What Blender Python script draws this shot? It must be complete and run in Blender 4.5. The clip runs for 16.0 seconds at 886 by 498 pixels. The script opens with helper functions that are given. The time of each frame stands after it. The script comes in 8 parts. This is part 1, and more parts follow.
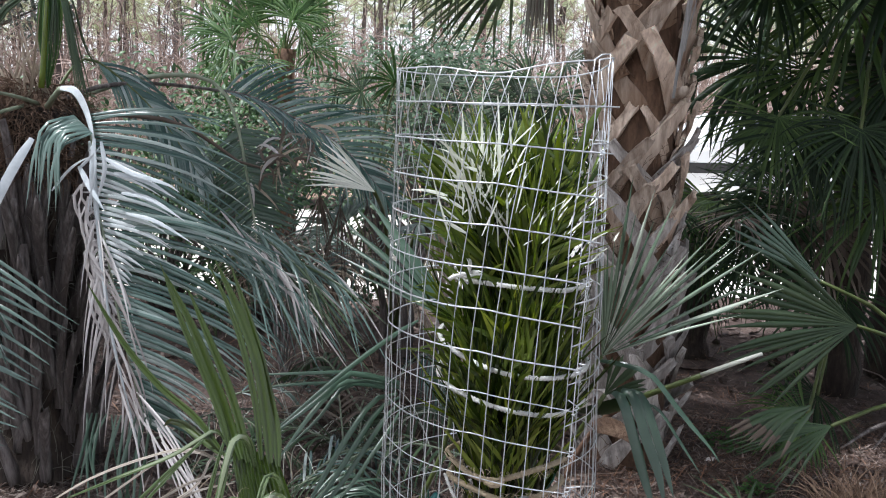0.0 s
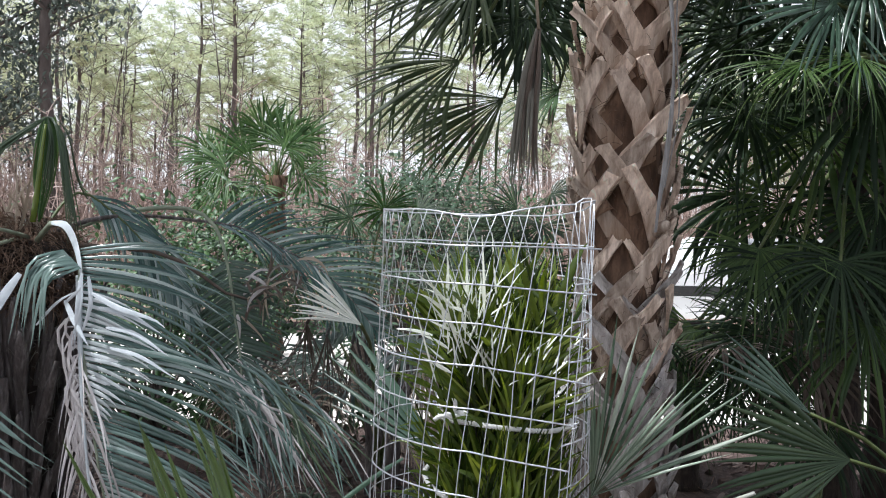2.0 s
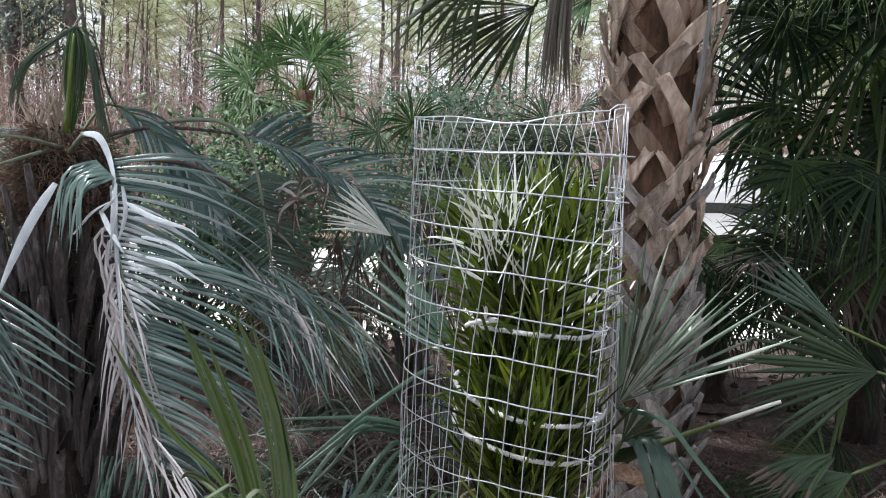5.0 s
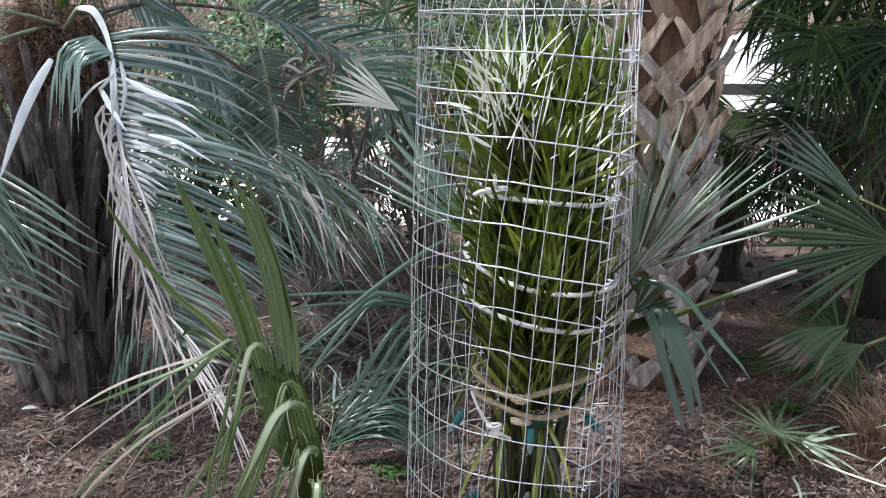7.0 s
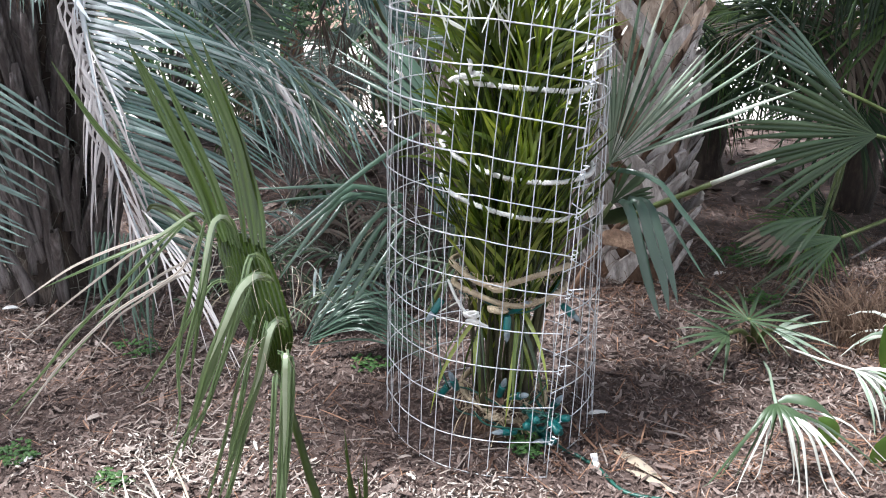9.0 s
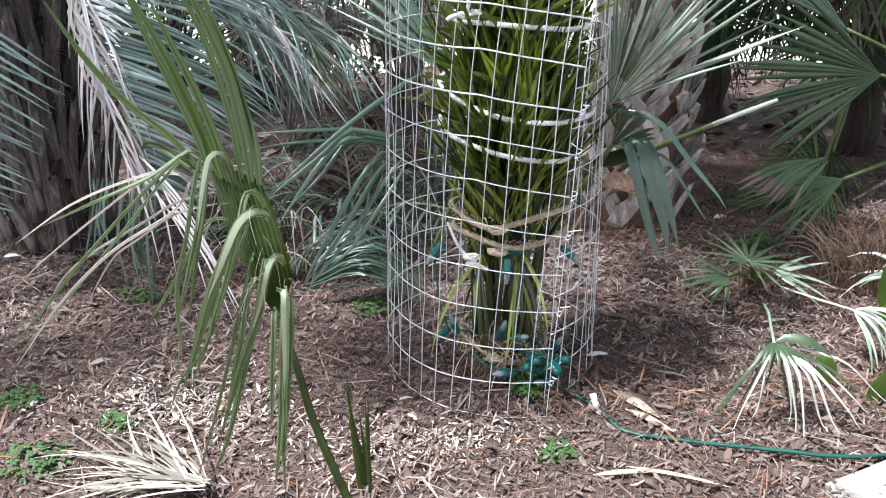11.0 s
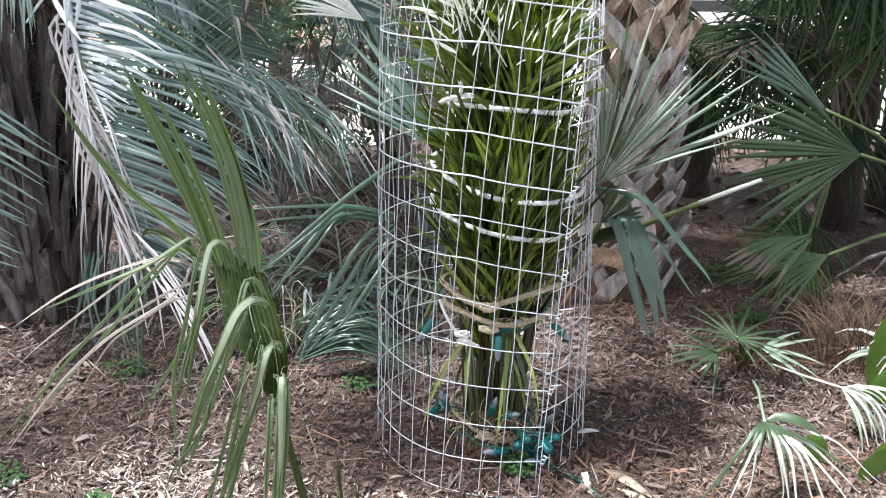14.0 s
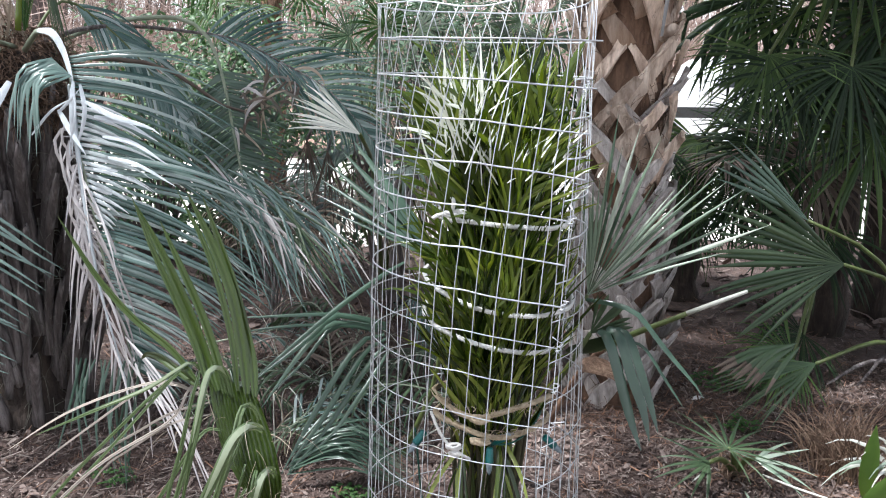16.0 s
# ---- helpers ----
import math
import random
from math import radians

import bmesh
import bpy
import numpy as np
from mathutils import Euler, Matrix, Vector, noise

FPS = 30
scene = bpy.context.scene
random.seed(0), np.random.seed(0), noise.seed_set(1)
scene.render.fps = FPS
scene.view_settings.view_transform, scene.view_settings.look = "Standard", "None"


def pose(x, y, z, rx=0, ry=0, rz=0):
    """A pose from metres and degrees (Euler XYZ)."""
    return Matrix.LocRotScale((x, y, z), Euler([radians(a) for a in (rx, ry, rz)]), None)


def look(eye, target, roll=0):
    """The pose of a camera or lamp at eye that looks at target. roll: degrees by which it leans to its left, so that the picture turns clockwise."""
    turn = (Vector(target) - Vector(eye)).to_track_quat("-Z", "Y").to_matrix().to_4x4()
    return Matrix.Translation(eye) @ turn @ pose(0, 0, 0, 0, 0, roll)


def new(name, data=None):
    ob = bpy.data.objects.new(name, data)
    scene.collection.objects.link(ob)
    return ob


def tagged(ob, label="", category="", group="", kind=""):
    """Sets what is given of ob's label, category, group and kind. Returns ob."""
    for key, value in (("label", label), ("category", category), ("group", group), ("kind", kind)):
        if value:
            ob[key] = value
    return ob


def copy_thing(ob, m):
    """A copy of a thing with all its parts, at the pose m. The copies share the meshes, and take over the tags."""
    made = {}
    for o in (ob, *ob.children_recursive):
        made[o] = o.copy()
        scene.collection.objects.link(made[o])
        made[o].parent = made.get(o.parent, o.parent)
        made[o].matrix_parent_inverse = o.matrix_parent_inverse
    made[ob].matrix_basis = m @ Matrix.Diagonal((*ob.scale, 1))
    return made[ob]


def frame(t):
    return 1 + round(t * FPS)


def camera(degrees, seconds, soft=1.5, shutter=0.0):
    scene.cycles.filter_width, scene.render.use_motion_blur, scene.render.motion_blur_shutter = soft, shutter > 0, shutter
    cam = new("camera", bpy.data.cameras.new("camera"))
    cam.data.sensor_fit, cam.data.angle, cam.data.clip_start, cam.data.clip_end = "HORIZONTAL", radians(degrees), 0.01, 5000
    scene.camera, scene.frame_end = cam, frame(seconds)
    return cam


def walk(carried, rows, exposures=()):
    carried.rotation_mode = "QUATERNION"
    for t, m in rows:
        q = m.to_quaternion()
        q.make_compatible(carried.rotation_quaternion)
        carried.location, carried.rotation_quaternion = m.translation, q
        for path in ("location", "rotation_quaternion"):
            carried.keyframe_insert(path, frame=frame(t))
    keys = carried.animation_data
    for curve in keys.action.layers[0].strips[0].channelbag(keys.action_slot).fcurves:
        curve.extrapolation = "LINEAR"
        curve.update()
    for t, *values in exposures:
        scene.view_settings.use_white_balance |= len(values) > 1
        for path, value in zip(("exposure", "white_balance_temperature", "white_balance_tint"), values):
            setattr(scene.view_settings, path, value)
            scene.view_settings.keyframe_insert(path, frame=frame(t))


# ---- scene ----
cam = camera(55.4, 16.0, soft=1.1)
PATH = [
    (0, (0.039, 0.026, 1.414), (0.028, 1.998, 1.085), 1.7),
    (0.5, (0.042, 0.028, 1.429), (0.021, 2.006, 1.139), 1.9),
    (1, (0.043, 0.025, 1.443), (0.034, 2.014, 1.234), 1.7),
    (1.5, (0.046, 0.026, 1.452), (0.036, 2.022, 1.327), 1.6),
    (2, (0.047, 0.023, 1.463), (0.053, 2.023, 1.415), 1.8),
    (2.5, (0.043, 0.017, 1.47), (0.052, 2.017, 1.487), 1.8),
    (3, (0.037, 0.016, 1.47), (0.018, 2.016, 1.492), 2.1),
    (3.5, (0.036, 0.015, 1.464), (0.012, 2.015, 1.447), 2.0),
    (4, (0.038, 0.019, 1.455), (-0.001, 2.017, 1.376), 1.6),
    (4.5, (0.036, 0.017, 1.447), (-0.023, 2.01, 1.293), 1.6),
    (5, (0.036, 0.019, 1.439), (-0.014, 2.004, 1.196), 1.8),
    (5.2, (0.036, 0.02, 1.434), (-0.018, 1.999, 1.158), 1.7),
    (7.3, (0.057, 0.064, 1.367), (-0.027, 1.992, 0.838), 0.6),
    (7.5, (0.058, 0.067, 1.362), (-0.028, 1.986, 0.807), 0.5),
    (8, (0.063, 0.07, 1.341), (-0.013, 1.966, 0.711), 0.1),
    (8.5, (0.07, 0.067, 1.332), (0.004, 1.951, 0.665), 0.1),
    (9, (0.079, 0.058, 1.325), (0.037, 1.931, 0.626), 0.5),
    (9.5, (0.082, 0.055, 1.316), (0.038, 1.913, 0.577), 0.1),
    (10, (0.086, 0.053, 1.309), (0.035, 1.901, 0.546), -0.2),
    (10.2, (0.086, 0.053, 1.307), (0.034, 1.891, 0.528), -0.1),
    (12.3, (0.079, 0.06, 1.312), (0.061, 1.887, 0.492), 0.1),
    (12.5, (0.079, 0.06, 1.314), (0.067, 1.894, 0.516), 0.1),
    (13, (0.077, 0.06, 1.326), (0.077, 1.918, 0.586), 0.1),
    (13.5, (0.082, 0.056, 1.336), (0.061, 1.928, 0.633), 0.5),
    (14, (0.07, 0.051, 1.338), (0.057, 1.938, 0.675), 0.7),
    (14.5, (0.068, 0.047, 1.351), (0.052, 1.955, 0.752), 1.0),
    (15, (0.066, 0.038, 1.364), (0.059, 1.966, 0.829), 0.8),
    (15.5, (0.065, 0.043, 1.373), (0.087, 1.983, 0.886), 1.0),
    (16, (0.066, 0.029, 1.387), (0.071, 1.979, 0.942), 1.2),
]
walk(cam, [(t, look(eye, target, roll)) for t, eye, target, roll in PATH],
     exposures=[(0.0, 0.46, 5900, 9), (3.0, 0.32, 5900, 9), (5.0, 0.28, 5900, 9), (7.5, 0.80, 5900, 9), (9.0, 1.05, 5900, 9), (13.0, 1.13, 5900, 9), (14.5, 1.18, 5900, 9), (15.5, 1.12, 5900, 9), (16.0, 0.92, 5900, 9)])

# ---- world and sun ----
SUN_TO = Vector((-0.37, -0.12, 0.92)).normalized()
world = bpy.data.worlds.new("sky")
scene.world = world
world.use_nodes = True
wt = world.node_tree
sky = wt.nodes.new("ShaderNodeTexSky")
sky.sky_type = 'NISHITA'
sky.sun_disc = False
sky.sun_elevation = math.asin(SUN_TO.z)
sky.sun_rotation = math.atan2(SUN_TO.x, SUN_TO.y)
sky.air_density, sky.dust_density, sky.ozone_density = 1.0, 6.0, 1.0
wt.nodes["Background"].inputs["Strength"].default_value = 0.074
# bright haze towards the horizon
wc = wt.nodes.new("ShaderNodeTexCoord")
ws = wt.nodes.new("ShaderNodeSeparateXYZ")
wr = wt.nodes.new("ShaderNodeMapRange")
wr.inputs["From Min"].default_value, wr.inputs["From Max"].default_value = 0.36, 0.6
wr.inputs["To Min"].default_value, wr.inputs["To Max"].default_value = 0.95, 0.08
wm = wt.nodes.new("ShaderNodeMix")
wm.data_type = 'RGBA'
wm.inputs["B"].default_value = (12.4, 12.4, 12.4, 1)
wt.links.new(wc.outputs["Generated"], ws.inputs[0])
wt.links.new(ws.outputs["Z"], wr.inputs["Value"])
wt.links.new(wr.outputs[0], wm.inputs["Factor"])
wt.links.new(sky.outputs[0], wm.inputs["A"])
wt.links.new(wm.outputs["Result"], wt.nodes["Background"].inputs["Color"])
sun_data = bpy.data.lights.new("sun", 'SUN')
sun_data.energy, sun_data.angle, sun_data.color = 5.2, radians(1.8), (1.0, 0.97, 0.93)
sun = new("sun", sun_data)
sun.matrix_world = look(SUN_TO * 12, (0, 0, 0))

# ---- materials ----
def material(name, colors, rough=0.6, noise_scale=20.0, noise_amount=0.35, bump=0.3, bump_scale=60.0, metal=0.0,
             translucent=0.0, island=False, spec=0.5, stretch=(1, 1, 1), coat=0.0):
    """A surface whose colour runs over a ramp of colours, by noise and, with island, by loose piece."""
    m = bpy.data.materials.new(name)
    m.use_nodes = True
    nt = m.node_tree
    n, ln = nt.nodes, nt.links
    b = n["Principled BSDF"]
    tc = n.new("ShaderNodeTexCoord")
    mp = n.new("ShaderNodeMapping")
    mp.inputs["Scale"].default_value = stretch
    ln.new(tc.outputs["Object"], mp.inputs[0])
    big = n.new("ShaderNodeTexNoise")
    big.inputs["Scale"].default_value = noise_scale
    big.inputs["Detail"].default_value = 5
    big.inputs["Roughness"].default_value = 0.65
    ln.new(mp.outputs[0], big.inputs[0])
    fac = big.outputs["Fac"]
    if island:
        geo = n.new("ShaderNodeNewGeometry")
        mix = n.new("ShaderNodeMix")
        mix.inputs["Factor"].default_value = noise_amount
        ln.new(geo.outputs["Random Per Island"], mix.inputs["A"])
        ln.new(big.outputs["Fac"], mix.inputs["B"])
        fac = mix.outputs["Result"]
    ramp = n.new("ShaderNodeValToRGB")
    lo, hi = (0.05, 0.95) if island else (0.28, 0.72)
    while len(ramp.color_ramp.elements) < len(colors):
        ramp.color_ramp.elements.new(0.5)
    for i, c in enumerate(colors):
        e = ramp.color_ramp.elements[i]
        e.position = lo + (hi - lo) * i / max(1, len(colors) - 1)
        e.color = (*c, 1)
    ln.new(fac, ramp.inputs[0])
    ln.new(ramp.outputs[0], b.inputs["Base Color"])
    b.inputs["Roughness"].default_value = rough
    b.inputs["Metallic"].default_value = metal
    b.inputs["Specular IOR Level"].default_value = spec
    b.inputs["Coat Weight"].default_value = coat
    if bump:
        fine = n.new("ShaderNodeTexNoise")
        fine.inputs["Scale"].default_value = bump_scale
        fine.inputs["Detail"].default_value = 6
        ln.new(mp.outputs[0], fine.inputs[0])
        bp = n.new("ShaderNodeBump")
        bp.inputs["Strength"].default_value = bump
        bp.inputs["Distance"].default_value = 0.01
        ln.new(fine.outputs["Fac"], bp.inputs["Height"])
        ln.new(bp.outputs[0], b.inputs["Normal"])
    if translucent:
        tr = n.new("ShaderNodeBsdfTranslucent")
        hue = n.new("ShaderNodeHueSaturation")
        hue.inputs["Hue"].default_value = 0.48
        hue.inputs["Saturation"].default_value = 1.15
        hue.inputs["Value"].default_value = 1.5
        ln.new(ramp.outputs[0], hue.inputs["Color"])
        ln.new(hue.outputs[0], tr.inputs[0])
        mx = n.new("ShaderNodeMixShader")
        mx.inputs[0].default_value = translucent
        ln.new(b.outputs[0], mx.inputs[1])
        ln.new(tr.outputs[0], mx.inputs[2])
        ln.new(mx.outputs[0], n["Material Output"].inputs[0])
    return m


M_SOIL = material("mulch_soil", [(0.034, 0.021, 0.017), (0.072, 0.047, 0.039), (0.13, 0.092, 0.078)], 0.95, 22, bump=1.0, bump_scale=120)
M_CHIP = material("wood_chips", [(0.040, 0.025, 0.020), (0.072, 0.047, 0.039), (0.112, 0.076, 0.063), (0.155, 0.112, 0.096), (0.215, 0.170, 0.150), (0.36, 0.315, 0.29)], 0.85, 60, 0.42, bump=0.4, bump_scale=200, island=True)
M_NEEDLE = material("pine_straw", [(0.075, 0.036, 0.022), (0.16, 0.082, 0.048), (0.30, 0.175, 0.112)], 0.8, 40, 0.2, bump=0, island=True)
M_SAND = material("pale_sand", [(0.50, 0.46, 0.41), (0.68, 0.64, 0.59), (0.80, 0.77, 0.72)], 0.95, 1.5, bump=0.6, bump_scale=30)
M_LITTER = material("forest_litter", [(0.17, 0.10, 0.075), (0.30, 0.20, 0.15), (0.42, 0.31, 0.25)], 0.95, 3, bump=0.8, bump_scale=20)
M_WIRE = material("galvanized_wire", [(0.47, 0.49, 0.52), (0.77, 0.78, 0.81)], 0.36, 50, metal=0.3, bump=0.1)
# Wide dark-to-bright ramp paints highlights and gaps among the leaflets.
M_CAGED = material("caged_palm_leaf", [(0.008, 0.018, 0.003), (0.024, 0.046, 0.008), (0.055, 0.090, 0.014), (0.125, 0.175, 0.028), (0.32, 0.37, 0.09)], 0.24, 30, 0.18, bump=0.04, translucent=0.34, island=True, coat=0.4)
# Bright green for a midrib; on the caged leaflets it paints sunlight.
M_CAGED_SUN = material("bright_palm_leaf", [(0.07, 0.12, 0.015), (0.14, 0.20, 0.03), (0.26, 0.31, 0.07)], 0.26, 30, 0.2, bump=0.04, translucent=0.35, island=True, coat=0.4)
# Near-white leaf colour: sun glints painted as leaflets.
M_CAGED_PALE = material("painted_glint_palm_leaf", [(0.58, 0.61, 0.47), (0.76, 0.78, 0.68), (0.86, 0.87, 0.82)], 0.22, 30, 0.2, bump=0.04, translucent=0.3, island=True, coat=0.6)
M_STALK = material("green_stalk", [(0.045, 0.065, 0.016), (0.10, 0.125, 0.035)], 0.5, 30, bump=0.2)
M_STEM = material("brown_palm_stem", [(0.016, 0.013, 0.007), (0.042, 0.036, 0.016), (0.085, 0.088, 0.032)], 0.7, 30, bump=0.6, stretch=(1, 1, 0.3))
# Near-white end of the ramp stands in for sun flecks on leaflets.
M_PINDO = material("pindo_leaf", [(0.026, 0.060, 0.050), (0.066, 0.122, 0.103), (0.155, 0.222, 0.195), (0.55, 0.60, 0.58)], 0.22, 12, 0.25, bump=0.03, translucent=0.12, island=True, coat=0.5)
# Lit copy of the pindo leaf, sunlight put into its colour.
M_PINDO_PALE = material("painted_sun_pindo_leaf", [(0.34, 0.38, 0.37), (0.60, 0.64, 0.64), (0.80, 0.83, 0.84)], 0.28, 12, 0.3, bump=0.03, translucent=0.15, island=True, coat=0.4)
M_PINDO_DRY = material("pindo_dry_leaf", [(0.25, 0.223, 0.217), (0.48, 0.447, 0.437), (0.73, 0.70, 0.70)], 0.4, 12, 0.3, bump=0.06, translucent=0.12, island=True, coat=0.2)
M_RACHIS = material("frond_midrib", [(0.16, 0.20, 0.13), (0.30, 0.33, 0.24)], 0.5, 20, bump=0.2)
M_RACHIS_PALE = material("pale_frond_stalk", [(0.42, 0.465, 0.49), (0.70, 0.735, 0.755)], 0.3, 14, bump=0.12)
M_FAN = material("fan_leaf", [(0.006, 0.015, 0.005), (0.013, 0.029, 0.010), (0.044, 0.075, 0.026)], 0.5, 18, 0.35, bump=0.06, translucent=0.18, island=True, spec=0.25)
# Lit copy of the fan leaf: sunlight put into the colour.
M_FAN_SUN = material("painted_sun_fan_leaf", [(0.022, 0.050, 0.010), (0.045, 0.088, 0.018), (0.10, 0.16, 0.04)], 0.42, 18, 0.35, bump=0.06, translucent=0.28, island=True, spec=0.4)
M_FAN_MID = material("mid_green_fan_leaf", [(0.026, 0.050, 0.023), (0.042, 0.072, 0.032), (0.074, 0.112, 0.052)], 0.42, 18, 0.35, bump=0.08, translucent=0.15, island=True)
# Dark-to-pale ramp puts lit and shaded pleats into the colour.
M_FAN_GREY = material("grey_fan_leaf", [(0.034, 0.070, 0.040), (0.19, 0.255, 0.18), (0.60, 0.65, 0.55)], 0.26, 18, 0.15, bump=0.05, translucent=0.14, island=True, coat=0.4)
M_FAN_BLUE = material("blue_fan_leaf", [(0.028, 0.055, 0.034), (0.05, 0.088, 0.060), (0.09, 0.138, 0.10)], 0.32, 18, 0.35, bump=0.06, translucent=0.12, island=True, coat=0.2)
M_FAN_BRIGHT = material("bright_fan_leaf", [(0.015, 0.044, 0.012), (0.036, 0.082, 0.024), (0.078, 0.142, 0.05)], 0.5, 18, 0.35, bump=0.06, translucent=0.2, island=True, spec=0.2)
# Yellower green of its own, lightened as well for the sun on it.
M_FAN_FREE = material("sunlit_yellow_green_fan_leaf", [(0.022, 0.056, 0.016), (0.050, 0.105, 0.030), (0.11, 0.18, 0.06)], 0.5, 18, 0.35, bump=0.06, translucent=0.3, island=True, spec=0.3)
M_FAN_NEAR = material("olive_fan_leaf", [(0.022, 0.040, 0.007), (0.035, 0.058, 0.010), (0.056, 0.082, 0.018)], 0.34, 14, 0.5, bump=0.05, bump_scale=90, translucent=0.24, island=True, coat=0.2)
# Paler copy of the near leaf; sun on the bent segments is painted in.
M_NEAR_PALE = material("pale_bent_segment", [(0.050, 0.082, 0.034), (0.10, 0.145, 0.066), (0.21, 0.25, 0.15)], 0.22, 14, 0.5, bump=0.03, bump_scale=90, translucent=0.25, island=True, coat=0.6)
# Palest copy, for highlights painted along the folds.
M_NEAR_GLINT = material("painted_fold_glint", [(0.20, 0.245, 0.14), (0.32, 0.36, 0.25)], 0.25, 14, bump=0.03, translucent=0.15, coat=0.6)
M_FAN_DRY = material("dry_fan_leaf", [(0.20, 0.155, 0.115), (0.34, 0.28, 0.21), (0.50, 0.44, 0.36)], 0.7, 20, 0.4, bump=0.2, translucent=0.1, island=True)
M_FAN_ASH = material("ashen_dead_leaf", [(0.07, 0.065, 0.05), (0.145, 0.135, 0.108), (0.27, 0.255, 0.215)], 0.65, 20, 0.4, bump=0.2, translucent=0.1, island=True)
M_GREYSTRIP = material("grey_dead_strip", [(0.13, 0.125, 0.12), (0.26, 0.25, 0.245), (0.40, 0.39, 0.385)], 0.7, 30, bump=0.4, bump_scale=120, stretch=(3, 3, 0.3))
M_FAN_BLEACH = material("bleached_fan_leaf", [(0.30, 0.33, 0.26), (0.52, 0.53, 0.47), (0.74, 0.73, 0.69)], 0.55, 20, 0.4, bump=0.2, translucent=0.1, island=True)


def boot_material(name, colors, root):
    """Leaf boots: root colour where they clasp the trunk, and a tint of its own for each boot."""
    mat = material(name, colors, 0.8, 9, bump=1.0, bump_scale=110, stretch=(2.4, 2.4, 0.3))
    nt = mat.node_tree
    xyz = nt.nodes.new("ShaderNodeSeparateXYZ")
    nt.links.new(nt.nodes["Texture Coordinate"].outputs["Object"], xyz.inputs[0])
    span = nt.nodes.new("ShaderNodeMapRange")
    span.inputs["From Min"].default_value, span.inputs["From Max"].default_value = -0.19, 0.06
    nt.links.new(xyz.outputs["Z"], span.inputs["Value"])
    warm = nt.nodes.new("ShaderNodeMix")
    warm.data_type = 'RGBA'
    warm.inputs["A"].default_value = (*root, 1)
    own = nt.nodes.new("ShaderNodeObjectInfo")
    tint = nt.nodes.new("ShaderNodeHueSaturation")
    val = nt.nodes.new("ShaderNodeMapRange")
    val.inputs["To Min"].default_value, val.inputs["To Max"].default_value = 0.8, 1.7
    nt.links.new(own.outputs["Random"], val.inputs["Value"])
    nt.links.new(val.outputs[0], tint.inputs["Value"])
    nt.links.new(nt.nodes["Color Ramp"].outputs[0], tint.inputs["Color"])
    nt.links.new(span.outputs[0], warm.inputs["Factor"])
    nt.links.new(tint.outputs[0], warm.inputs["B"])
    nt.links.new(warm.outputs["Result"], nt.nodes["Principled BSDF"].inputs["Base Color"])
    return mat


M_BOOT = boot_material("leaf_boot", [(0.175, 0.122, 0.090), (0.42, 0.32, 0.25), (0.65, 0.535, 0.44), (0.84, 0.755, 0.665)], (0.26, 0.145, 0.080))
M_BOOT_OLD = boot_material("weathered_leaf_boot", [(0.12, 0.102, 0.094), (0.28, 0.25, 0.232), (0.46, 0.425, 0.405), (0.68, 0.65, 0.63)], (0.19, 0.145, 0.115))
M_FIBRE_DARK = material("dark_trunk_fibre", [(0.014, 0.010, 0.009), (0.035, 0.025, 0.02), (0.08, 0.058, 0.045)], 0.95, 25, bump=1.0, bump_scale=80, stretch=(1, 1, 0.3))
M_FIBRE = material("trunk_fibre", [(0.05, 0.028, 0.017), (0.12, 0.068, 0.042), (0.23, 0.14, 0.088)], 0.95, 25, bump=1.0, bump_scale=80, stretch=(1, 1, 0.3))
M_OLDBASE = material("old_leaf_base", [(0.035, 0.027, 0.025), (0.115, 0.095, 0.090), (0.36, 0.32, 0.315)], 0.75, 12, bump=0.9, bump_scale=70, stretch=(2.6, 2.6, 0.22))
M_CROWN = material("crown_fibre", [(0.055, 0.032, 0.021), (0.13, 0.080, 0.053), (0.26, 0.175, 0.12)], 0.95, 30, bump=0.9, bump_scale=90)
M_DEADLEAF = material("dead_brown_leaf", [(0.05, 0.036, 0.027), (0.11, 0.083, 0.065), (0.21, 0.17, 0.14)], 0.8, 20, 0.4, bump=0.3, translucent=0.1, island=True)
M_ROPE = material("white_rope", [(0.66, 0.65, 0.61), (0.86, 0.85, 0.82)], 0.8, 80, bump=0.5, bump_scale=300)
M_SISAL = material("sisal_rope", [(0.40, 0.31, 0.20), (0.64, 0.53, 0.38)], 0.9, 80, bump=0.8, bump_scale=300)
M_CORD = material("green_cord", [(0.006, 0.05, 0.036), (0.012, 0.085, 0.06)], 0.42, 30, bump=0.05)
M_SOCKET = material("teal_socket", [(0.003, 0.070, 0.068), (0.008, 0.125, 0.118)], 0.35, 30, bump=0.05)
M_BULB = material("frosted_bulb", [(0.22, 0.27, 0.31), (0.42, 0.47, 0.51)], 0.08, 60, bump=0.0, translucent=0.45, coat=0.6)
M_TAG = material("white_tag", [(0.55, 0.54, 0.52), (0.72, 0.71, 0.70)], 0.6, 30, bump=0.1)
M_WEED = material("weed_leaf", [(0.024, 0.066, 0.016), (0.045, 0.11, 0.025), (0.085, 0.17, 0.042)], 0.6, 40, 0.3, bump=0.0, translucent=0.3, island=True)
M_LITTER_LEAF = material("bleached_leaf", [(0.16, 0.125, 0.108), (0.36, 0.305, 0.27)], 0.75, 30, bump=0.3)
M_STRAW = material("shredded_straw", [(0.22, 0.175, 0.145), (0.41, 0.36, 0.31), (0.68, 0.63, 0.57)], 0.8, 30, 0.3, bump=0.2, island=True)
M_DRYGRASS = material("brown_dry_grass", [(0.07, 0.042, 0.028), (0.17, 0.108, 0.072), (0.32, 0.225, 0.16)], 0.85, 20, 0.2, bump=0, island=True)
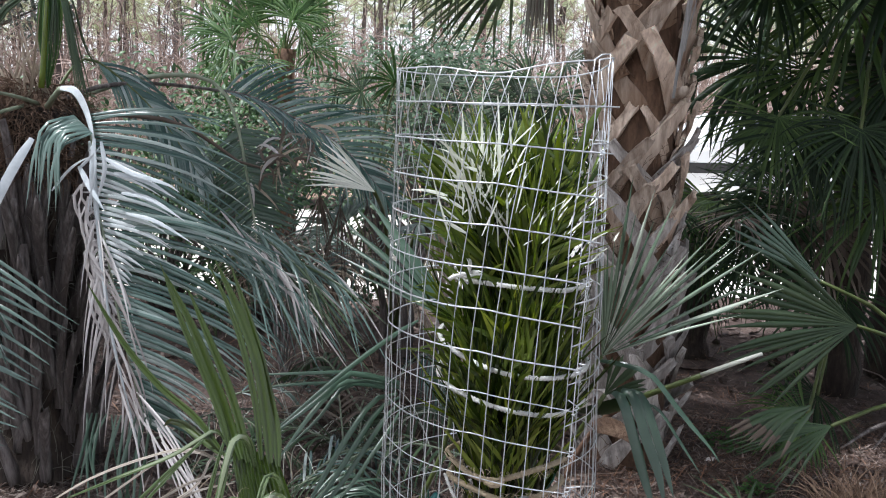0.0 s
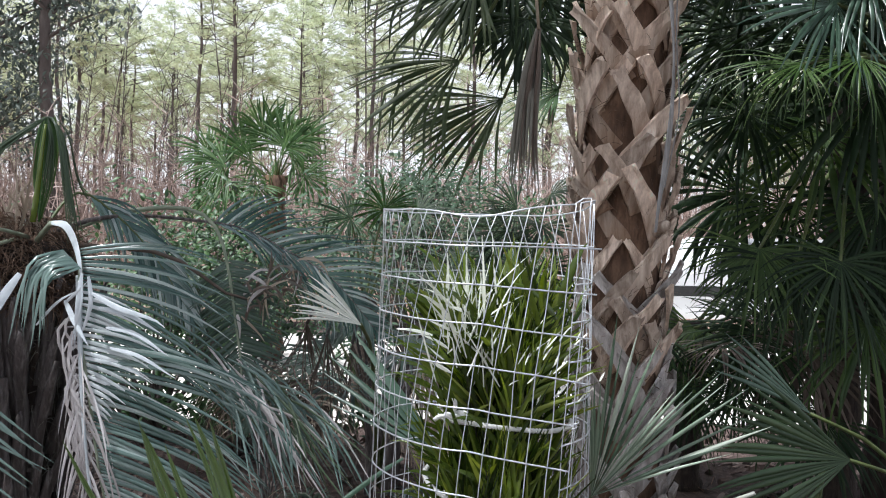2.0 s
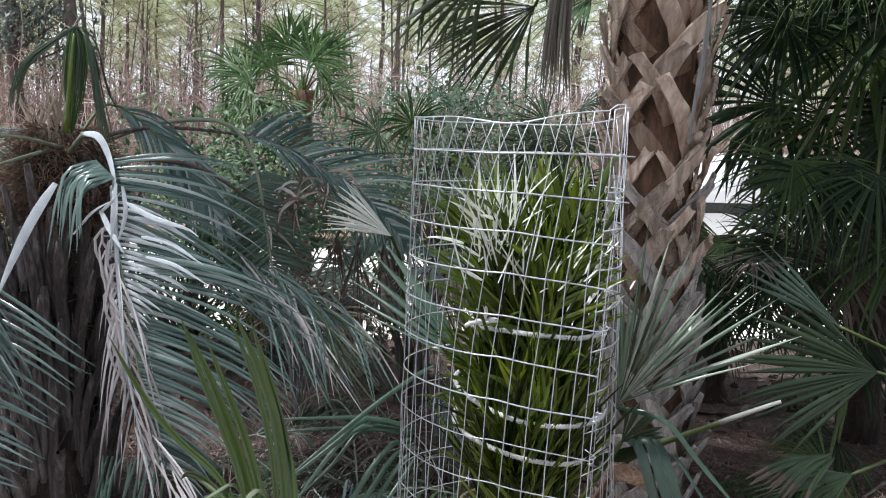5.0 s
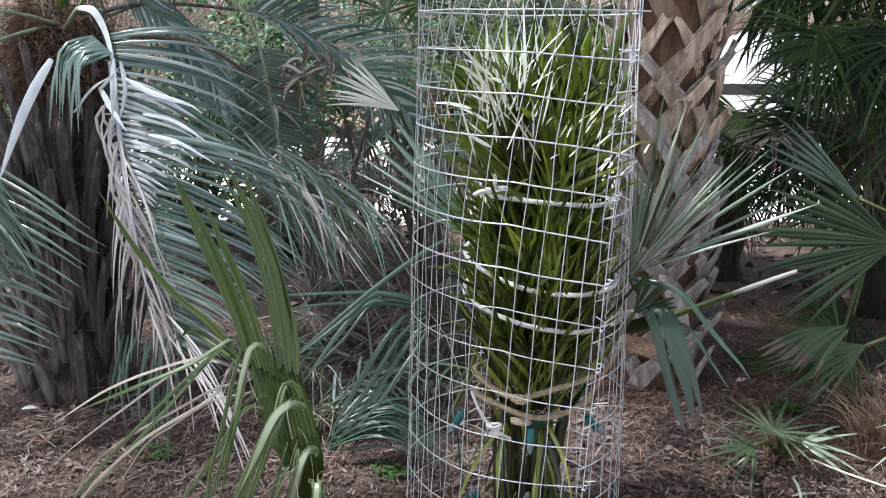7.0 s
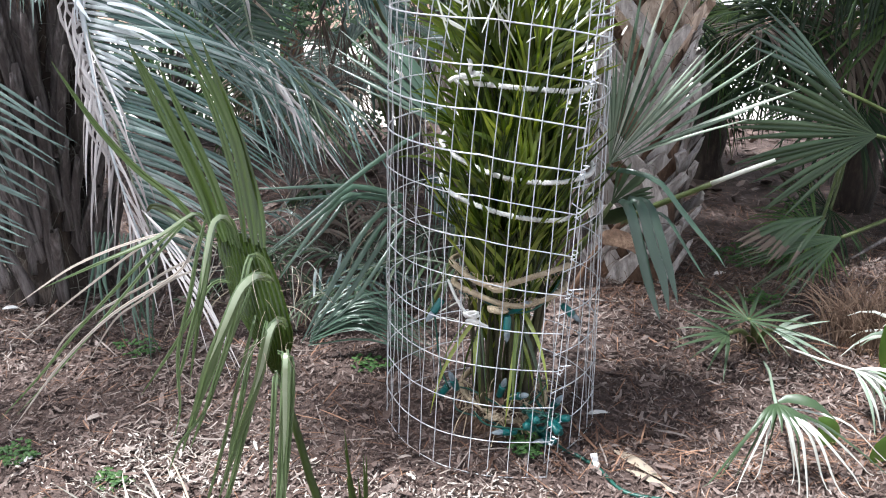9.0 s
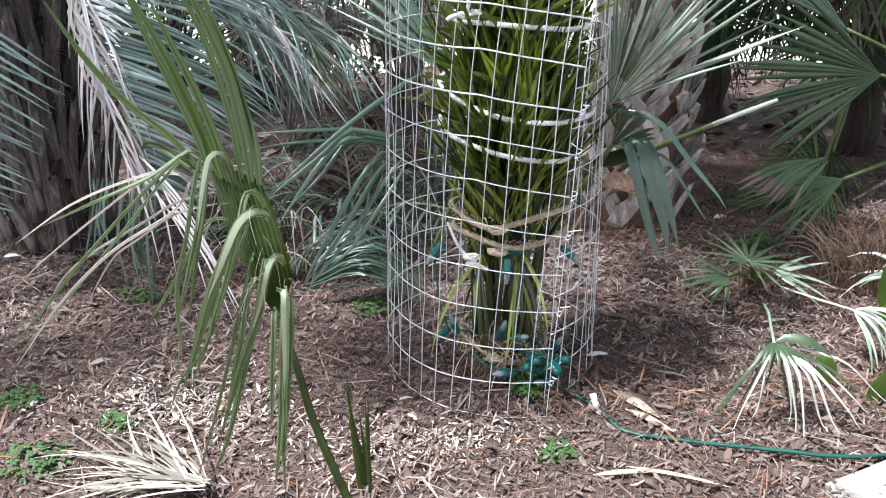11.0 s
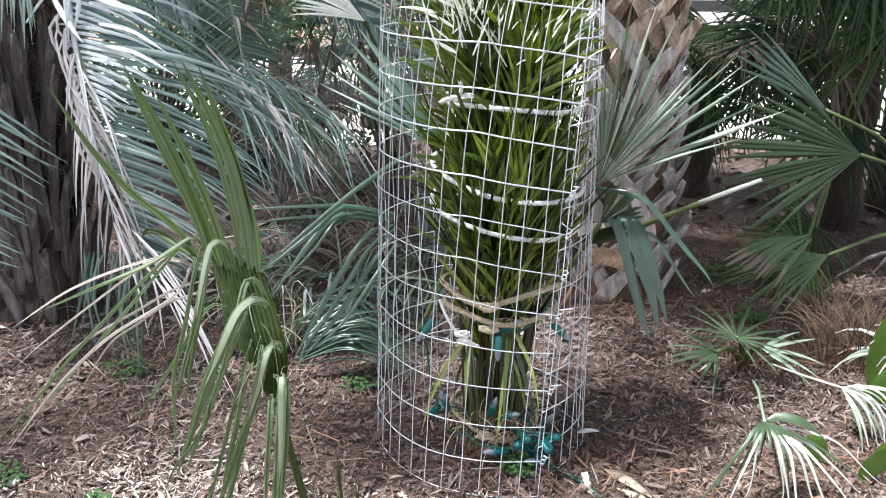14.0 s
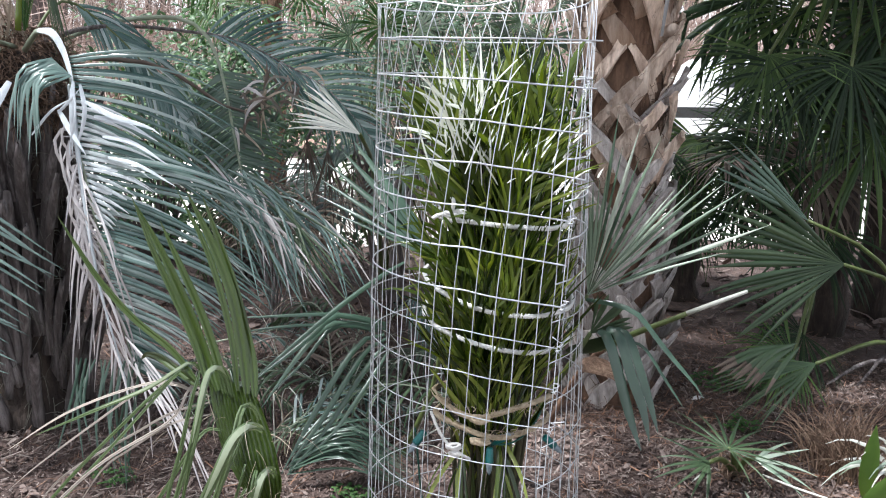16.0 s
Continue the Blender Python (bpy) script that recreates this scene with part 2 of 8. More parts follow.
M_BROAD = material("broad_leaf", [(0.05, 0.12, 0.02), (0.10, 0.19, 0.035), (0.17, 0.27, 0.06)], 0.4, 15, 0.4, bump=0.1, translucent=0.2, island=True)
M_SHRUB = material("shrub_leaf", [(0.016, 0.045, 0.016), (0.03, 0.075, 0.022), (0.06, 0.12, 0.035)], 0.5, 10, 0.2, bump=0, translucent=0.15, island=True)
M_SOFT = material("soft_shrub_leaf", [(0.05, 0.085, 0.055), (0.085, 0.13, 0.085), (0.13, 0.18, 0.12)], 0.75, 10, 0.2, bump=0, translucent=0.2, island=True, spec=0.2)
M_BARK = material("pine_bark", [(0.055, 0.045, 0.041), (0.10, 0.082, 0.075), (0.17, 0.145, 0.135)], 0.95, 3, bump=0.9, bump_scale=8, stretch=(1, 1, 0.3))
# Needles far paler than pine green: distance haze put into the colour.
M_PINE = material("hazed_pine_needles", [(0.24, 0.278, 0.19), (0.445, 0.495, 0.35), (0.80, 0.82, 0.66)], 0.6, 0.45, 0.75, bump=0, translucent=0.45, island=True)
M_EDGE_TREE = material("grey_green_leaves", [(0.060, 0.080, 0.068), (0.105, 0.130, 0.110), (0.18, 0.21, 0.18)], 0.5, 0.6, 0.3, bump=0, translucent=0.35, island=True)
# Lighter olive copy of the fan leaf; crown backlight is put into it.
M_FAN_CROWN = material("olive_crown_fan_leaf", [(0.022, 0.038, 0.014), (0.048, 0.074, 0.027), (0.11, 0.145, 0.065)], 0.42, 18, 0.35, bump=0.06, translucent=0.32, island=True, spec=0.4)
M_OAK = material("dark_leaves", [(0.032, 0.048, 0.036), (0.062, 0.086, 0.062), (0.115, 0.145, 0.105)], 0.5, 0.6, 0.3, bump=0, translucent=0.35, island=True)
M_TWIG = material("bare_twigs", [(0.20, 0.14, 0.115), (0.34, 0.255, 0.22), (0.52, 0.43, 0.385)], 0.9, 0.8, 0.3, bump=0, island=True)
M_CONCRETE = material("pale_stone", [(0.30, 0.285, 0.265), (0.50, 0.48, 0.455)], 0.9, 14, bump=0.9, bump_scale=90)
M_CARPAINT = material("white_car_paint", [(0.74, 0.75, 0.76), (0.80, 0.81, 0.82)], 0.25, 1, bump=0, coat=0.6)
M_GLASS = material("dark_car_glass", [(0.02, 0.025, 0.03), (0.05, 0.055, 0.06)], 0.08, 1, bump=0)
M_RUBBER = material("tyre_rubber", [(0.02, 0.02, 0.02), (0.04, 0.04, 0.04)], 0.85, 20, bump=0.3)


# ---- shaping tools ----
class Geo:
    """Collects points and faces for one mesh."""

    def __init__(self):
        self.v, self.f = [], []

    def ribbon(self, pts, widths, normals, fold=0.35):
        """A blade with a folded midrib along pts; widths are half widths."""
        base, n = len(self.v), len(pts)
        for i, p in enumerate(pts):
            t = (pts[min(i + 1, n - 1)] - pts[max(i - 1, 0)])
            side = t.cross(normals[i] if isinstance(normals, list) else normals)
            if side.length < 1e-6:
                side = t.cross(Vector((0.3, 0.9, 0.1)))
            side.normalize()
            up = side.cross(t).normalized()
            w = widths[i]
            self.v += [p - side * w, p + up * (w * fold), p + side * w]
        for i in range(n - 1):
            a = base + 3 * i
            self.f += [(a, a + 1, a + 4, a + 3), (a + 1, a + 2, a + 5, a + 4)]

    def tube(self, pts, radii, sides=6, cap=True):
        base, n = len(self.v), len(pts)
        ref = Vector((0.13, 0.27, 0.95))
        for i, p in enumerate(pts):
            t = (pts[min(i + 1, n - 1)] - pts[max(i - 1, 0)]).normalized()
            a = t.cross(ref)
            if a.length < 1e-3:
                a = t.cross(Vector((1, 0, 0)))
            a.normalize()
            b = t.cross(a)
            r = radii[i] if isinstance(radii, (list, tuple)) else radii
            for k in range(sides):
                q = 2 * math.pi * k / sides
                self.v.append(p + a * (r * math.cos(q)) + b * (r * math.sin(q)))
        for i in range(n - 1):
            for k in range(sides):
                k2 = (k + 1) % sides
                a = base + i * sides
                self.f.append((a + k, a + k2, a + sides + k2, a + sides + k))
        if cap:
            self.f.append(tuple(base + k for k in reversed(range(sides))))
            self.f.append(tuple(base + (n - 1) * sides + k for k in range(sides)))

    def mesh(self, name, mat, smooth=True):
        me = bpy.data.meshes.new(name)
        me.from_pydata([tuple(p) for p in self.v], [], self.f)
        me.materials.append(mat)
        if smooth:
            me.polygons.foreach_set("use_smooth", [True] * len(me.polygons))
        me.update()
        return me


def part(name, geo, mat, parent=None, label="", smooth=True):
    """Links the collected shape as one mesh object under a thing or a part."""
    ob = new(name, geo.mesh(name, mat, smooth))
    if parent:
        ob.parent = parent
    return tagged(ob, label)


def thing(name, label, category, group="", kind=""):
    return tagged(new(name), label, category, group, kind)


def curve(ctrl, n):
    """n points along a smooth line through the control points, at even steps."""
    c = [Vector(p) for p in ctrl]
    c = [c[0] * 2 - c[1]] + c + [c[-1] * 2 - c[-2]]
    dense = []
    for i in range(1, len(c) - 2):
        for k in range(12):
            t = k / 12
            dense.append(0.5 * (2 * c[i] + (c[i + 1] - c[i - 1]) * t + (2 * c[i - 1] - 5 * c[i] + 4 * c[i + 1] - c[i + 2]) * t * t
                                + (3 * c[i] - c[i - 1] - 3 * c[i + 1] + c[i + 2]) * t ** 3))
    dense.append(c[-2])
    far = [0.0]
    for a, b in zip(dense, dense[1:]):
        far.append(far[-1] + (b - a).length)
    out, j = [], 0
    for i in range(n):
        d = far[-1] * i / (n - 1)
        while j < len(far) - 2 and far[j + 1] < d:
            j += 1
        out.append(dense[j].lerp(dense[j + 1], (d - far[j]) / max(1e-9, far[j + 1] - far[j])))
    return out


DOWN = Vector((0, 0, -1))


def leaf_line(start, way, length, droop, steps, kink=None, wobble=0.0, rng=random):
    """Points of a leaf that starts along way and sags; after the share kink it hangs."""
    p, d = Vector(start), Vector(way).normalized()
    out = [p.copy()]
    drift = Vector((rng.uniform(-1, 1), rng.uniform(-1, 1), rng.uniform(-1, 1))) * wobble
    for i in range(steps):
        s = (i + 1) / steps
        d = (d + DOWN * (droop * s / steps * 2) + drift / steps)
        if kink is not None and s > kink:
            d = d.lerp(DOWN, 0.75)
        d.normalize()
        p = p + d * (length / steps)
        out.append(p.copy())
    return out


def fan_blade(g, centre, axis, facing, length, n=30, spread=200, fuse=0.4, droop=0.35, rng=random, kinks=0.0, wobble=0.15, width=1.0, cup=0.15, even=0.3, fold=0.55):
    """A pleated fan leaf: fused at the heart, free narrow tips outside."""
    axis = Vector(axis).normalized()
    facing = Vector(facing)
    facing = (facing - axis * facing.dot(axis)).normalized()
    side = axis.cross(facing).normalized()
    step = radians(spread) / max(1, n - 1)
    for i in range(n):
        a = (i / max(1, n - 1) - 0.5) * radians(spread)
        way = axis * math.cos(a) + side * math.sin(a) + facing * (cup * (1 - math.cos(a)) + rng.uniform(-0.03, 0.03))
        ln = length * (1 - even * (abs(a) / math.pi)) * rng.uniform(0.9, 1.06)
        kink = rng.uniform(0.55, 0.85) if rng.random() < kinks else None
        steps = 8
        pts = leaf_line(Vector(centre), way, ln, droop * rng.uniform(0.7, 1.3), steps, kink, wobble, rng)
        half = math.tan(step / 2) * width
        ws = []
        for k in range(steps + 1):
            s = k / steps
            if s <= fuse:
                ws.append(max(0.0015, s * ln * half))
            else:
                ws.append(max(0.0006, fuse * ln * half * (1 - (s - fuse) / (1 - fuse)) ** 0.75))
        nor = (facing + (way - axis * 0.5) * 0.0).normalized()
        g.ribbon(pts, ws, nor, fold=fold)


def fan_frond(parent, root, heart, facing, length, mat, stalk_mat, rng, n=30, spread=200, axis=None, sag=0.12, **kw):
    """A leaf stalk from root to heart with a fan blade on its end."""
    root, heart = Vector(root), Vector(heart)
    mid = root.lerp(heart, 0.55) + Vector((0, 0, sag * (heart - root).length))
    pts = curve([root, mid, heart], 9)
    g = Geo()
    fan_blade(g, heart, axis if axis is not None else pts[-1] - pts[-2], facing, length, n, spread, rng=rng, **kw)
    ob = part("frond", g, mat, parent)
    s = Geo()
    k = len(pts)
    s.tube(pts, [0.013 - 0.006 * i / (k - 1) for i in range(k)], 6)
    part("stalk", s, stalk_mat, ob)
    return ob


def feather(parent, ctrl, mat, stalk_mat, rng, n=46, length=0.42, start=0.18, lift=0.25, angle=55, droop=0.5, width=0.011, up=(0, 0, 1),
            left=1.0, right=1.0, radius=0.014, left_droop=None, taper=0.55, name="frond", label="", kinks=0.0, left_angle=None, wild=0.0):
    """A feather leaf: midrib through the control points and leaflets down both sides."""
    pts = curve(ctrl, 60)
    up = Vector(up).normalized()
    g = Geo()
    for i in range(n):
        s = start + (1 - start) * (i + 0.5) / n
        k = min(58, int(s * 59))
        p = pts[k].lerp(pts[k + 1], s * 59 - k)
        t = (pts[k + 1] - pts[k]).normalized()
        sd = t.cross(up)
        if sd.length < 0.05:
            sd = t.cross(Vector((0, 1, 0.2)))
        sd.normalize()
        nor = sd.cross(t)
        sd0, nor0 = sd, nor
        shape = (0.55 + 0.45 * math.sin(math.pi * min(1, (s - start) / (1 - start) * 1.1 + 0.12))) * (1 - (1 - taper) * max(0, s - 0.7) / 0.3)
        for sign, share in ((-1, left), (1, right)):
            if share <= 0:
                continue
            if wild:
                turn = Matrix.Rotation(rng.uniform(-wild, wild), 3, t)
                sd, nor = turn @ sd0, turn @ nor0
            q = radians((left_angle if sign < 0 and left_angle is not None else angle) * (1.05 - 0.45 * s) + rng.uniform(-5, 5))
            way = t * math.cos(q) + sd * (sign * math.sin(q)) + nor * (lift + rng.uniform(-0.08, 0.08))
            dr = droop if sign > 0 or left_droop is None else left_droop
            ln = length * shape * share * rng.uniform(0.88, 1.08)
            kink = rng.uniform(0.5, 0.8) if rng.random() < kinks else None
            line = leaf_line(p, way, ln, dr * rng.uniform(0.75, 1.25), 7, kink, 0.12, rng)
            ws = [width * w for w in (0.55, 0.95, 1.0, 0.95, 0.8, 0.6, 0.35, 0.08)]
            g.ribbon(line, ws, nor, fold=0.4)
    ob = part(name, g, mat, parent, label)
    s = Geo()
    s.tube(pts[::3] + [pts[-1]], [radius * (1 - 0.8 * i / 20) for i in range(21)], 6)
    part("midrib", s, stalk_mat, ob)
    return ob


def rope_line(ctrl, n, radius, strands=3, turns=40):
    """A laid rope of twisted strands along a line."""
    pts = curve(ctrl, n)
    g = Geo()
    for k in range(strands):
        line = []
        for i, p in enumerate(pts):
            t = (pts[min(i + 1, n - 1)] - pts[max(i - 1, 0)]).normalized()
            a = t.cross(Vector((0.1, 0.2, 0.97))).normalized()
            b = t.cross(a)
            q = 2 * math.pi * (turns * i / n + k / strands)
            line.append(p + (a * math.cos(q) + b * math.sin(q)) * radius * 0.52)
        g.tube(line, radius * 0.6, 5)
    return g


# ---- ground ----
def ground_height(x, y):
    p = Vector((x, y, 0.0))
    near = math.exp(-((x / 6) ** 2 + ((y - 2) / 6) ** 2))
    return near * (0.018 * noise.noise(p * 1.7) + 0.010 * noise.noise(p * 6.0) + 0.005 * noise.noise(p * 17.0))


def spaced(near_lo, near_hi, step, far_lo, far_hi):
    vals = list(np.arange(near_lo, near_hi + 1e-6, step))
    lo, hi, s = near_lo, near_hi, step
    while lo > far_lo or hi < far_hi:
        s *= 1.5
        lo, hi = lo - s, hi + s
        if lo > far_lo - s:
            vals.insert(0, max(lo, far_lo))
        if hi < far_hi + s:
            vals.append(min(hi, far_hi))
    return vals


def sheet(name, xs, ys, mat, lift=0.0, edge=None):
    g = Geo()
    for y in ys:
        for x in xs:
            yy = y if edge is None else y + edge(x, y)
            g.v.append(Vector((x, yy, ground_height(x, yy) + lift)))
    w = len(xs)
    for j in range(len(ys) - 1):
        for i in range(w - 1):
            a = j * w + i
            g.f.append((a, a + 1, a + w + 1, a + w))
    return part(name, g, mat)


tagged(sheet("ground", spaced(-2.4, 3.0, 0.045, -900, 900), spaced(1.0, 4.6, 0.045, -400, 1500), M_SOIL),
       "brown mulched ground with dappled sunlight", "ground", kind="structure")
tagged(sheet("road", list(np.linspace(-45, 45, 90)), list(np.linspace(6.4, 11.5, 8)), M_SAND, 0.012,
             lambda x, y: 0.35 * math.sin(x * 0.7 + y) + 0.25 * math.sin(x * 1.9)),
       "pale sandy driveway behind the palms", "driveway", kind="structure")
tagged(sheet("forest_floor", list(np.linspace(-120, 120, 60)), list(np.linspace(13.0, 140, 30)), M_LITTER, 0.012,
             lambda x, y: 0.5 * math.sin(x * 0.5)), "reddish leaf litter under the pine wood", "forest floor", kind="structure")


def flakes(name, count, box, size, aspect, mat, label, lift=0.012, tilt=0.45, seed=1, curl=0.25, dense=None):
    """Loose flat pieces strewn on the ground: one mesh of stuff."""
    r = np.random.RandomState(seed)
    x0, x1, y0, y1 = box
    g_v, g_f = [], []
    n = 0
    while n < count:
        x, y = r.uniform(x0, x1), r.uniform(y0, y1)
        if dense and r.rand() > dense(x, y):
            continue
        ln = size * math.exp(r.normal(0, 0.45))
        wd = ln / aspect * r.uniform(0.6, 1.4)
        a, tx, ty = r.uniform(0, 2 * math.pi), r.normal(0, tilt), r.normal(0, tilt)
        rot = Euler((tx, ty, a)).to_matrix()
        c = Vector((x, y, ground_height(x, y) + lift * r.uniform(0.1, 1.3)))
        b = len(g_v)
        cv = curl * wd * r.uniform(-1, 1)
        for u, v, w in ((-1, -0.7, 0), (-0.2, -1, cv), (1, -0.5, 0), (1, 0.6, 0), (0.1, 1, cv), (-1, 0.4, 0)):
            g_v.append(c + rot @ Vector((u * ln / 2, v * wd / 2, w)))
        g_f += [(b, b + 1, b + 4, b + 5), (b + 1, b + 2, b + 3, b + 4)]
        n += 1
    g = Geo()
    g.v, g.f = g_v, g_f
    return tagged(part(name, g, mat, smooth=False), label, "mulch", kind="stuff")


flakes("wood_chips", 96000, (-2.0, 2.2, 1.35, 3.9), 0.0130, 3.4, M_CHIP, "scattered brown and tan wood chip mulch")
flakes("bark_flakes", 9500, (-2.2, 2.4, 1.35, 4.4), 0.021, 3.4, M_CHIP, "larger pieces of bark and leaf litter on the mulch", 0.018, 0.35, 5)
flakes("pine_straw", 9000, (-2.4, 2.6, 1.35, 5.0), 0.05, 28, M_NEEDLE, "fallen reddish pine straw over the mulch", 0.022, 0.2, 9)
# Rust straw in drifts, also standing in for sun patches on red ground.
flakes("red_straw", 6500, (0.3, 2.0, 1.9, 4.6), 0.034, 20, M_NEEDLE, "rust-coloured pine straw and bark shreds lying in drifts", 0.024, 0.2, 41, 0.4,
       lambda x, y: max(0.05, min(1.0, 2.2 * noise.noise(Vector((x * 1.9, y * 2.3, 6.1))) + 0.35)))
flakes("far_litter", 5000, (-5, 6, 4.2, 6.4), 0.06, 3.0, M_CHIP, "leaf litter along the edge of the bed", 0.02, 0.4, 11)
flakes("leaf_scraps", 5000, (-2.0, 2.2, 1.3, 3.6), 0.013, 4.5, M_LITTER_LEAF, "pale scraps of dry leaf in patches on the mulch", 0.016, 0.4, 17, 0.6,
       lambda x, y: max(0.03, min(1.0, 2.4 * noise.noise(Vector((x * 2.1, y * 2.6, 3.3))) + 0.15)))
flakes("fallen_twigs", 450, (-2.2, 2.4, 1.4, 4.4), 0.08, 34, M_LITTER_LEAF, "thin dry twigs and strips on the mulch", 0.022, 0.12, 23)
# Pale straw in patches, also standing in for sun flecks on the ground.
flakes("dry_straw", 2600, (-1.6, 2.0, 1.3, 3.2), 0.038, 13, M_LITTER_LEAF, "pale dry straw scattered in patches on the mulch", 0.02, 0.25, 29, 0.8,
       lambda x, y: max(0.02, min(1.0, 3.0 * noise.noise(Vector((x * 1.6 + 4.0, y * 2.2, 8.1))) + 0.05)))


flakes("shredded_straw", 1700, (-1.15, 0.35, 1.6, 2.15), 0.012, 4.0, M_STRAW, "bleached shredded straw strewn thickly in patches", 0.02, 0.4, 37, 0.8,
       lambda x, y: max(math.exp(-((x + 0.66) / 0.22) ** 2 - ((y - 1.91) / 0.11) ** 2), 0.6 * math.exp(-((x + 0.05) / 0.30) ** 2 - ((y - 1.80) / 0.09) ** 2)))


# ---- palm with criss-crossed leaf boots ----
def axis_at(ctrl, z):
    pts = sorted(ctrl, key=lambda p: p[2])
    for a, b in zip(pts, pts[1:]):
        if z <= b[2]:
            return Vector(a).lerp(Vector(b), (z - a[2]) / (b[2] - a[2]))
    return Vector(pts[-1]) + (Vector(pts[-1]) - Vector(pts[-2])) * ((z - pts[-1][2]) / (pts[-1][2] - pts[-2][2]))


SABAL = [(0.80, 3.40, 0.0), (0.803, 3.40, 0.5), (0.775, 3.40, 1.2), (0.763, 3.40, 1.7), (0.762, 3.40, 2.1), (0.80, 3.40, 3.0)]


def boot_mesh(seed, mat):
    """A split leaf base: two legs that clasp the trunk below and rise together to a cut, flaring end."""
    r = random.Random(seed)
    bm = bmesh.new()
    core = 0.150
    long = r.uniform(0.24, 0.30)
    flare = r.uniform(0.025, 0.085)
    steps = 8
    for side in ((1, -1), (-1, 1))[seed % 2]:
        if r.random() < 0.14:
            continue
        reach = r.uniform(0.95, 1.22)
        wide = r.uniform(0.85, 1.15)
        top = r.uniform(-0.035, 0.03)
        own = flare * r.uniform(0.75, 1.2)
        rows = []
        for i in range(steps + 1):
            s = i / steps
            z = (long + top) * s - long * 0.5
            ang = side * (reach * (1 - s) + 0.095)
            dx, dz = -side * reach * core, long
            size = math.hypot(dx, dz)
            out = core + 0.003 + own * s ** 1.7
            half = (0.024 * (1 - s) + 0.0165) * wide + 0.003 * r.uniform(-1, 1)
            thick = 0.007 + 0.011 * s
            row = []
            for across, lift in ((-1, 0.0), (-0.93, thick), (-0.3, thick * 0.95), (0.35, thick * 1.0), (0.93, thick), (1, 0.0)):
                a = ang + across * half * dz / size / core
                bow = 0.012 * across * across * (s - 0.3) + 0.0025 * r.uniform(-1, 1)
                rad = out + lift + bow
                ragged = (r.uniform(-0.016, 0.010) + 0.012 * abs(across)) if i == steps else 0.0
                row.append(bm.verts.new((rad * math.sin(a), -rad * math.cos(a), z - across * half * dx / size + ragged)))
            rows.append(row)
        for a, b in zip(rows, rows[1:]):
            for k in range(5):
                bm.faces.new((a[k], a[k + 1], b[k + 1], b[k]))
            bm.faces.new((a[5], a[0], b[0], b[5]))
        bm.faces.new(rows[0][::-1])
        bm.faces.new(rows[-1])
    bmesh.ops.recalc_face_normals(bm, faces=bm.faces[:])
    me = bpy.data.meshes.new("boot")
    bm.to_mesh(me)
    bm.free()
    me.materials.append(mat)
    return me


sabal = thing("cabbage_palm", "tall palm trunk wrapped in criss-crossed grey-brown leaf boots", "palm tree")
g = Geo()
zs = [i * 0.06 for i in range(-1, 53)]
g.tube([axis_at(SABAL, z) for z in zs], [0.151 + 0.006 * math.sin(z * 31) + (0.02 if z < 0.12 else 0) for z in zs], 20)
sabal_trunk = part("trunk", g, M_FIBRE, sabal, "brown fibrous trunk")
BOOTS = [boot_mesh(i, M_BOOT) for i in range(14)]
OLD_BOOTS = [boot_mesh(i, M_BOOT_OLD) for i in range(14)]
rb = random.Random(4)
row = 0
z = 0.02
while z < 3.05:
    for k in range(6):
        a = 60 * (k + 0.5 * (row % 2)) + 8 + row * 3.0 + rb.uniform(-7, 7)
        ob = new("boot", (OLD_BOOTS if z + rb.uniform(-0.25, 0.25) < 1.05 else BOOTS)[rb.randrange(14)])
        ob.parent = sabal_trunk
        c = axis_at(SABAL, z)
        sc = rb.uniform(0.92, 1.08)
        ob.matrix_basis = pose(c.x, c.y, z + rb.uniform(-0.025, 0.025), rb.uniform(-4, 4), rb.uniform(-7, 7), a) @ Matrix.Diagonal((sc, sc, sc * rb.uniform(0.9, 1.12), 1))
    z += 0.106 if z < 1.1 else 0.122
    row += 1

# loose fibres between the boots
g = Geo()
for i in range(1500):
    zz, a = rb.uniform(0.05, 3.0), rb.uniform(0, 6.28)
    d = Vector((math.cos(a), math.sin(a), 0))
    p = axis_at(SABAL, zz) + d * rb.uniform(0.155, 0.185)
    g.tube(leaf_line(p, d * 0.25 + Vector((rb.uniform(-0.8, 0.8), rb.uniform(-0.4, 0.4), rb.uniform(-0.6, 1))), rb.uniform(0.03, 0.10), 0.8, 4, None, 0.8, rb), [0.0016, 0.0014, 0.0011, 0.0008, 0.0003], 3, False)
tagged(part("trunk_fibre", g, M_CROWN, sabal), "loose brown fibre between the boots", kind="stuff")

# long grey strip of dead frond hanging down the trunk, and a snapped stalk end
g = Geo()
strip = curve([(0.862, 3.170, 2.660), (0.869, 3.170, 2.384), (0.890, 3.170, 2.152), (0.891, 3.170, 1.940), (0.876, 3.170, 1.750), (0.856, 3.170, 1.580), (0.847, 3.170, 1.474)], 22)
g.ribbon(strip, [0.008 + 0.003 * math.sin(i * 0.5) for i in range(22)], Vector((0.2, -1, 0)), 0.3)
g.ribbon([p + Vector((0.022 + 0.008 * math.sin(i * 0.7), 0.01, 0)) for i, p in enumerate(strip[2:19])], [0.003] * 17, Vector((0.4, -1, 0)), 0.3)
tagged(part("dead_strip", g, M_GREYSTRIP, sabal), "pale grey strip of dead frond hanging on the trunk")
g = Geo()
g.tube(curve([(0.86, 3.30, 1.475), (0.885, 3.22, 1.495), (0.892, 3.175, 1.506)], 5), [0.03, 0.028, 0.024, 0.022, 0.016], 10)
part("stalk_stub", g, M_BOOT, sabal, "round cut stalk end")

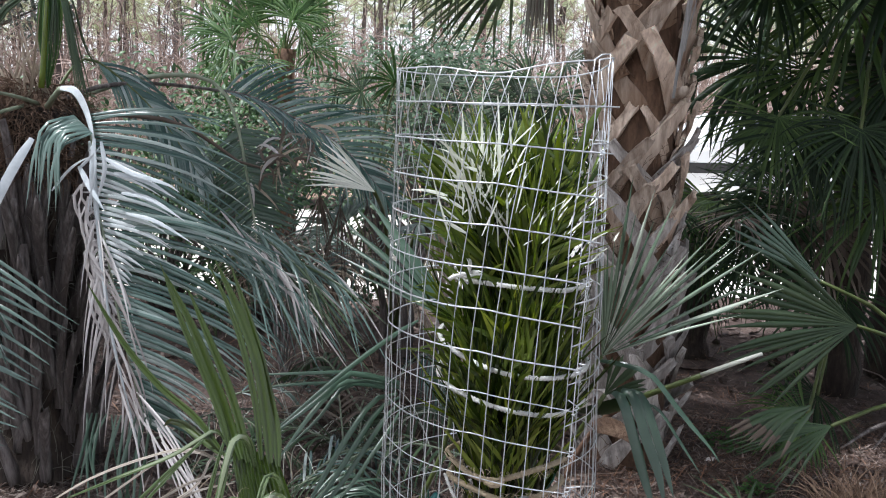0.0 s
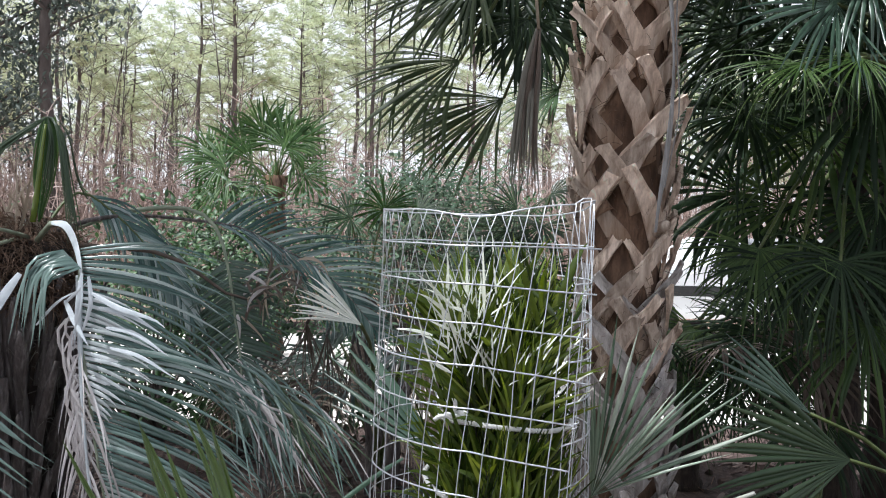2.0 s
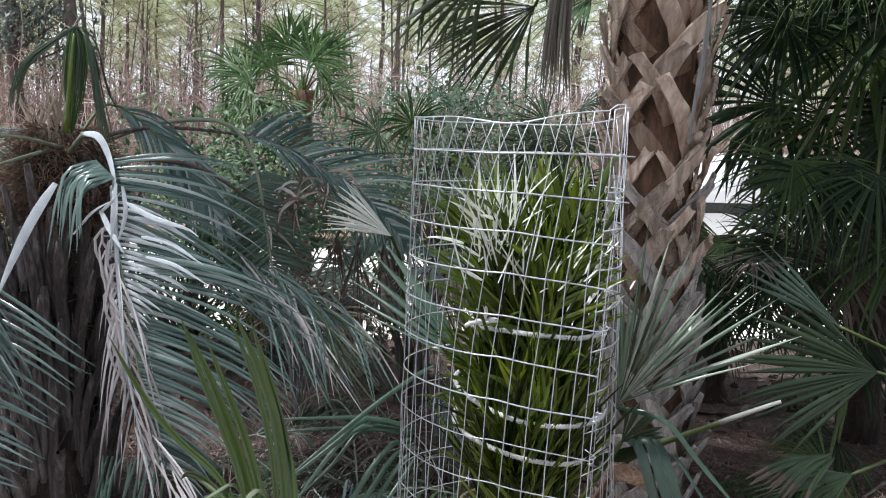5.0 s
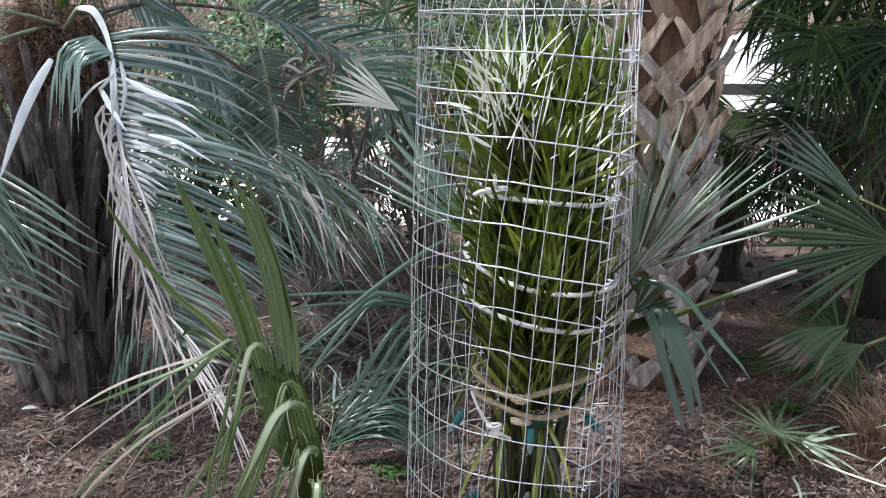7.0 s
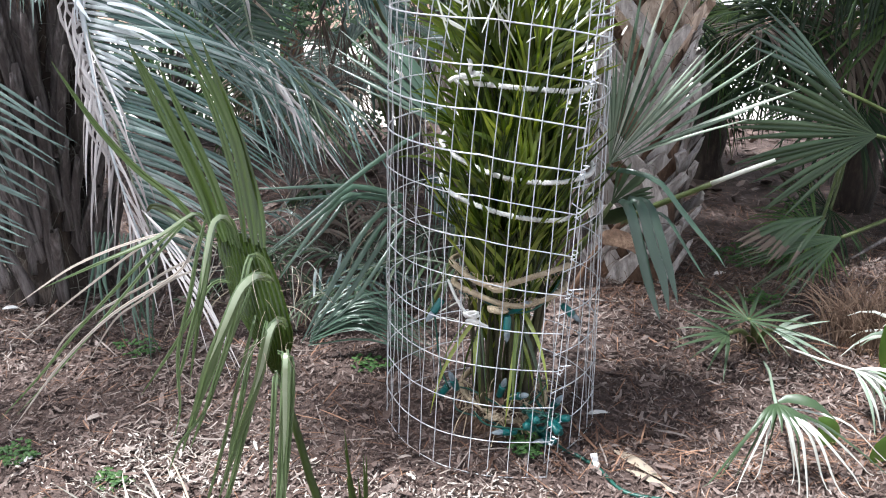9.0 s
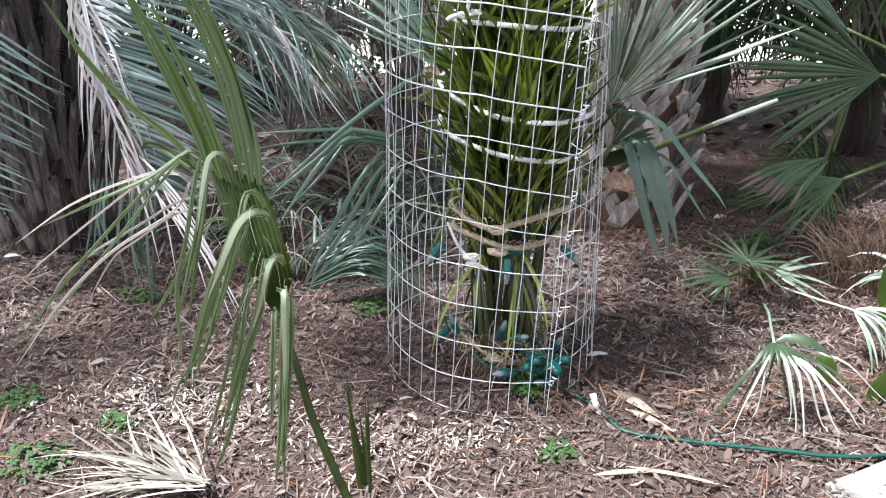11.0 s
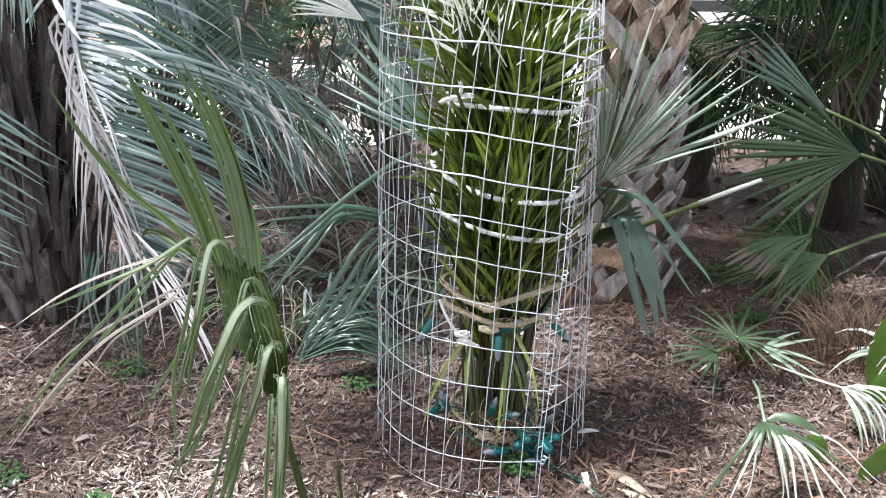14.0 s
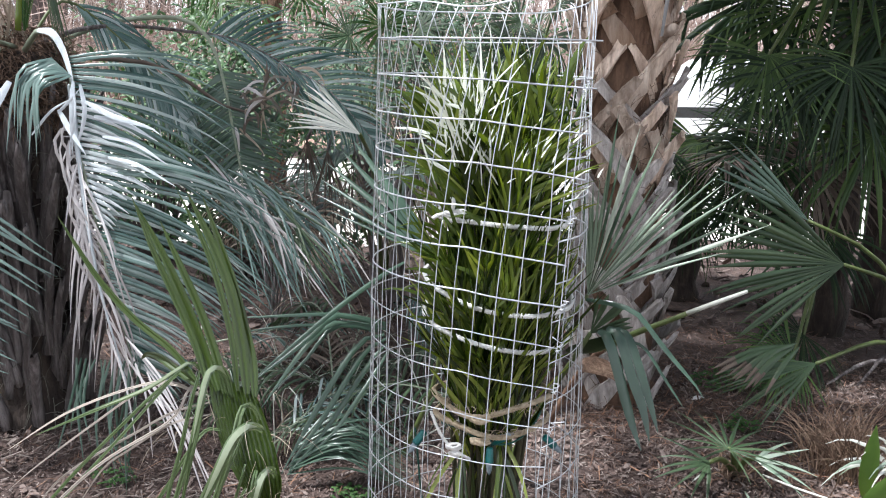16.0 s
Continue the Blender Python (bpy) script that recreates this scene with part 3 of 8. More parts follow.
# ---- fronds of the tall palm: the ones that hang into view and the crown above ----
rf = random.Random(21)
TOP = Vector((0.80, 3.40, 3.0))


def crown_frond(root, heart, axis, facing, length, mat=M_FAN, **kw):
    return fan_frond(sabal, root, heart, facing, length, mat, M_STALK, rf, axis=axis, **kw)


crown_frond(TOP, (0.164, 3.500, 2.495), (-0.8, -0.1, -0.45), (-0.1, -0.7, 0.65), 0.56, n=40, spread=150, droop=0.36, fuse=0.56, width=1.0, kinks=0.2, wobble=0.25, mat=M_FAN_CROWN)
crown_frond(TOP, (0.105, 3.600, 2.175), (-0.88, -0.1, -0.42), (-0.1, -0.7, 0.65), 0.56, n=32, spread=110, droop=0.36, fuse=0.56, width=1.0, kinks=0.2, wobble=0.25, mat=M_FAN_CROWN)
crown_frond(TOP, (0.300, 3.700, 2.035), (-0.88, -0.1, -0.48), (-0.1, -0.7, 0.65), 0.56, n=32, spread=105, droop=0.36, fuse=0.56, width=1.0, kinks=0.2, wobble=0.25, mat=M_FAN_CROWN)
crown_frond(TOP, (-0.222, 3.300, 2.650), (-0.4, -0.1, -0.9), (-0.1, -0.7, 0.65), 0.42, n=34, spread=120, droop=0.36, fuse=0.56, width=1.0, kinks=0.2, wobble=0.25, mat=M_FAN_CROWN)
crown_frond(TOP, (0.391, 3.600, 2.356), (-0.2, -0.1, -0.9), (-0.1, -0.7, 0.65), 0.36, n=36, spread=190, droop=0.36, fuse=0.56, width=1.0, kinks=0.2, wobble=0.25, mat=M_FAN)
crown_frond(TOP, (0.317, 3.700, 2.788), (-0.3, -0.1, -0.9), (-0.1, -0.7, 0.65), 0.60, n=42, spread=170, droop=0.36, fuse=0.56, width=1.0, kinks=0.2, wobble=0.25, mat=M_FAN)
for h, ax, ln in (((0.30, 3.75, 2.58), (-0.5, -0.1, -0.7), 0.50), ((0.47, 3.90, 2.52), (0.0, -0.1, -1.0), 0.44), ((0.10, 3.70, 2.66), (-0.8, -0.1, -0.5), 0.50), ((0.60, 4.00, 2.68), (-0.3, 0.0, -0.9), 0.50)):
    crown_frond(TOP, h, ax, (-0.1, -0.7, 0.65), ln, n=40, spread=180, droop=0.4, fuse=0.5, kinks=0.2, wobble=0.25)
crown_frond(TOP, (0.594, 4.100, 2.156), (-0.6, 0.1, -0.2), (0.1, -0.6, 0.7), 0.36, n=22, spread=150, droop=0.4, mat=M_FAN_BRIGHT)
# Overhead fronds out of view, added for shade; the sun side stays open.
for i in range(28):
    a = i * 2.399 + 0.4
    d = Vector((math.cos(a), math.sin(a), 0))
    if d.x < -0.5:
        continue
    reach = rf.uniform(0.6, 1.25)
    h = TOP + d * reach + Vector((0, 0, rf.uniform(0.15, 0.9)))
    crown_frond(TOP + d * 0.08, h, d + Vector((0, 0, -0.35)), Vector((0, 0, 1)) - d * 0.2, rf.uniform(0.6, 0.8), n=30, spread=210, droop=0.5)
# dead folded frond
dead = None
for i in range(34):
    x = rf.uniform(-1, 1)
    low = rf.uniform(0.55, 1.0)
    knots = [Vector((0.377, 3.100, 2.203)) + Vector((x * 0.008, 0, 0)), Vector((0.356, 3.100, 2.036)) + Vector((x * 0.030, rf.uniform(-0.03, 0.03), 0)), Vector((0.340, 3.100, 1.808)) + Vector((x * 0.042, rf.uniform(-0.04, 0.04), 0)), Vector((0.339, 3.100, 1.539)) + Vector((x * 0.058 + rf.uniform(-0.02, 0.02), 0, 0))]
    line = curve(knots, 20)[:max(9, int(20 * low))]
    m = len(line) - 1
    g = Geo()
    g.ribbon(line, [0.0065 * min(1.0, 0.3 + 2.5 * k / m) * (1 - (k / m) ** 3 * 0.9) for k in range(m + 1)], Vector((rf.uniform(-1, 1), -1, 0)), 0.6)
    if dead is None:
        dead = part("dead_frond", g, M_DEADLEAF, sabal, "brown folded dead frond")
    else:
        part("dead_segment", g, (M_FAN_ASH, M_DEADLEAF, M_FAN_ASH)[i % 3], dead)
g = Geo()
g.tube(curve([TOP, (0.361, 3.200, 2.590), (0.358, 3.100, 2.389), (0.378, 3.100, 2.198)], 9), 0.006, 6)
part("stalk", g, M_FAN_DRY, dead)

# ---- stocky feather palm ----
PINDO = [(-1.50, 3.10, 0.0), (-1.50, 3.10, 0.7), (-1.46, 3.10, 1.35)]
pindo = thing("pindo_palm", "stocky feather palm with old upright leaf bases and drooping blue-green fronds", "palm tree")
g = Geo()
zs = [i * 0.06 for i in range(-1, 24)]
g.tube([axis_at(PINDO, z) for z in zs], [0.150 + 0.05 * max(0, 1 - z / 0.25) + 0.01 * math.sin(z * 40) for z in zs], 18)
pindo_trunk = part("trunk", g, M_FIBRE_DARK, pindo, "dark fibrous trunk")


def old_base(seed):
    r = random.Random(seed)
    bm = bmesh.new()
    rows = []
    tall = r.uniform(0.30, 0.52)
    bend = r.uniform(0.03, 0.14)
    wide = r.uniform(0.012, 0.024)
    for i in range(8):
        s = i / 7
        half = wide * (1 - s) ** 0.8 + 0.011 + 0.004 * r.uniform(-1, 1)
        out = 0.005 + bend * s ** 1.6
        thick = 0.013 - 0.006 * s
        row = []
        for ax, lift in ((-1, 0), (-0.6, 0.8), (0, 1.1), (0.6, 0.8), (1, 0)):
            row.append(bm.verts.new((ax * half, -out - thick * lift + 0.02 * abs(ax) * (1 - s), tall * s + 0.012 * r.uniform(-1, 1) * (i == 7))))
        rows.append(row)
    for a, b in zip(rows, rows[1:]):
        for k in range(4):
            bm.faces.new((a[k], a[k + 1], b[k + 1], b[k]))
        bm.faces.new((a[4], a[0], b[0], b[4]))
    bm.faces.new(rows[0][::-1])
    bm.faces.new(rows[-1])
    bmesh.ops.recalc_face_normals(bm, faces=bm.faces[:])
    me = bpy.data.meshes.new("leaf_base")
    bm.to_mesh(me)
    bm.free()
    me.materials.append(M_OLDBASE)
    me.polygons.foreach_set("use_smooth", [True] * len(me.polygons))
    return me


BASES = [old_base(i) for i in range(10)]
rp = random.Random(8)
row = 0
for z in (0.04, 0.11, 0.19, 0.27, 0.36, 0.45, 0.54, 0.63, 0.72, 0.81, 0.89):
    for k in range(11):
        a = radians(360 / 11 * (k + 0.5 * (row % 2)) + row * 9 + rp.uniform(-8, 8))
        c = axis_at(PINDO, z)
        rad = 0.15 + (0.05 if z < 0.1 else 0.01)
        ob = new("leaf_base", BASES[rp.randrange(10)])
        ob.parent = pindo_trunk
        ob.matrix_basis = pose(c.x + rad * math.sin(a), c.y - rad * math.cos(a), z + rp.uniform(-0.03, 0.03), rp.uniform(-3, 9), rp.uniform(-8, 8), math.degrees(a))
    row += 1
g = Geo()
for i in range(700):
    zz, a = rp.uniform(0.03, 1.15), rp.uniform(0, 6.28)
    d = Vector((math.cos(a), math.sin(a), 0))
    p = axis_at(PINDO, zz) + d * rp.uniform(0.16, 0.20)
    g.tube(leaf_line(p, d * 0.3 + Vector((rp.uniform(-0.5, 0.5), rp.uniform(-0.5, 0.5), rp.uniform(-1, 1))), rp.uniform(0.04, 0.14), 0.9, 5, None, 0.8, rp), [0.0016, 0.0014, 0.0012, 0.001, 0.0008, 0.0003], 3, False)
tagged(part("base_fibre", g, M_FAN_ASH, pindo), "frayed grey fibre on the old leaf bases", kind="stuff")
# shaggy crown of fibre
g = Geo()
for i in range(2600):
    a, zz = rp.uniform(0, 6.28), rp.uniform(1.12, 1.46)
    c = axis_at(PINDO, zz) + Vector((math.cos(a), math.sin(a), 0)) * ((0.17 + 0.05 * math.sin(a * 3 + zz * 9)) * (1 - max(0, zz - 1.25) / 0.4))
    g.tube(leaf_line(c, Vector((math.cos(a) + rp.uniform(-0.6, 0.6), math.sin(a) + rp.uniform(-0.6, 0.6), rp.uniform(-0.5, 1.2))), rp.uniform(0.04, 0.13), 1.2, 4, None, 1.2, rp), [0.0026, 0.0022, 0.0017, 0.0012, 0.0006], 3, False)
part("crown_fibre", g, M_CROWN, pindo, "shaggy red-brown fibre at the crown")
g = Geo()
g.tube([axis_at(PINDO, zz) for zz in (1.2, 1.28, 1.35, 1.42)], [0.15, 0.13, 0.10, 0.05], 12)
part("crown_heart", g, M_CROWN, pindo)

feather(pindo, [(-1.350, 2.950, 1.379), (-1.255, 2.850, 1.441), (-1.187, 2.800, 1.432), (-1.111, 2.720, 1.354), (-1.081, 2.680, 1.260), (-1.077, 2.660, 1.121), (-1.041, 2.630, 0.996), (-1.017, 2.620, 0.869), (-0.981, 2.600, 0.694), (-0.913, 2.600, 0.380)],
        M_PINDO, M_RACHIS, rp, n=90, length=0.64, start=0.26, lift=0.06, angle=40, droop=2.2, left_droop=0.5, width=0.0062, up=(0.25, -1, 0.15), right=0.0, left_angle=84, radius=0.0105, label="broken frond hanging down, leaflets spread")
# Near-white leaflets near the midrib paint its white sun patches.
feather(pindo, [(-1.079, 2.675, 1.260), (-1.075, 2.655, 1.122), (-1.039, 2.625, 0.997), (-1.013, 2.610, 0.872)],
        M_PINDO_PALE, M_RACHIS, rp, n=20, length=0.25, start=0.05, lift=0.10, angle=40, droop=2.2, left_droop=0.40, width=0.0060, up=(0.25, -1, 0.15), right=0.0, left_angle=80, radius=0.008, label="near-white leaflets painting sun on the frond")
# leaflets of a frond beside the view, crossing the trunk
side_rib = curve([(-1.474, 2.620, 0.999), (-1.485, 2.600, 0.797), (-1.505, 2.580, 0.568), (-1.557, 2.580, 0.279)], 24)
g = Geo()
g.tube(side_rib, 0.008, 6)
part("midrib", g, M_RACHIS, pindo)
for i in range(21):
    p = side_rib[i + 1]
    far_tip = Vector((-1.090, 2.550, 0.769)).lerp(Vector((-1.349, 2.550, 0.314)), i / 20) + Vector((rp.uniform(-0.05, 0.03), rp.uniform(-0.03, 0.03), rp.uniform(-0.015, 0.015)))
    g = Geo()
    g.ribbon(curve([p, p.lerp(far_tip, 0.5) + Vector((0, -0.01, rp.uniform(0.005, 0.03))), far_tip], 9), [0.0055 * k for k in (0.7, 1, 1, 1, 0.95, 0.8, 0.6, 0.35, 0.06)], Vector((0.2, -1, 0.4)), 0.5)
    part("leaflet", g, M_PINDO, pindo)
# green lower leaflets hanging to the ground
for i in range(14):
    q = i / 13
    p = Vector((-1.110, 2.620, 0.408)).lerp(Vector((-0.878, 2.550, 0.427)), q)
    e = Vector((-1.075, 2.500, 0.112)).lerp(Vector((-0.873, 2.450, 0.039)), q) + Vector((rp.uniform(-0.09, 0.09), rp.uniform(-0.08, 0.08), rp.uniform(-0.05, 0.12)))
    e.z = max(0.02, e.z)
    g = Geo()
    g.ribbon(curve([p, p.lerp(e, 0.5) + Vector((rp.uniform(-0.03, 0.01), -0.02, 0)), e], 8), [0.0046 * k for k in (0.7, 1, 1, 1, 0.9, 0.7, 0.4, 0.06)], Vector((rp.uniform(-0.9, 0.9), -1, 0.2)), 0.6)
    part("leaflet", g, M_FAN_BLUE, pindo)
# long bleached leaflets trailing to the ground
for i in range(10):
    q = i / 9
    p = Vector((-0.959, 2.580, 0.521)).lerp(Vector((-0.853, 2.550, 0.323)), q) + Vector((rp.uniform(-0.03, 0.03), 0, 0))
    e = Vector((-0.753, 2.450, 0.193)).lerp(Vector((-0.593, 2.350, -0.029)), q) + Vector((rp.uniform(-0.16, 0.08), rp.uniform(-0.05, 0.05), rp.uniform(-0.03, 0.09)))
    e.z = max(0.02, e.z)
    g = Geo()
    g.ribbon(curve([p, p.lerp(e, 0.5) + Vector((0.02, -0.02, rp.uniform(0.01, 0.05))), e], 9), [0.0034 * k for k in (0.7, 1, 1, 1, 0.95, 0.8, 0.6, 0.35, 0.06)], Vector((0.2, -1, 0.4)), 0.5)
    part("dry_leaflet", g, M_PINDO_DRY, pindo, "long bleached leaflet trailing to the mulch")
g = Geo()
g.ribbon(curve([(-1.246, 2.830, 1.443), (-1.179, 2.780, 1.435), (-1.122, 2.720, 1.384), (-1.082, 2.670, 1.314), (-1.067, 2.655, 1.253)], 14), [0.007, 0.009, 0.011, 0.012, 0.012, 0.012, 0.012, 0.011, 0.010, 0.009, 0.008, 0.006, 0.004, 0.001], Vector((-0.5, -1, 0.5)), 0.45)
part("pale_stalk", g, M_RACHIS_PALE, pindo, "pale arching stalk")
# leaflets falling left from the arch
for i in range(15):
    q = i / 14
    p = Vector((-1.156, 2.720, 1.356)).lerp(Vector((-1.076, 2.660, 1.306)), q)
    tip = Vector((-1.255, 2.620, 1.101)).lerp(Vector((-1.138, 2.580, 1.089)), q) + Vector((rp.uniform(-0.04, 0.04), rp.uniform(-0.05, 0.05), rp.uniform(-0.05, 0.08)))
    mid = p.lerp(tip, 0.45) + Vector((-0.035, -0.02, 0.055))
    g = Geo()
    g.ribbon(curve([p, mid, tip], 8), [0.006 * k for k in (0.7, 1, 1, 1, 0.9, 0.7, 0.4, 0.06)], Vector((-0.3, -1, 0.3)), 0.5)
    part("leaflet", g, M_PINDO, pindo, "blue-green leaflet falling from the arch")
# dry inner leaflets: out to the left, then straight down
for i in range(24):
    q = i / 23
    p = Vector((-1.074, 2.650, 1.155)).lerp(Vector((-1.002, 2.610, 0.783)), q)
    out = rp.uniform(0.02, 0.055)
    fall = rp.uniform(0.14, 0.34)
    g = Geo()
    line = curve([p, p + Vector((-out * 0.7, -0.02, 0.005)), p + Vector((-out, -0.03, -0.05)), p + Vector((-out + rp.uniform(0, 0.05), -0.03 + rp.uniform(-0.02, 0.02), -fall * 0.6)), p + Vector((-out + rp.uniform(0.0, 0.10), -0.02, -fall))], 10)
    g.ribbon(line, [0.0052 * k for k in (0.6, 0.9, 1, 1, 1, 0.95, 0.85, 0.65, 0.4, 0.08)], Vector((rp.uniform(-0.8, 0.4), -1, 0.1)), 0.7)
    part("dry_leaflet", g, M_PINDO_DRY, pindo, "bleached dry leaflet hanging down")
feather(pindo, [(-1.366, 3.050, 1.398), (-1.262, 3.200, 1.457), (-1.160, 3.400, 1.477), (-0.989, 3.600, 1.465), (-0.819, 3.700, 1.436), (-0.638, 3.800, 1.341), (-0.433, 3.800, 1.222), (-0.210, 3.800, 0.973)],
        M_PINDO, M_OLDBASE, rp, n=60, length=0.46, start=0.45, lift=0.25, angle=60, droop=0.9, left_droop=0.5, width=0.0065, up=(0.1, -0.6, 0.8), radius=0.010)
feather(pindo, [(-1.410, 3.100, 1.401), (-1.346, 3.250, 1.556), (-1.213, 3.300, 1.475), (-1.059, 3.300, 1.316), (-0.903, 3.300, 1.077)],
        M_PINDO, M_STALK, rp, n=40, length=0.32, start=0.3, lift=0.1, angle=35, droop=1.1, width=0.006, up=(0.2, -0.7, 0.6), radius=0.007)
feather(pindo, [(-1.425, 3.000, 1.388), (-1.453, 2.750, 1.346), (-1.605, 2.600, 1.265), (-1.618, 2.500, 1.099), (-1.611, 2.500, 0.874), (-1.587, 2.500, 0.626)],
        M_PINDO, M_RACHIS, rp, n=46, length=0.50, start=0.50, lift=0.05, angle=72, droop=0.8, width=0.0062, up=(0.2, -1, 0.2), radius=0.007)
feather(pindo, [(-1.395, 2.980, 1.389), (-1.402, 2.800, 1.416), (-1.460, 2.700, 1.427), (-1.564, 2.600, 1.406), (-1.768, 2.600, 1.224)],
        M_PINDO, M_RACHIS, rp, radius=0.008, n=24, length=0.30, start=0.7, lift=0.1, angle=60, droop=1.0, width=0.0062)
feather(pindo, [(-1.490, 3.200, 1.386), (-1.692, 3.500, 1.431), (-2.023, 3.900, 1.438), (-2.535, 4.300, 1.242)],
        M_PINDO, M_RACHIS, rp, n=36, length=0.40, start=0.35, lift=0.1, angle=60, droop=1.0, width=0.0062)
feather(pindo, [(-1.414, 3.200, 1.388), (-1.160, 3.400, 1.502), (-0.863, 3.400, 1.455), (-0.730, 3.300, 1.009), (-0.698, 3.250, 0.849), (-0.639, 3.200, 0.689)],
        M_FAN_BLUE, M_RACHIS, rp, n=56, length=0.24, start=0.55, lift=0.05, angle=88, droop=0.25, width=0.0062, up=(0.0, -1, 0.1), radius=0.012, taper=0.5, wild=0.3)
# dry leaflets bunched under the broken frond
feather(pindo, [(-1.097, 2.700, 1.277), (-1.065, 2.640, 1.102), (-1.034, 2.600, 0.875), (-0.999, 2.580, 0.644), (-0.926, 2.560, 0.339)],
        M_PINDO_DRY, M_RACHIS_PALE, rp, n=15, length=0.40, start=0.22, lift=0.04, angle=30, droop=1.4, width=0.0042, wild=1.0, up=(0.2, -1, 0.1), radius=0.010, label="pale dry leaflets hanging in a bunch")
# long thin leaflets trailing from the hanging fronds towards the cage
for i in range(66):
    q = rp.random()
    p = Vector((-0.750, 2.950, 0.985)).lerp(Vector((-0.521, 3.050, 0.832)), q) + Vector((rp.uniform(-0.08, 0.08), rp.uniform(-0.15, 0.15), rp.uniform(-0.05, 0.05)))
    e = Vector((-0.503, 2.750, 0.619)).lerp(Vector((-0.208, 2.950, 0.593)), q) + Vector((rp.uniform(-0.14, 0.14), rp.uniform(-0.2, 0.15), rp.uniform(-0.10, 0.10)))
    g = Geo()
    g.ribbon(curve([p, p.lerp(e, 0.5) + Vector((rp.uniform(-0.02, 0.04), -0.02, rp.uniform(0.02, 0.09))), e], 9), [0.0042 * k for k in (0.6, 0.9, 1, 1, 0.95, 0.85, 0.65, 0.4, 0.06)], Vector((rp.uniform(-0.4, 0.6), -1, 0.5)), 0.5)
    part("leaflet", g, (M_PINDO, M_PINDO, M_FAN_MID, M_PINDO, M_PINDO_DRY)[i % 5], pindo)
# broad leaflets in the pale stalk colour, which paints the light they catch
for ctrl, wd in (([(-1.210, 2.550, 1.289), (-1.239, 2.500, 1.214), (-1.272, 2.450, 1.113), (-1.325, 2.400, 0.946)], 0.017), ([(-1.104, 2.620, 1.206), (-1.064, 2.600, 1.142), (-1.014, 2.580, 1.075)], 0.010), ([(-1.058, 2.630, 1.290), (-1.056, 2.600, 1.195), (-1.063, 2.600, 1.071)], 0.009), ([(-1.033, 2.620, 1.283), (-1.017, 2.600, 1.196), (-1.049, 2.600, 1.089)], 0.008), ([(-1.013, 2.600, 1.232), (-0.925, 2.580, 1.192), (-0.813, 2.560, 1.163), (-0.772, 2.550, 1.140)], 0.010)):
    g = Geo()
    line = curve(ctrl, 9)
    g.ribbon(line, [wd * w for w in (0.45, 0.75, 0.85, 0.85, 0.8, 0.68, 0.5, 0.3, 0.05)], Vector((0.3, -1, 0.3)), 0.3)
    tagged(part("leaflet", g, M_RACHIS_PALE, pindo), "broad pale bluish leaflet, its caught light painted")
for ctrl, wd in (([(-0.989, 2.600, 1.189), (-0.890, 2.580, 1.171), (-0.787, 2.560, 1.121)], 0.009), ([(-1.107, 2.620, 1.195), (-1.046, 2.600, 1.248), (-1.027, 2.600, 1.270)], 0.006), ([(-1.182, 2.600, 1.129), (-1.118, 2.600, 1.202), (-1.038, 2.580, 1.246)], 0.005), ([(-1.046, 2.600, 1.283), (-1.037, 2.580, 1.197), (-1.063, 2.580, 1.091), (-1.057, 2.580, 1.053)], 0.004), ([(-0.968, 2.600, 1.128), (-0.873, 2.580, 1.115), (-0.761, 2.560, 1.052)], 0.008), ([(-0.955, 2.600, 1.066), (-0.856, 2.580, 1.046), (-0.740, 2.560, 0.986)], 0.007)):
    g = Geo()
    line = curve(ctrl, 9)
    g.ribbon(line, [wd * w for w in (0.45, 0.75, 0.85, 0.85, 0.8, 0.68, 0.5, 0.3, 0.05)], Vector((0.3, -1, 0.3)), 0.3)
    tagged(part("leaflet", g, M_RACHIS_PALE, pindo), "broad pale bluish leaflet, its caught light painted")
# young folded spear with drooping sides
tip = Vector((-1.323, 2.950, 1.807))
spear, body = Geo(), Geo()
for c, w in (([(-1.354, 2.960, 1.443), (-1.339, 2.950, 1.573), (-1.327, 2.940, 1.692), tip], 0.042), ([tip, (-1.345, 2.930, 1.792), (-1.383, 2.900, 1.748), (-1.434, 2.880, 1.702), (-1.478, 2.860, 1.621), (-1.501, 2.860, 1.486)], 0.015), ([tip, (-1.320, 2.900, 1.785), (-1.386, 2.860, 1.720), (-1.440, 2.840, 1.659), (-1.483, 2.840, 1.543)], 0.012), ([tip, (-1.290, 2.950, 1.783), (-1.261, 2.940, 1.714), (-1.246, 2.940, 1.596), (-1.220, 2.930, 1.459), (-1.209, 2.930, 1.381)], 0.017)):
    prof = (0.25, 0.35, 0.5, 0.6, 0.75, 0.9, 1, 1, 0.9, 0.5) if c[-1] is tip else (0.5, 0.8, 0.95, 1, 1, 0.95, 0.85, 0.7, 0.5, 0.15)
    line = curve(c, 10)
    if c[-1] is tip:
        for j in range(9):
            x = (j - 4) / 4
            body.ribbon([p + Vector((x * w * 0.95 * math.sin(2.6 * i / 9), 0.012 * abs(x), 0)) for i, p in enumerate(line)], [w * 0.16 * k for k in prof], Vector((0.4 if j % 2 else -0.5, -1, 0.25)), 0.5)
        continue
    for j in range(13):
        off = Vector((rp.uniform(-1, 1), rp.uniform(-1, 1), rp.uniform(-1, 1))) * (w * 1.25)
        spear.ribbon([p + off * (i / 9) for i, p in enumerate(line)][:rp.randint(7, 10)], [w * 0.17 * k for k in prof], Vector((rp.uniform(-0.8, 0.8), -1, 0.25)), 0.6)
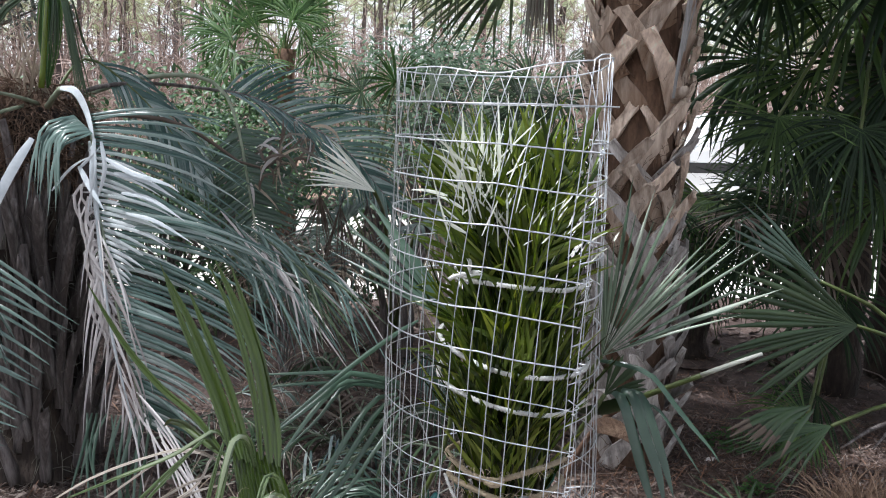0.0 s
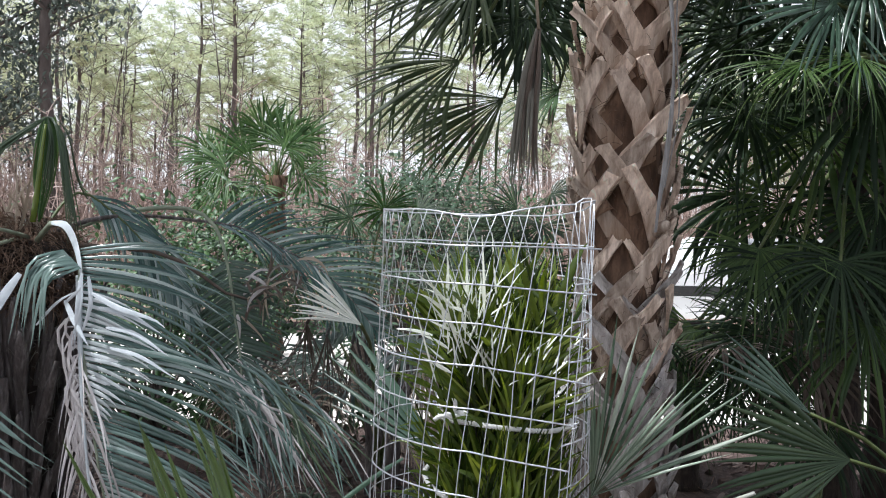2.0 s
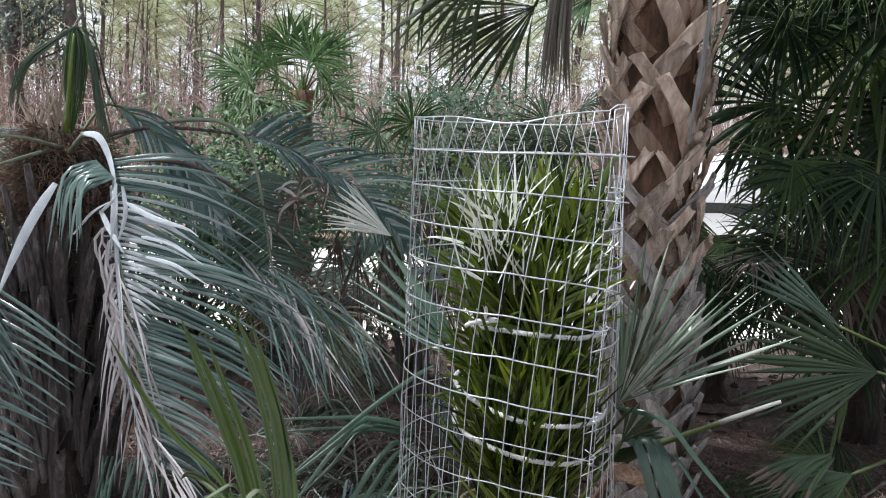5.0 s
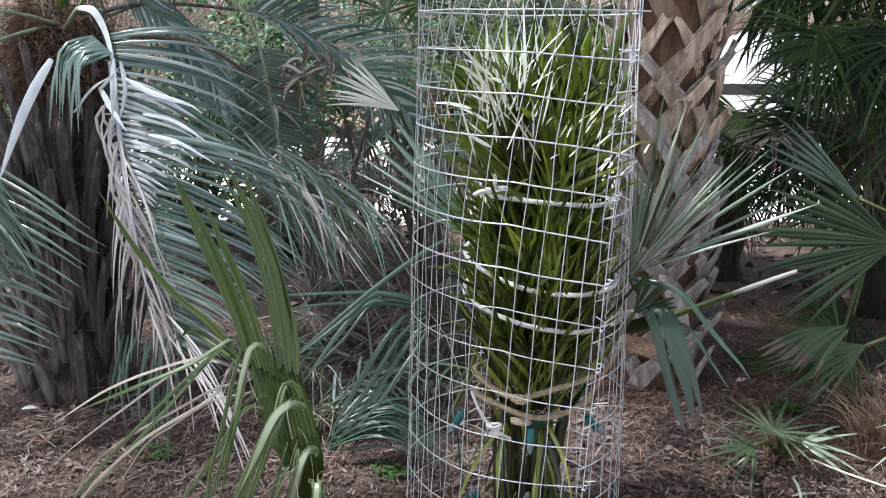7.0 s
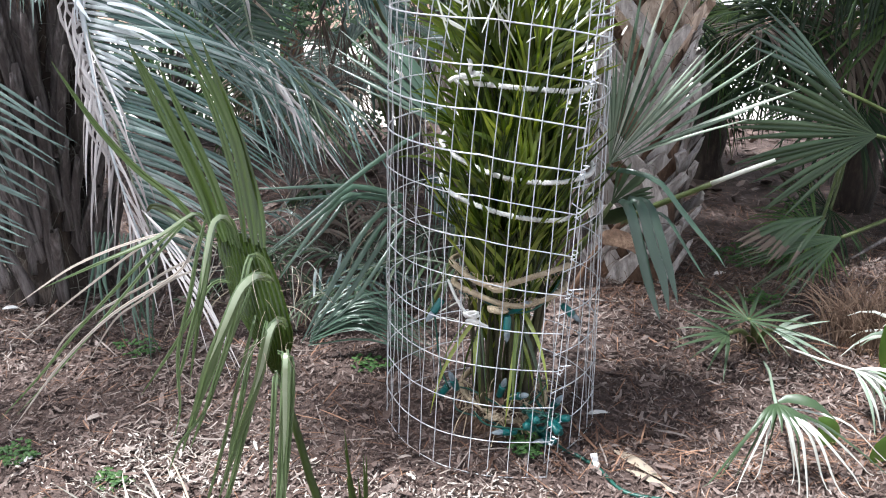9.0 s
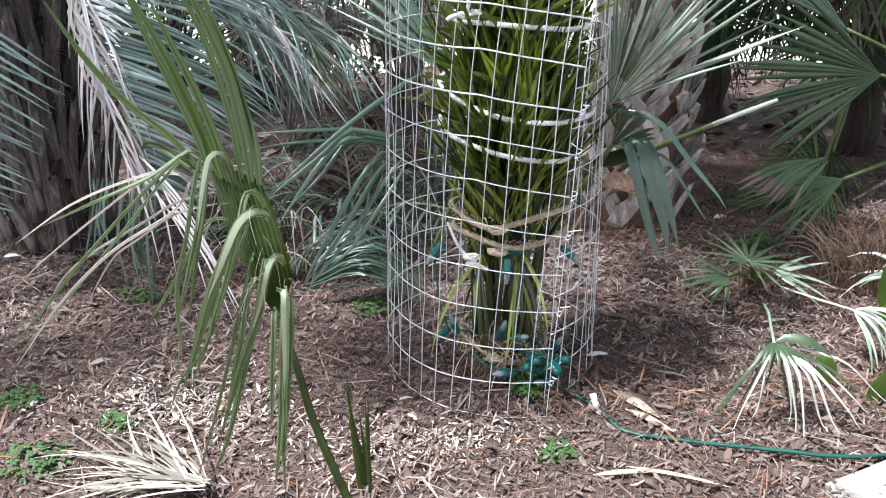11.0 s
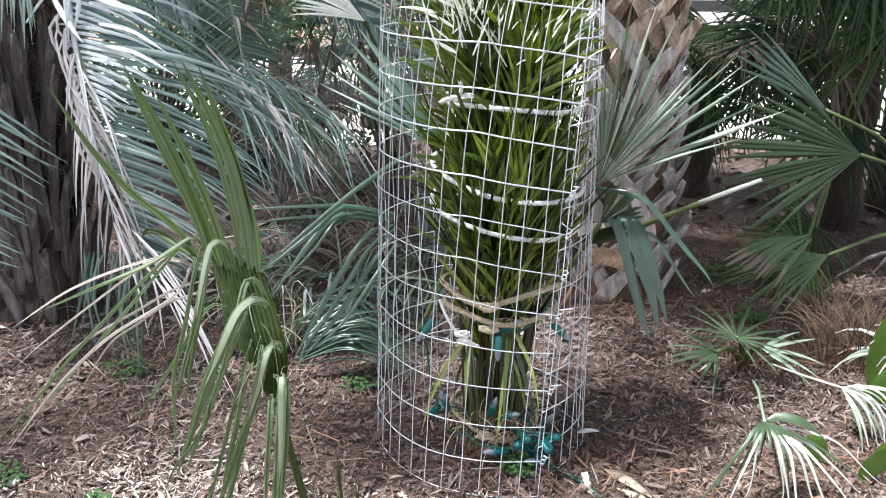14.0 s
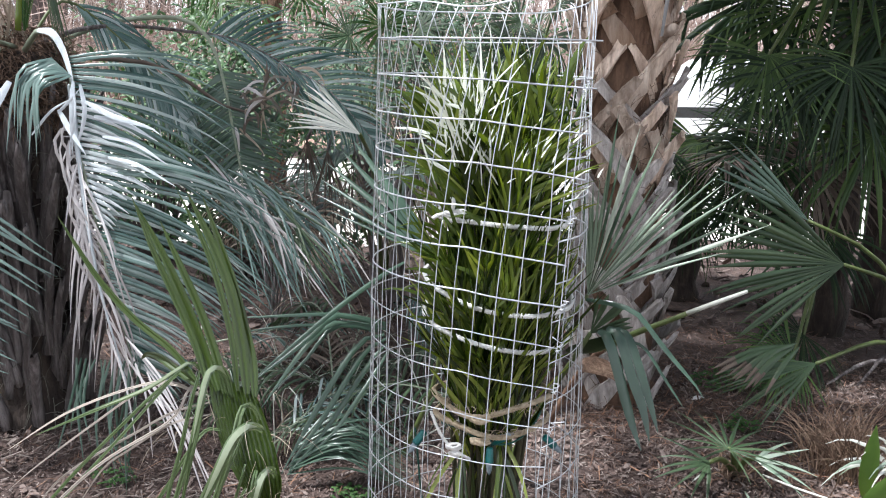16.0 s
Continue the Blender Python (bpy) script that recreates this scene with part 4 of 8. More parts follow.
for c, w in (([tip, (-1.276, 2.900, 1.787), (-1.243, 2.880, 1.689), (-1.224, 2.880, 1.555), (-1.210, 2.880, 1.440)], 0.012), ([tip, (-1.298, 2.980, 1.796), (-1.261, 2.980, 1.738), (-1.238, 3.000, 1.600), (-1.203, 3.020, 1.521), (-1.147, 3.040, 1.463)], 0.005), ([(-1.354, 2.980, 1.455), (-1.361, 2.980, 1.634), (-1.338, 2.970, 1.754), tip], 0.02), ([tip, (-1.294, 2.920, 1.730), (-1.298, 2.920, 1.632), (-1.305, 2.920, 1.534)], 0.014)):
    prof = (0.25, 0.35, 0.5, 0.6, 0.75, 0.9, 1, 1, 0.9, 0.5) if c[-1] is tip else (0.5, 0.8, 0.95, 1, 1, 0.95, 0.85, 0.7, 0.5, 0.15)
    line = curve(c, 10)
    if c[-1] is tip:
        for j in range(9):
            x = (j - 4) / 4
            body.ribbon([p + Vector((x * w * 0.95 * math.sin(2.6 * i / 9), 0.012 * abs(x), 0)) for i, p in enumerate(line)], [w * 0.16 * k for k in prof], Vector((0.4 if j % 2 else -0.5, -1, 0.25)), 0.5)
        continue
    for j in range(13):
        off = Vector((rp.uniform(-1, 1), rp.uniform(-1, 1), rp.uniform(-1, 1))) * (w * 1.25)
        spear.ribbon([p + off * (i / 9) for i, p in enumerate(line)][:rp.randint(7, 10)], [w * 0.17 * k for k in prof], Vector((rp.uniform(-0.8, 0.8), -1, 0.25)), 0.6)
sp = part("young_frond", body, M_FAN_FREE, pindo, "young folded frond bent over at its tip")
part("drooping_fringe", spear, M_FAN_MID, sp, "leaflets drooping from the bent tip")
g = Geo()
g.tube(curve([(-1.353, 2.920, 1.442), (-1.340, 2.920, 1.552), (-1.327, 2.920, 1.670), (-1.320, 2.930, 1.779)], 8), [0.010, 0.010, 0.009, 0.009, 0.008, 0.007, 0.006, 0.004], 7)
part("midrib", g, M_CAGED_SUN, sp, "yellow-green midrib")
g = Geo()
for i in range(22):
    line = leaf_line(axis_at(PINDO, 1.38) + Vector((rp.uniform(-0.09, 0.10), rp.uniform(-0.12, 0), 0)), (rp.uniform(-0.35, 0.35), -0.2, 1), rp.uniform(0.14, 0.38), 0.3, 6, None, 0.4, rp)
    g.ribbon(line, [0.004, 0.005, 0.005, 0.0045, 0.0035, 0.002, 0.0005], Vector((rp.uniform(-0.6, 0.6), -1, 0)), 0.5)
part("dry_leaf_tuft", g, M_FAN_DRY, pindo, "tan dry leaflets standing in the crown")


# ---- wire cage round the tied palm ----
LOW = [(0.31, 1.915), (0.20, 1.910), (0.12, 1.925), (0.03, 1.965), (-0.05, 2.04), (-0.10, 2.12), (-0.13, 2.20), (-0.12, 2.30), (-0.06, 2.40),
       (0.05, 2.475), (0.17, 2.50), (0.29, 2.475), (0.40, 2.39), (0.46, 2.29), (0.47, 2.20), (0.435, 2.12), (0.385, 2.05), (0.31, 1.98)]
HIGH = [(0.385, 1.935), (0.28, 1.915), (0.18, 1.905), (0.08, 1.925), (-0.01, 2.00), (-0.07, 2.10), (-0.10, 2.20), (-0.09, 2.30), (-0.03, 2.40),
        (0.06, 2.46), (0.16, 2.48), (0.26, 2.46), (0.36, 2.39), (0.42, 2.29), (0.43, 2.20), (0.425, 2.12), (0.41, 2.05), (0.37, 1.985)]
RISE = [-0.023, 0.0, 0.015, 0.027, 0.036, 0.037, 0.042, 0.042, 0.045, 0.043, 0.037, 0.022, 0.012, 0.004, 0.0, 0.0]
SKEW = [0.105, 0.080, 0.058, 0.038, 0.022, 0.010, 0.004] + [0.0] * 9
NU = 181
RINGS = []
for k in range(16):
    z = 1.524 - 0.1016 * k
    q = z / 1.524
    ring = curve([(a[0] + (b[0] - a[0]) * q, a[1] + (b[1] - a[1]) * q, 0) for a, b in zip(LOW, HIGH)], NU)
    for i, p in enumerate(ring):
        u = i / (NU - 1)
        p.z = z + 0.006 + RISE[k] * min(1.0, u / 0.13) + 0.004 * noise.noise(Vector((u * 9, k * 3.1, 0)))
        if k == 0:
            p.z += -0.012 * math.exp(-((u - 0.15) / 0.05) ** 2) + 0.035 * math.exp(-((u - 0.93) / 0.12) ** 2) + 0.012 * (u < 0.02)
        w = 0.004 * noise.noise(Vector((u * 7, k * 1.7, 5.0)))
        p.x += w
        p.y += 0.006 * noise.noise(Vector((u * 7, k * 1.7, 9.0)))
    RINGS.append(ring)


def on_ring(k, u):
    u = min(max(u, 0.0), 1.0) * (NU - 1)
    i = min(NU - 2, int(u))
    return RINGS[k][i].lerp(RINGS[k][i + 1], u - i)


cage = thing("wire_cage", "round cage of galvanized welded wire mesh standing over the tied palm", "wire cage")
for k in range(16):
    pts = RINGS[k][::2]
    if k in (1, 2, 3, 4):
        t = (pts[0] - pts[2]).normalized()
        pts = [pts[0] + t * (0.034, 0.03, 0.025, 0.028)[k - 1]] + pts
    g = Geo()
    g.tube(pts, 0.0020 if k < 8 else 0.0014, 5)
    part("ring_wire", g, M_WIRE, cage)
ring_len = sum((b - a).length for a, b in zip(RINGS[8], RINGS[8][1:]))
count = round(ring_len / 0.0508)
for j in range(count + 1):
    u = j / count
    pts = []
    for k in range(16):
        sk = SKEW[k] / ring_len * min(1.0, u / 0.22) * min(1.0, (1 - u) / 0.1)
        jig = 0.0012 * noise.noise(Vector((j * 2.3, k * 0.9, 2.0)))
        pts.append(on_ring(k, u - sk + jig) + Vector((0, -0.0016, 0)))
    pts.append(pts[-1] + Vector((0, 0, -0.03)))
    g = Geo()
    g.tube(curve(pts, 34), 0.0012, 5)
    part("upright_wire", g, M_WIRE, cage)
# twisted wire ends that tie the seam
rw = random.Random(3)
for k in (2, 5, 7, 8, 9, 10, 12, 14):
    p = on_ring(k, 0.0)
    g = Geo()
    line = []
    for i in range(14):
        a = i * 1.25
        line.append(p + Vector((0.006 * math.cos(a) + 0.002 * i * 0.4, 0.006 * math.sin(a), -0.012 + 0.0022 * i)))
    line.append(line[-1] + Vector((rw.uniform(-0.02, 0.03), -0.012, rw.uniform(0.0, 0.02))))
    g.tube(line, 0.0013, 4)
    part("tie_wire", g, M_WIRE, cage)

# ---- the tied palm inside ----
palm = thing("tied_palm", "young green clumping palm tied into an upright bundle inside the cage", "palm plant")
rc = random.Random(12)
PC = Vector((0.205, 2.19, 0))


def bundle(z):
    """Radius of the tied bundle at a height."""
    pts = [(0, 0.045), (0.1, 0.065), (0.3, 0.105), (0.45, 0.128), (0.6, 0.155), (0.72, 0.145), (0.85, 0.155), (0.98, 0.145), (1.15, 0.195), (1.35, 0.22), (1.6, 0.23)]
    for a, b in zip(pts, pts[1:]):
        if z <= b[0]:
            return a[1] + (b[1] - a[1]) * (z - a[0]) / (b[0] - a[0])
    return 0.2


for i in range(30):
    a = i * 2.399
    share = math.sqrt((i + 0.5) / 30)
    top = rc.uniform(1.0, 1.42) if i % 3 else rc.uniform(0.55, 0.9)
    d = Vector((math.cos(a), math.sin(a), 0))
    ctrl = [PC + d * (0.04 * share) + Vector((0, 0, 0.03))]
    z = 0.2
    while z < top:
        q = d * (bundle(z) * share * rc.uniform(0.75, 1.0)) + Vector((rc.uniform(-0.015, 0.015), rc.uniform(-0.015, 0.015), 0))
        ctrl.append(PC + q + Vector((0.02 * z, 0.01 * z, z)))
        z += 0.24
    lean = d * (bundle(top) * share + rc.uniform(0, 0.02))
    ctrl.append(PC + lean + Vector((0.02, 0, top)))
    feather(palm, ctrl, M_CAGED, M_STEM if i % 3 else M_STALK, rc, n=rc.randint(14, 19), length=rc.uniform(0.26, 0.40), start=rc.uniform(0.26, 0.42), lift=rc.uniform(-0.2, 0.2), angle=rc.uniform(12, 30), droop=0.10,
            width=rc.uniform(0.0048, 0.0068), up=tuple(-d + Vector((0, 0, 0.25))), radius=0.0055, taper=0.8, wild=1.2)
# upper fronds, every third in the brighter colour to paint sunlight
for i in range(20):
    base = PC + Vector((rc.uniform(-0.05, 0.09), rc.uniform(-0.10, 0.02), 0.88))
    tip = PC + Vector((-0.16 + 0.0145 * i, rc.uniform(-0.14, 0.05), rc.uniform(1.15, 1.36)))
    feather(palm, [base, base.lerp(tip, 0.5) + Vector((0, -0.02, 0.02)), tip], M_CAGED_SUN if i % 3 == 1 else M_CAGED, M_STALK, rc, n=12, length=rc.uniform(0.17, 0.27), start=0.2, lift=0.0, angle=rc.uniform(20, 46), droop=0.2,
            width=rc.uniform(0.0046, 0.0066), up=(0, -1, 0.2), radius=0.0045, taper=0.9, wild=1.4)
# near-white leaflets that paint glints of sun
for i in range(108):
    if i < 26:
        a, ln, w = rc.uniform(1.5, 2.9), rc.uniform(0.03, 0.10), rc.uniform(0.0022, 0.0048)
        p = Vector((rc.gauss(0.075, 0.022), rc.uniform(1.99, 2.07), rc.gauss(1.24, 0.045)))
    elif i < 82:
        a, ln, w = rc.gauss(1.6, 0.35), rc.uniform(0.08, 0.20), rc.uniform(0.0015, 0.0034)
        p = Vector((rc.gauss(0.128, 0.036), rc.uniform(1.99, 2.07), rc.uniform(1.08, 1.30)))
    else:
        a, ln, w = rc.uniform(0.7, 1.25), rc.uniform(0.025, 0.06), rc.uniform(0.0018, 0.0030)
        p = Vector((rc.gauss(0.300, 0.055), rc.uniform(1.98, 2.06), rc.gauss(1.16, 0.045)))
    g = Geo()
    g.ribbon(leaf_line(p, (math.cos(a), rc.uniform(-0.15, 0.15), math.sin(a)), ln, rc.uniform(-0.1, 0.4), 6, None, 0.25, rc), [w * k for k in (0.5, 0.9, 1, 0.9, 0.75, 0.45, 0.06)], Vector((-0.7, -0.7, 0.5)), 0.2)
    part("leaflet", g, M_CAGED_PALE, palm, "pale leaflet painting a glint of sun")
# a bright tuft half way up, sunlight put into its colour
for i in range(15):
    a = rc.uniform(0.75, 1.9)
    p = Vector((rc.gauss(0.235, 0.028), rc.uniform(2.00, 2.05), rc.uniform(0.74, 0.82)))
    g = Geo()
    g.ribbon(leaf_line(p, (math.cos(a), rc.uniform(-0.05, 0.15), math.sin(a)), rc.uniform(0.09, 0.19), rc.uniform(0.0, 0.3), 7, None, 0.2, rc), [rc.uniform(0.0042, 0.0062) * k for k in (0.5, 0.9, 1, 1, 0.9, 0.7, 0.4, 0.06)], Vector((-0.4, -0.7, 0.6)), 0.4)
    part("leaflet", g, M_CAGED_SUN, palm, "yellow-green leaflet of the tuft with painted sunlight")
# loose leaflets leaning out to the open side of the cage
for i in range(44):
    z0 = rc.uniform(0.62, 1.22)
    p = PC + Vector((-bundle(z0) * rc.uniform(0.3, 0.8), rc.uniform(-0.10, 0.06), z0))
    g = Geo()
    g.ribbon(leaf_line(p, (rc.uniform(-0.9, -0.2), rc.uniform(-0.25, 0.15), rc.uniform(0.25, 1.0)), rc.uniform(0.13, 0.23), rc.uniform(0.2, 0.9), 6, None, 0.25, rc), [0.0055 * k for k in (0.5, 0.9, 1, 0.95, 0.8, 0.5, 0.06)], Vector((rc.uniform(-0.6, 0.3), -0.8, 0.6)), 0.4)
    part("leaflet", g, M_CAGED, palm)
# single broad leaflets slanting out of the bundle
for i in range(46):
    z0 = rc.uniform(0.72, 1.30)
    a = rc.uniform(-2.6, -0.5)
    d = Vector((math.cos(a), math.sin(a), 0))
    p = PC + d * (bundle(z0) * 0.8) + Vector((0.02 * z0, 0, z0))
    g = Geo()
    g.ribbon(leaf_line(p, d * rc.uniform(0.1, 0.5) + Vector((rc.uniform(-0.7, 0.35), 0, rc.uniform(0.45, 1.0))), rc.uniform(0.12, 0.22), rc.uniform(0.1, 0.8), 6, None, 0.3, rc), [0.0085 * k for k in (0.5, 0.9, 1, 0.95, 0.8, 0.5, 0.06)], Vector((rc.uniform(-0.5, 0.5), -0.8, 0.6)), 0.35)
    part("leaflet", g, M_CAGED, palm)
# short outer fronds: some point out, some hang towards the base
for i in range(16):
    a = -2.5 + 1.7 * i / 15 + rc.uniform(-0.1, 0.1)
    d = Vector((math.cos(a), math.sin(a), 0))
    z0 = (0.42, 0.55, 0.68, 0.40)[i % 4]
    low = i in (3, 11)
    base = PC + d * (bundle(z0) * 0.6) + Vector((0, 0, z0))
    tip = PC + d * (bundle(z0) + (0.04 if low else 0.05)) + Vector((0, 0, z0 + (-0.08 if low else 0.22)))
    feather(palm, [base, base.lerp(tip, 0.5) + Vector((0, 0, 0.05)), tip], M_CAGED, M_STEM, rc, n=4 if low else 9, length=rc.uniform(0.20, 0.32), start=0.2, lift=0.0, angle=rc.uniform(12, 30), droop=1.2 if low else 0.12,
            width=rc.uniform(0.0048, 0.0062), up=tuple(-d + Vector((0, 0, 0.3))), radius=0.004, taper=0.9, wild=0.9)
g = Geo()
for i in range(9):
    a = i * 0.75 + 0.2 + rc.uniform(-0.2, 0.2)
    d = Vector((math.cos(a), math.sin(a), 0))
    e = Vector((rc.uniform(-0.03, 0.03), rc.uniform(-0.03, 0.03), 0))
    g2 = Geo()
    r0 = rc.uniform(0.008, 0.015)
    g2.tube(curve([PC + d * 0.07, PC + d * rc.uniform(0.06, 0.12) + e + Vector((0, 0, 0.2)), PC + d * rc.uniform(0.09, 0.14) + Vector((0.01, 0, 0.44))], 7), [r0 * k for k in (1.1, 0.95, 1, 0.85, 0.8, 0.7, 0.55)], 7)
    part("stem", g2, M_STEM, palm, "brown olive stem")
for i in range(90):
    a, zz = rc.uniform(0, 6.28), rc.uniform(0, 0.09)
    d = Vector((math.cos(a), math.sin(a), 0))
    g.tube(leaf_line(PC + d * 0.06 + Vector((0, 0, zz)), d + Vector((rc.uniform(-0.8, 0.8), rc.uniform(-0.8, 0.8), 0.3)), rc.uniform(0.05, 0.13), 1.6, 5, None, 0.6, rc), [0.006, 0.005, 0.004, 0.003, 0.002, 0.001], 4, False)
part("root_base", g, M_CROWN, palm, "brown fibrous root base")
g = Geo()
g.tube([PC + Vector((0, 0, -0.02)), PC + Vector((0, 0, 0.04)), PC + Vector((0, 0, 0.09)), PC + Vector((0, 0, 0.12))], [0.11, 0.10, 0.075, 0.04], 14)
part("root_ball", g, M_CROWN, palm)


def hoop(z, radius, tilt, n=64, wob=0.006, dx=0.0, dip=0.0, dip_at=4.3):
    pts = []
    for i in range(n + 1):
        a = 2 * math.pi * i / n
        pts.append((PC.x + 0.02 * z + dx + radius * math.cos(a), PC.y + radius * 0.95 * math.sin(a), z + tilt[0] * math.cos(a) + tilt[1] * math.sin(a) + wob * math.sin(3 * a + z * 20) - dip * math.exp(-((a - dip_at) / 0.55) ** 2)))
    return pts


def lump(centre, r, seed, geo, rope=0.005):
    """A knot: a few tight turns of rope."""
    q = random.Random(seed)
    for k in range(4):
        ax = Vector((q.uniform(-0.5, 1), q.uniform(-0.5, 0.5), q.uniform(-1, 1))).normalized()
        a = ax.cross(Vector((0.2, 0.3, 0.9))).normalized()
        b = ax.cross(a)
        turn = [(a * math.cos(t * 0.785) + b * math.sin(t * 0.785)) * r for t in range(10)]
        geo.tube([Vector(centre) + Vector((v.x * 1.7 + 0.003 * (k - 1.5), v.y * 0.6, v.z * 0.85)) for v in turn], rope * 0.8, 6)


for z, rad, tilt, label, knot in ((0.985, 0.172, (-0.008, -0.004), "white rope knotted round the upper palm", (0.090, 2.050, 1.012)),
                                  (0.80, 0.196, (-0.030, 0.022), "white rope looped round the palm", None),
                                  (0.705, 0.194, (-0.026, 0.022), "white rope slack round the middle of the palm", None)):
    g = rope_line(hoop(z, rad, tilt, wob=0.003), 130, 0.0068, 3, 46)
    if knot:
        lump(knot, 0.010, 5, g, 0.0055)
        lump(Vector(knot) + Vector((0.02, 0, 0.004)), 0.009, 6, g, 0.0055)
        g.tube(curve([Vector(knot), Vector(knot) + Vector((-0.03, -0.005, 0.0)), Vector(knot) + Vector((-0.045, -0.004, -0.01))], 6), 0.0055, 6)
        g.tube(curve([Vector(knot), Vector(knot) + Vector((0.005, -0.005, 0.03)), Vector(knot) + Vector((0.0, -0.004, 0.045))], 6), 0.005, 6)
    tagged(part("rope", g, M_ROPE), label, "rope", "ropes on the tied palm")
for z, rad, tilt, label in ((0.50, 0.160, (0.004, -0.016), "brown sisal rope tied round the palm"), (0.435, 0.152, (-0.004, -0.014), "lower turn of brown sisal rope"), (0.10, 0.12, (-0.02, 0.012), "frayed sisal rope round the base of the palm")):
    g = rope_line(hoop(z, rad, tilt, wob=0.004, dip=0.026 if z > 0.47 else 0.016, dip_at=4.3 if z > 0.47 else 4.7), 120, 0.0082, 3, 40)
    lump(PC + Vector((-0.03, -rad - 0.004, z - 0.012)), 0.013, int(z * 100), g, 0.006)
    for i in range(60):
        a = rc.uniform(3.3, 6.2)
        p = PC + Vector((0.02 * z + rad * math.cos(a), rad * math.sin(a), z + tilt[1] * math.sin(a)))
        g.tube(leaf_line(p, (rc.uniform(-1, 1), rc.uniform(-1.2, 0), rc.uniform(-1, 1)), rc.uniform(0.01, 0.03), 0.5, 3, None, 0.5, rc), 0.0008, 3, False)
    tagged(part("rope", g, M_SISAL), label, "rope", "ropes on the tied palm")
g = rope_line([(0.049, 2.050, 0.497), (0.068, 2.030, 0.458), (0.089, 2.020, 0.428), (0.111, 2.010, 0.412), (0.130, 2.010, 0.397), (0.151, 2.020, 0.381)], 50, 0.0048, 3, 22)
lump((0.108, 2.010, 0.420), 0.010, 3, g, 0.0045)
lump((0.114, 2.010, 0.401), 0.008, 4, g, 0.0045)
tagged(part("rope", g, M_ROPE), "short white cord knotted below the sisal rope", "rope", "ropes on the tied palm")

g = Geo()
for i in range(70):
    a = rc.uniform(3.0, 6.4)
    p = PC + Vector((0.115 * math.cos(a), 0.115 * math.sin(a), rc.uniform(0.05, 0.15)))
    g.tube(leaf_line(p, (rc.uniform(-1, 1), rc.uniform(-1, 0.2), rc.uniform(-0.4, 0.8)), rc.uniform(0.03, 0.10), 1.2, 6, None, 1.5, rc), 0.0016, 4, False)
tagged(part("rope_fray", g, M_SISAL), "loose frayed sisal strands round the palm base", "rope", "ropes on the tied palm")

# ---- string of lights and cord ----
lights = thing("light_string", "green string lights with teal sockets wound round the palm base", "string lights")
rl = random.Random(6)
SPOTS = [((0.019, 2.060, 0.416), (-0.55, -0.1, -0.8)), ((0.202, 2.030, 0.383), (0.0, -0.1, -1)), ((0.226, 2.060, 0.417), (0.75, -0.2, 0.5)), ((0.367, 2.100, 0.394), (0.6, 0.1, -0.6)),
         ((0.041, 2.120, 0.139), (0.5, -0.2, 0.8)), ((0.068, 2.100, 0.170), (-0.3, -0.3, 0.9)), ((0.196, 2.080, 0.164), (0.2, -0.3, 0.9)), ((0.235, 2.070, 0.151), (0.5, -0.4, 0.3)), ((0.286, 2.060, 0.085), (0.6, -0.2, 0.5)),
         ((0.346, 2.120, 0.095), (0.4, -0.2, 0.7)), ((0.354, 2.060, 0.058), (-0.3, -0.3, 0.8)), ((0.324, 2.030, 0.037), (-0.8, -0.4, 0.2)), ((0.215, 2.030, 0.064), (-0.9, -0.3, 0.1))]
for p, d in SPOTS:
    p, d = Vector(p), Vector(d).normalized()
    p.z = max(p.z, 0.02)
    g = Geo()
    g.tube([p - d * 0.026, p - d * 0.022, p + d * 0.012, p + d * 0.015, p + d * 0.016], [0.006, 0.0098, 0.0108, 0.0112, 0.0085], 10)
    so = part("socket", g, M_SOCKET, lights)
    g = Geo()
    g.tube([p + d * s for s in (0.015, 0.019, 0.027, 0.037, 0.044, 0.048)], [0.006, 0.0076, 0.0082, 0.0066, 0.0036, 0.001], 10)
    part("bulb", g, M_BULB, so, "clear faceted bulb")
g = Geo()
for zz, rad in ((0.43, 0.135), (0.12, 0.125), (0.06, 0.14)):
    g.tube(curve(hoop(zz, rad, (rl.uniform(-0.02, 0.02), rl.uniform(-0.02, 0.02)), 20, 0.018), 70), 0.0028, 5)
g.tube(curve([(0.007, 2.120, 0.419), (0.017, 2.120, 0.319), (0.028, 2.120, 0.215), (0.052, 2.100, 0.155)], 16), 0.0028, 5)
g.tube(curve([(0.122, 2.060, 0.108), (0.153, 2.040, 0.081), (0.215, 2.030, 0.076), (0.307, 2.030, 0.070)], 14), 0.003, 5)
part("cable", g, M_CORD, lights)
tangle = thing("cable_tangle", "tangle of green cable and sockets lying by the palm base", "cable")
tc0 = Vector((0.314, 2.030, 0.082))
for i in range(4):
    pts = [tc0 + Vector((rl.uniform(-0.07, 0.06), rl.uniform(-0.03, 0.06), rl.uniform(-0.02, 0.06))) for k in range(6)]
    for q in pts:
        q.z = max(0.012, q.z)
    g = Geo()
    g.tube(curve(pts, 22), 0.0028, 5)
    part("cable", g, M_CORD, tangle)
for i in range(5):
    p, d = tc0 + Vector((rl.uniform(-0.06, 0.05), rl.uniform(-0.05, 0.0), rl.uniform(-0.01, 0.05))), Vector((rl.uniform(-1, 1), rl.uniform(-1, 0.2), rl.uniform(-0.4, 0.6))).normalized()
    p.z = max(p.z, 0.02)
    g = Geo()
    g.tube([p - d * 0.026, p - d * 0.022, p + d * 0.012, p + d * 0.018], [0.006, 0.0098, 0.0108, 0.0085], 10)
    part("socket", g, M_SOCKET, tangle)
cord = thing("extension_cord", "green extension cord running from the palm base over the mulch", "extension cord")
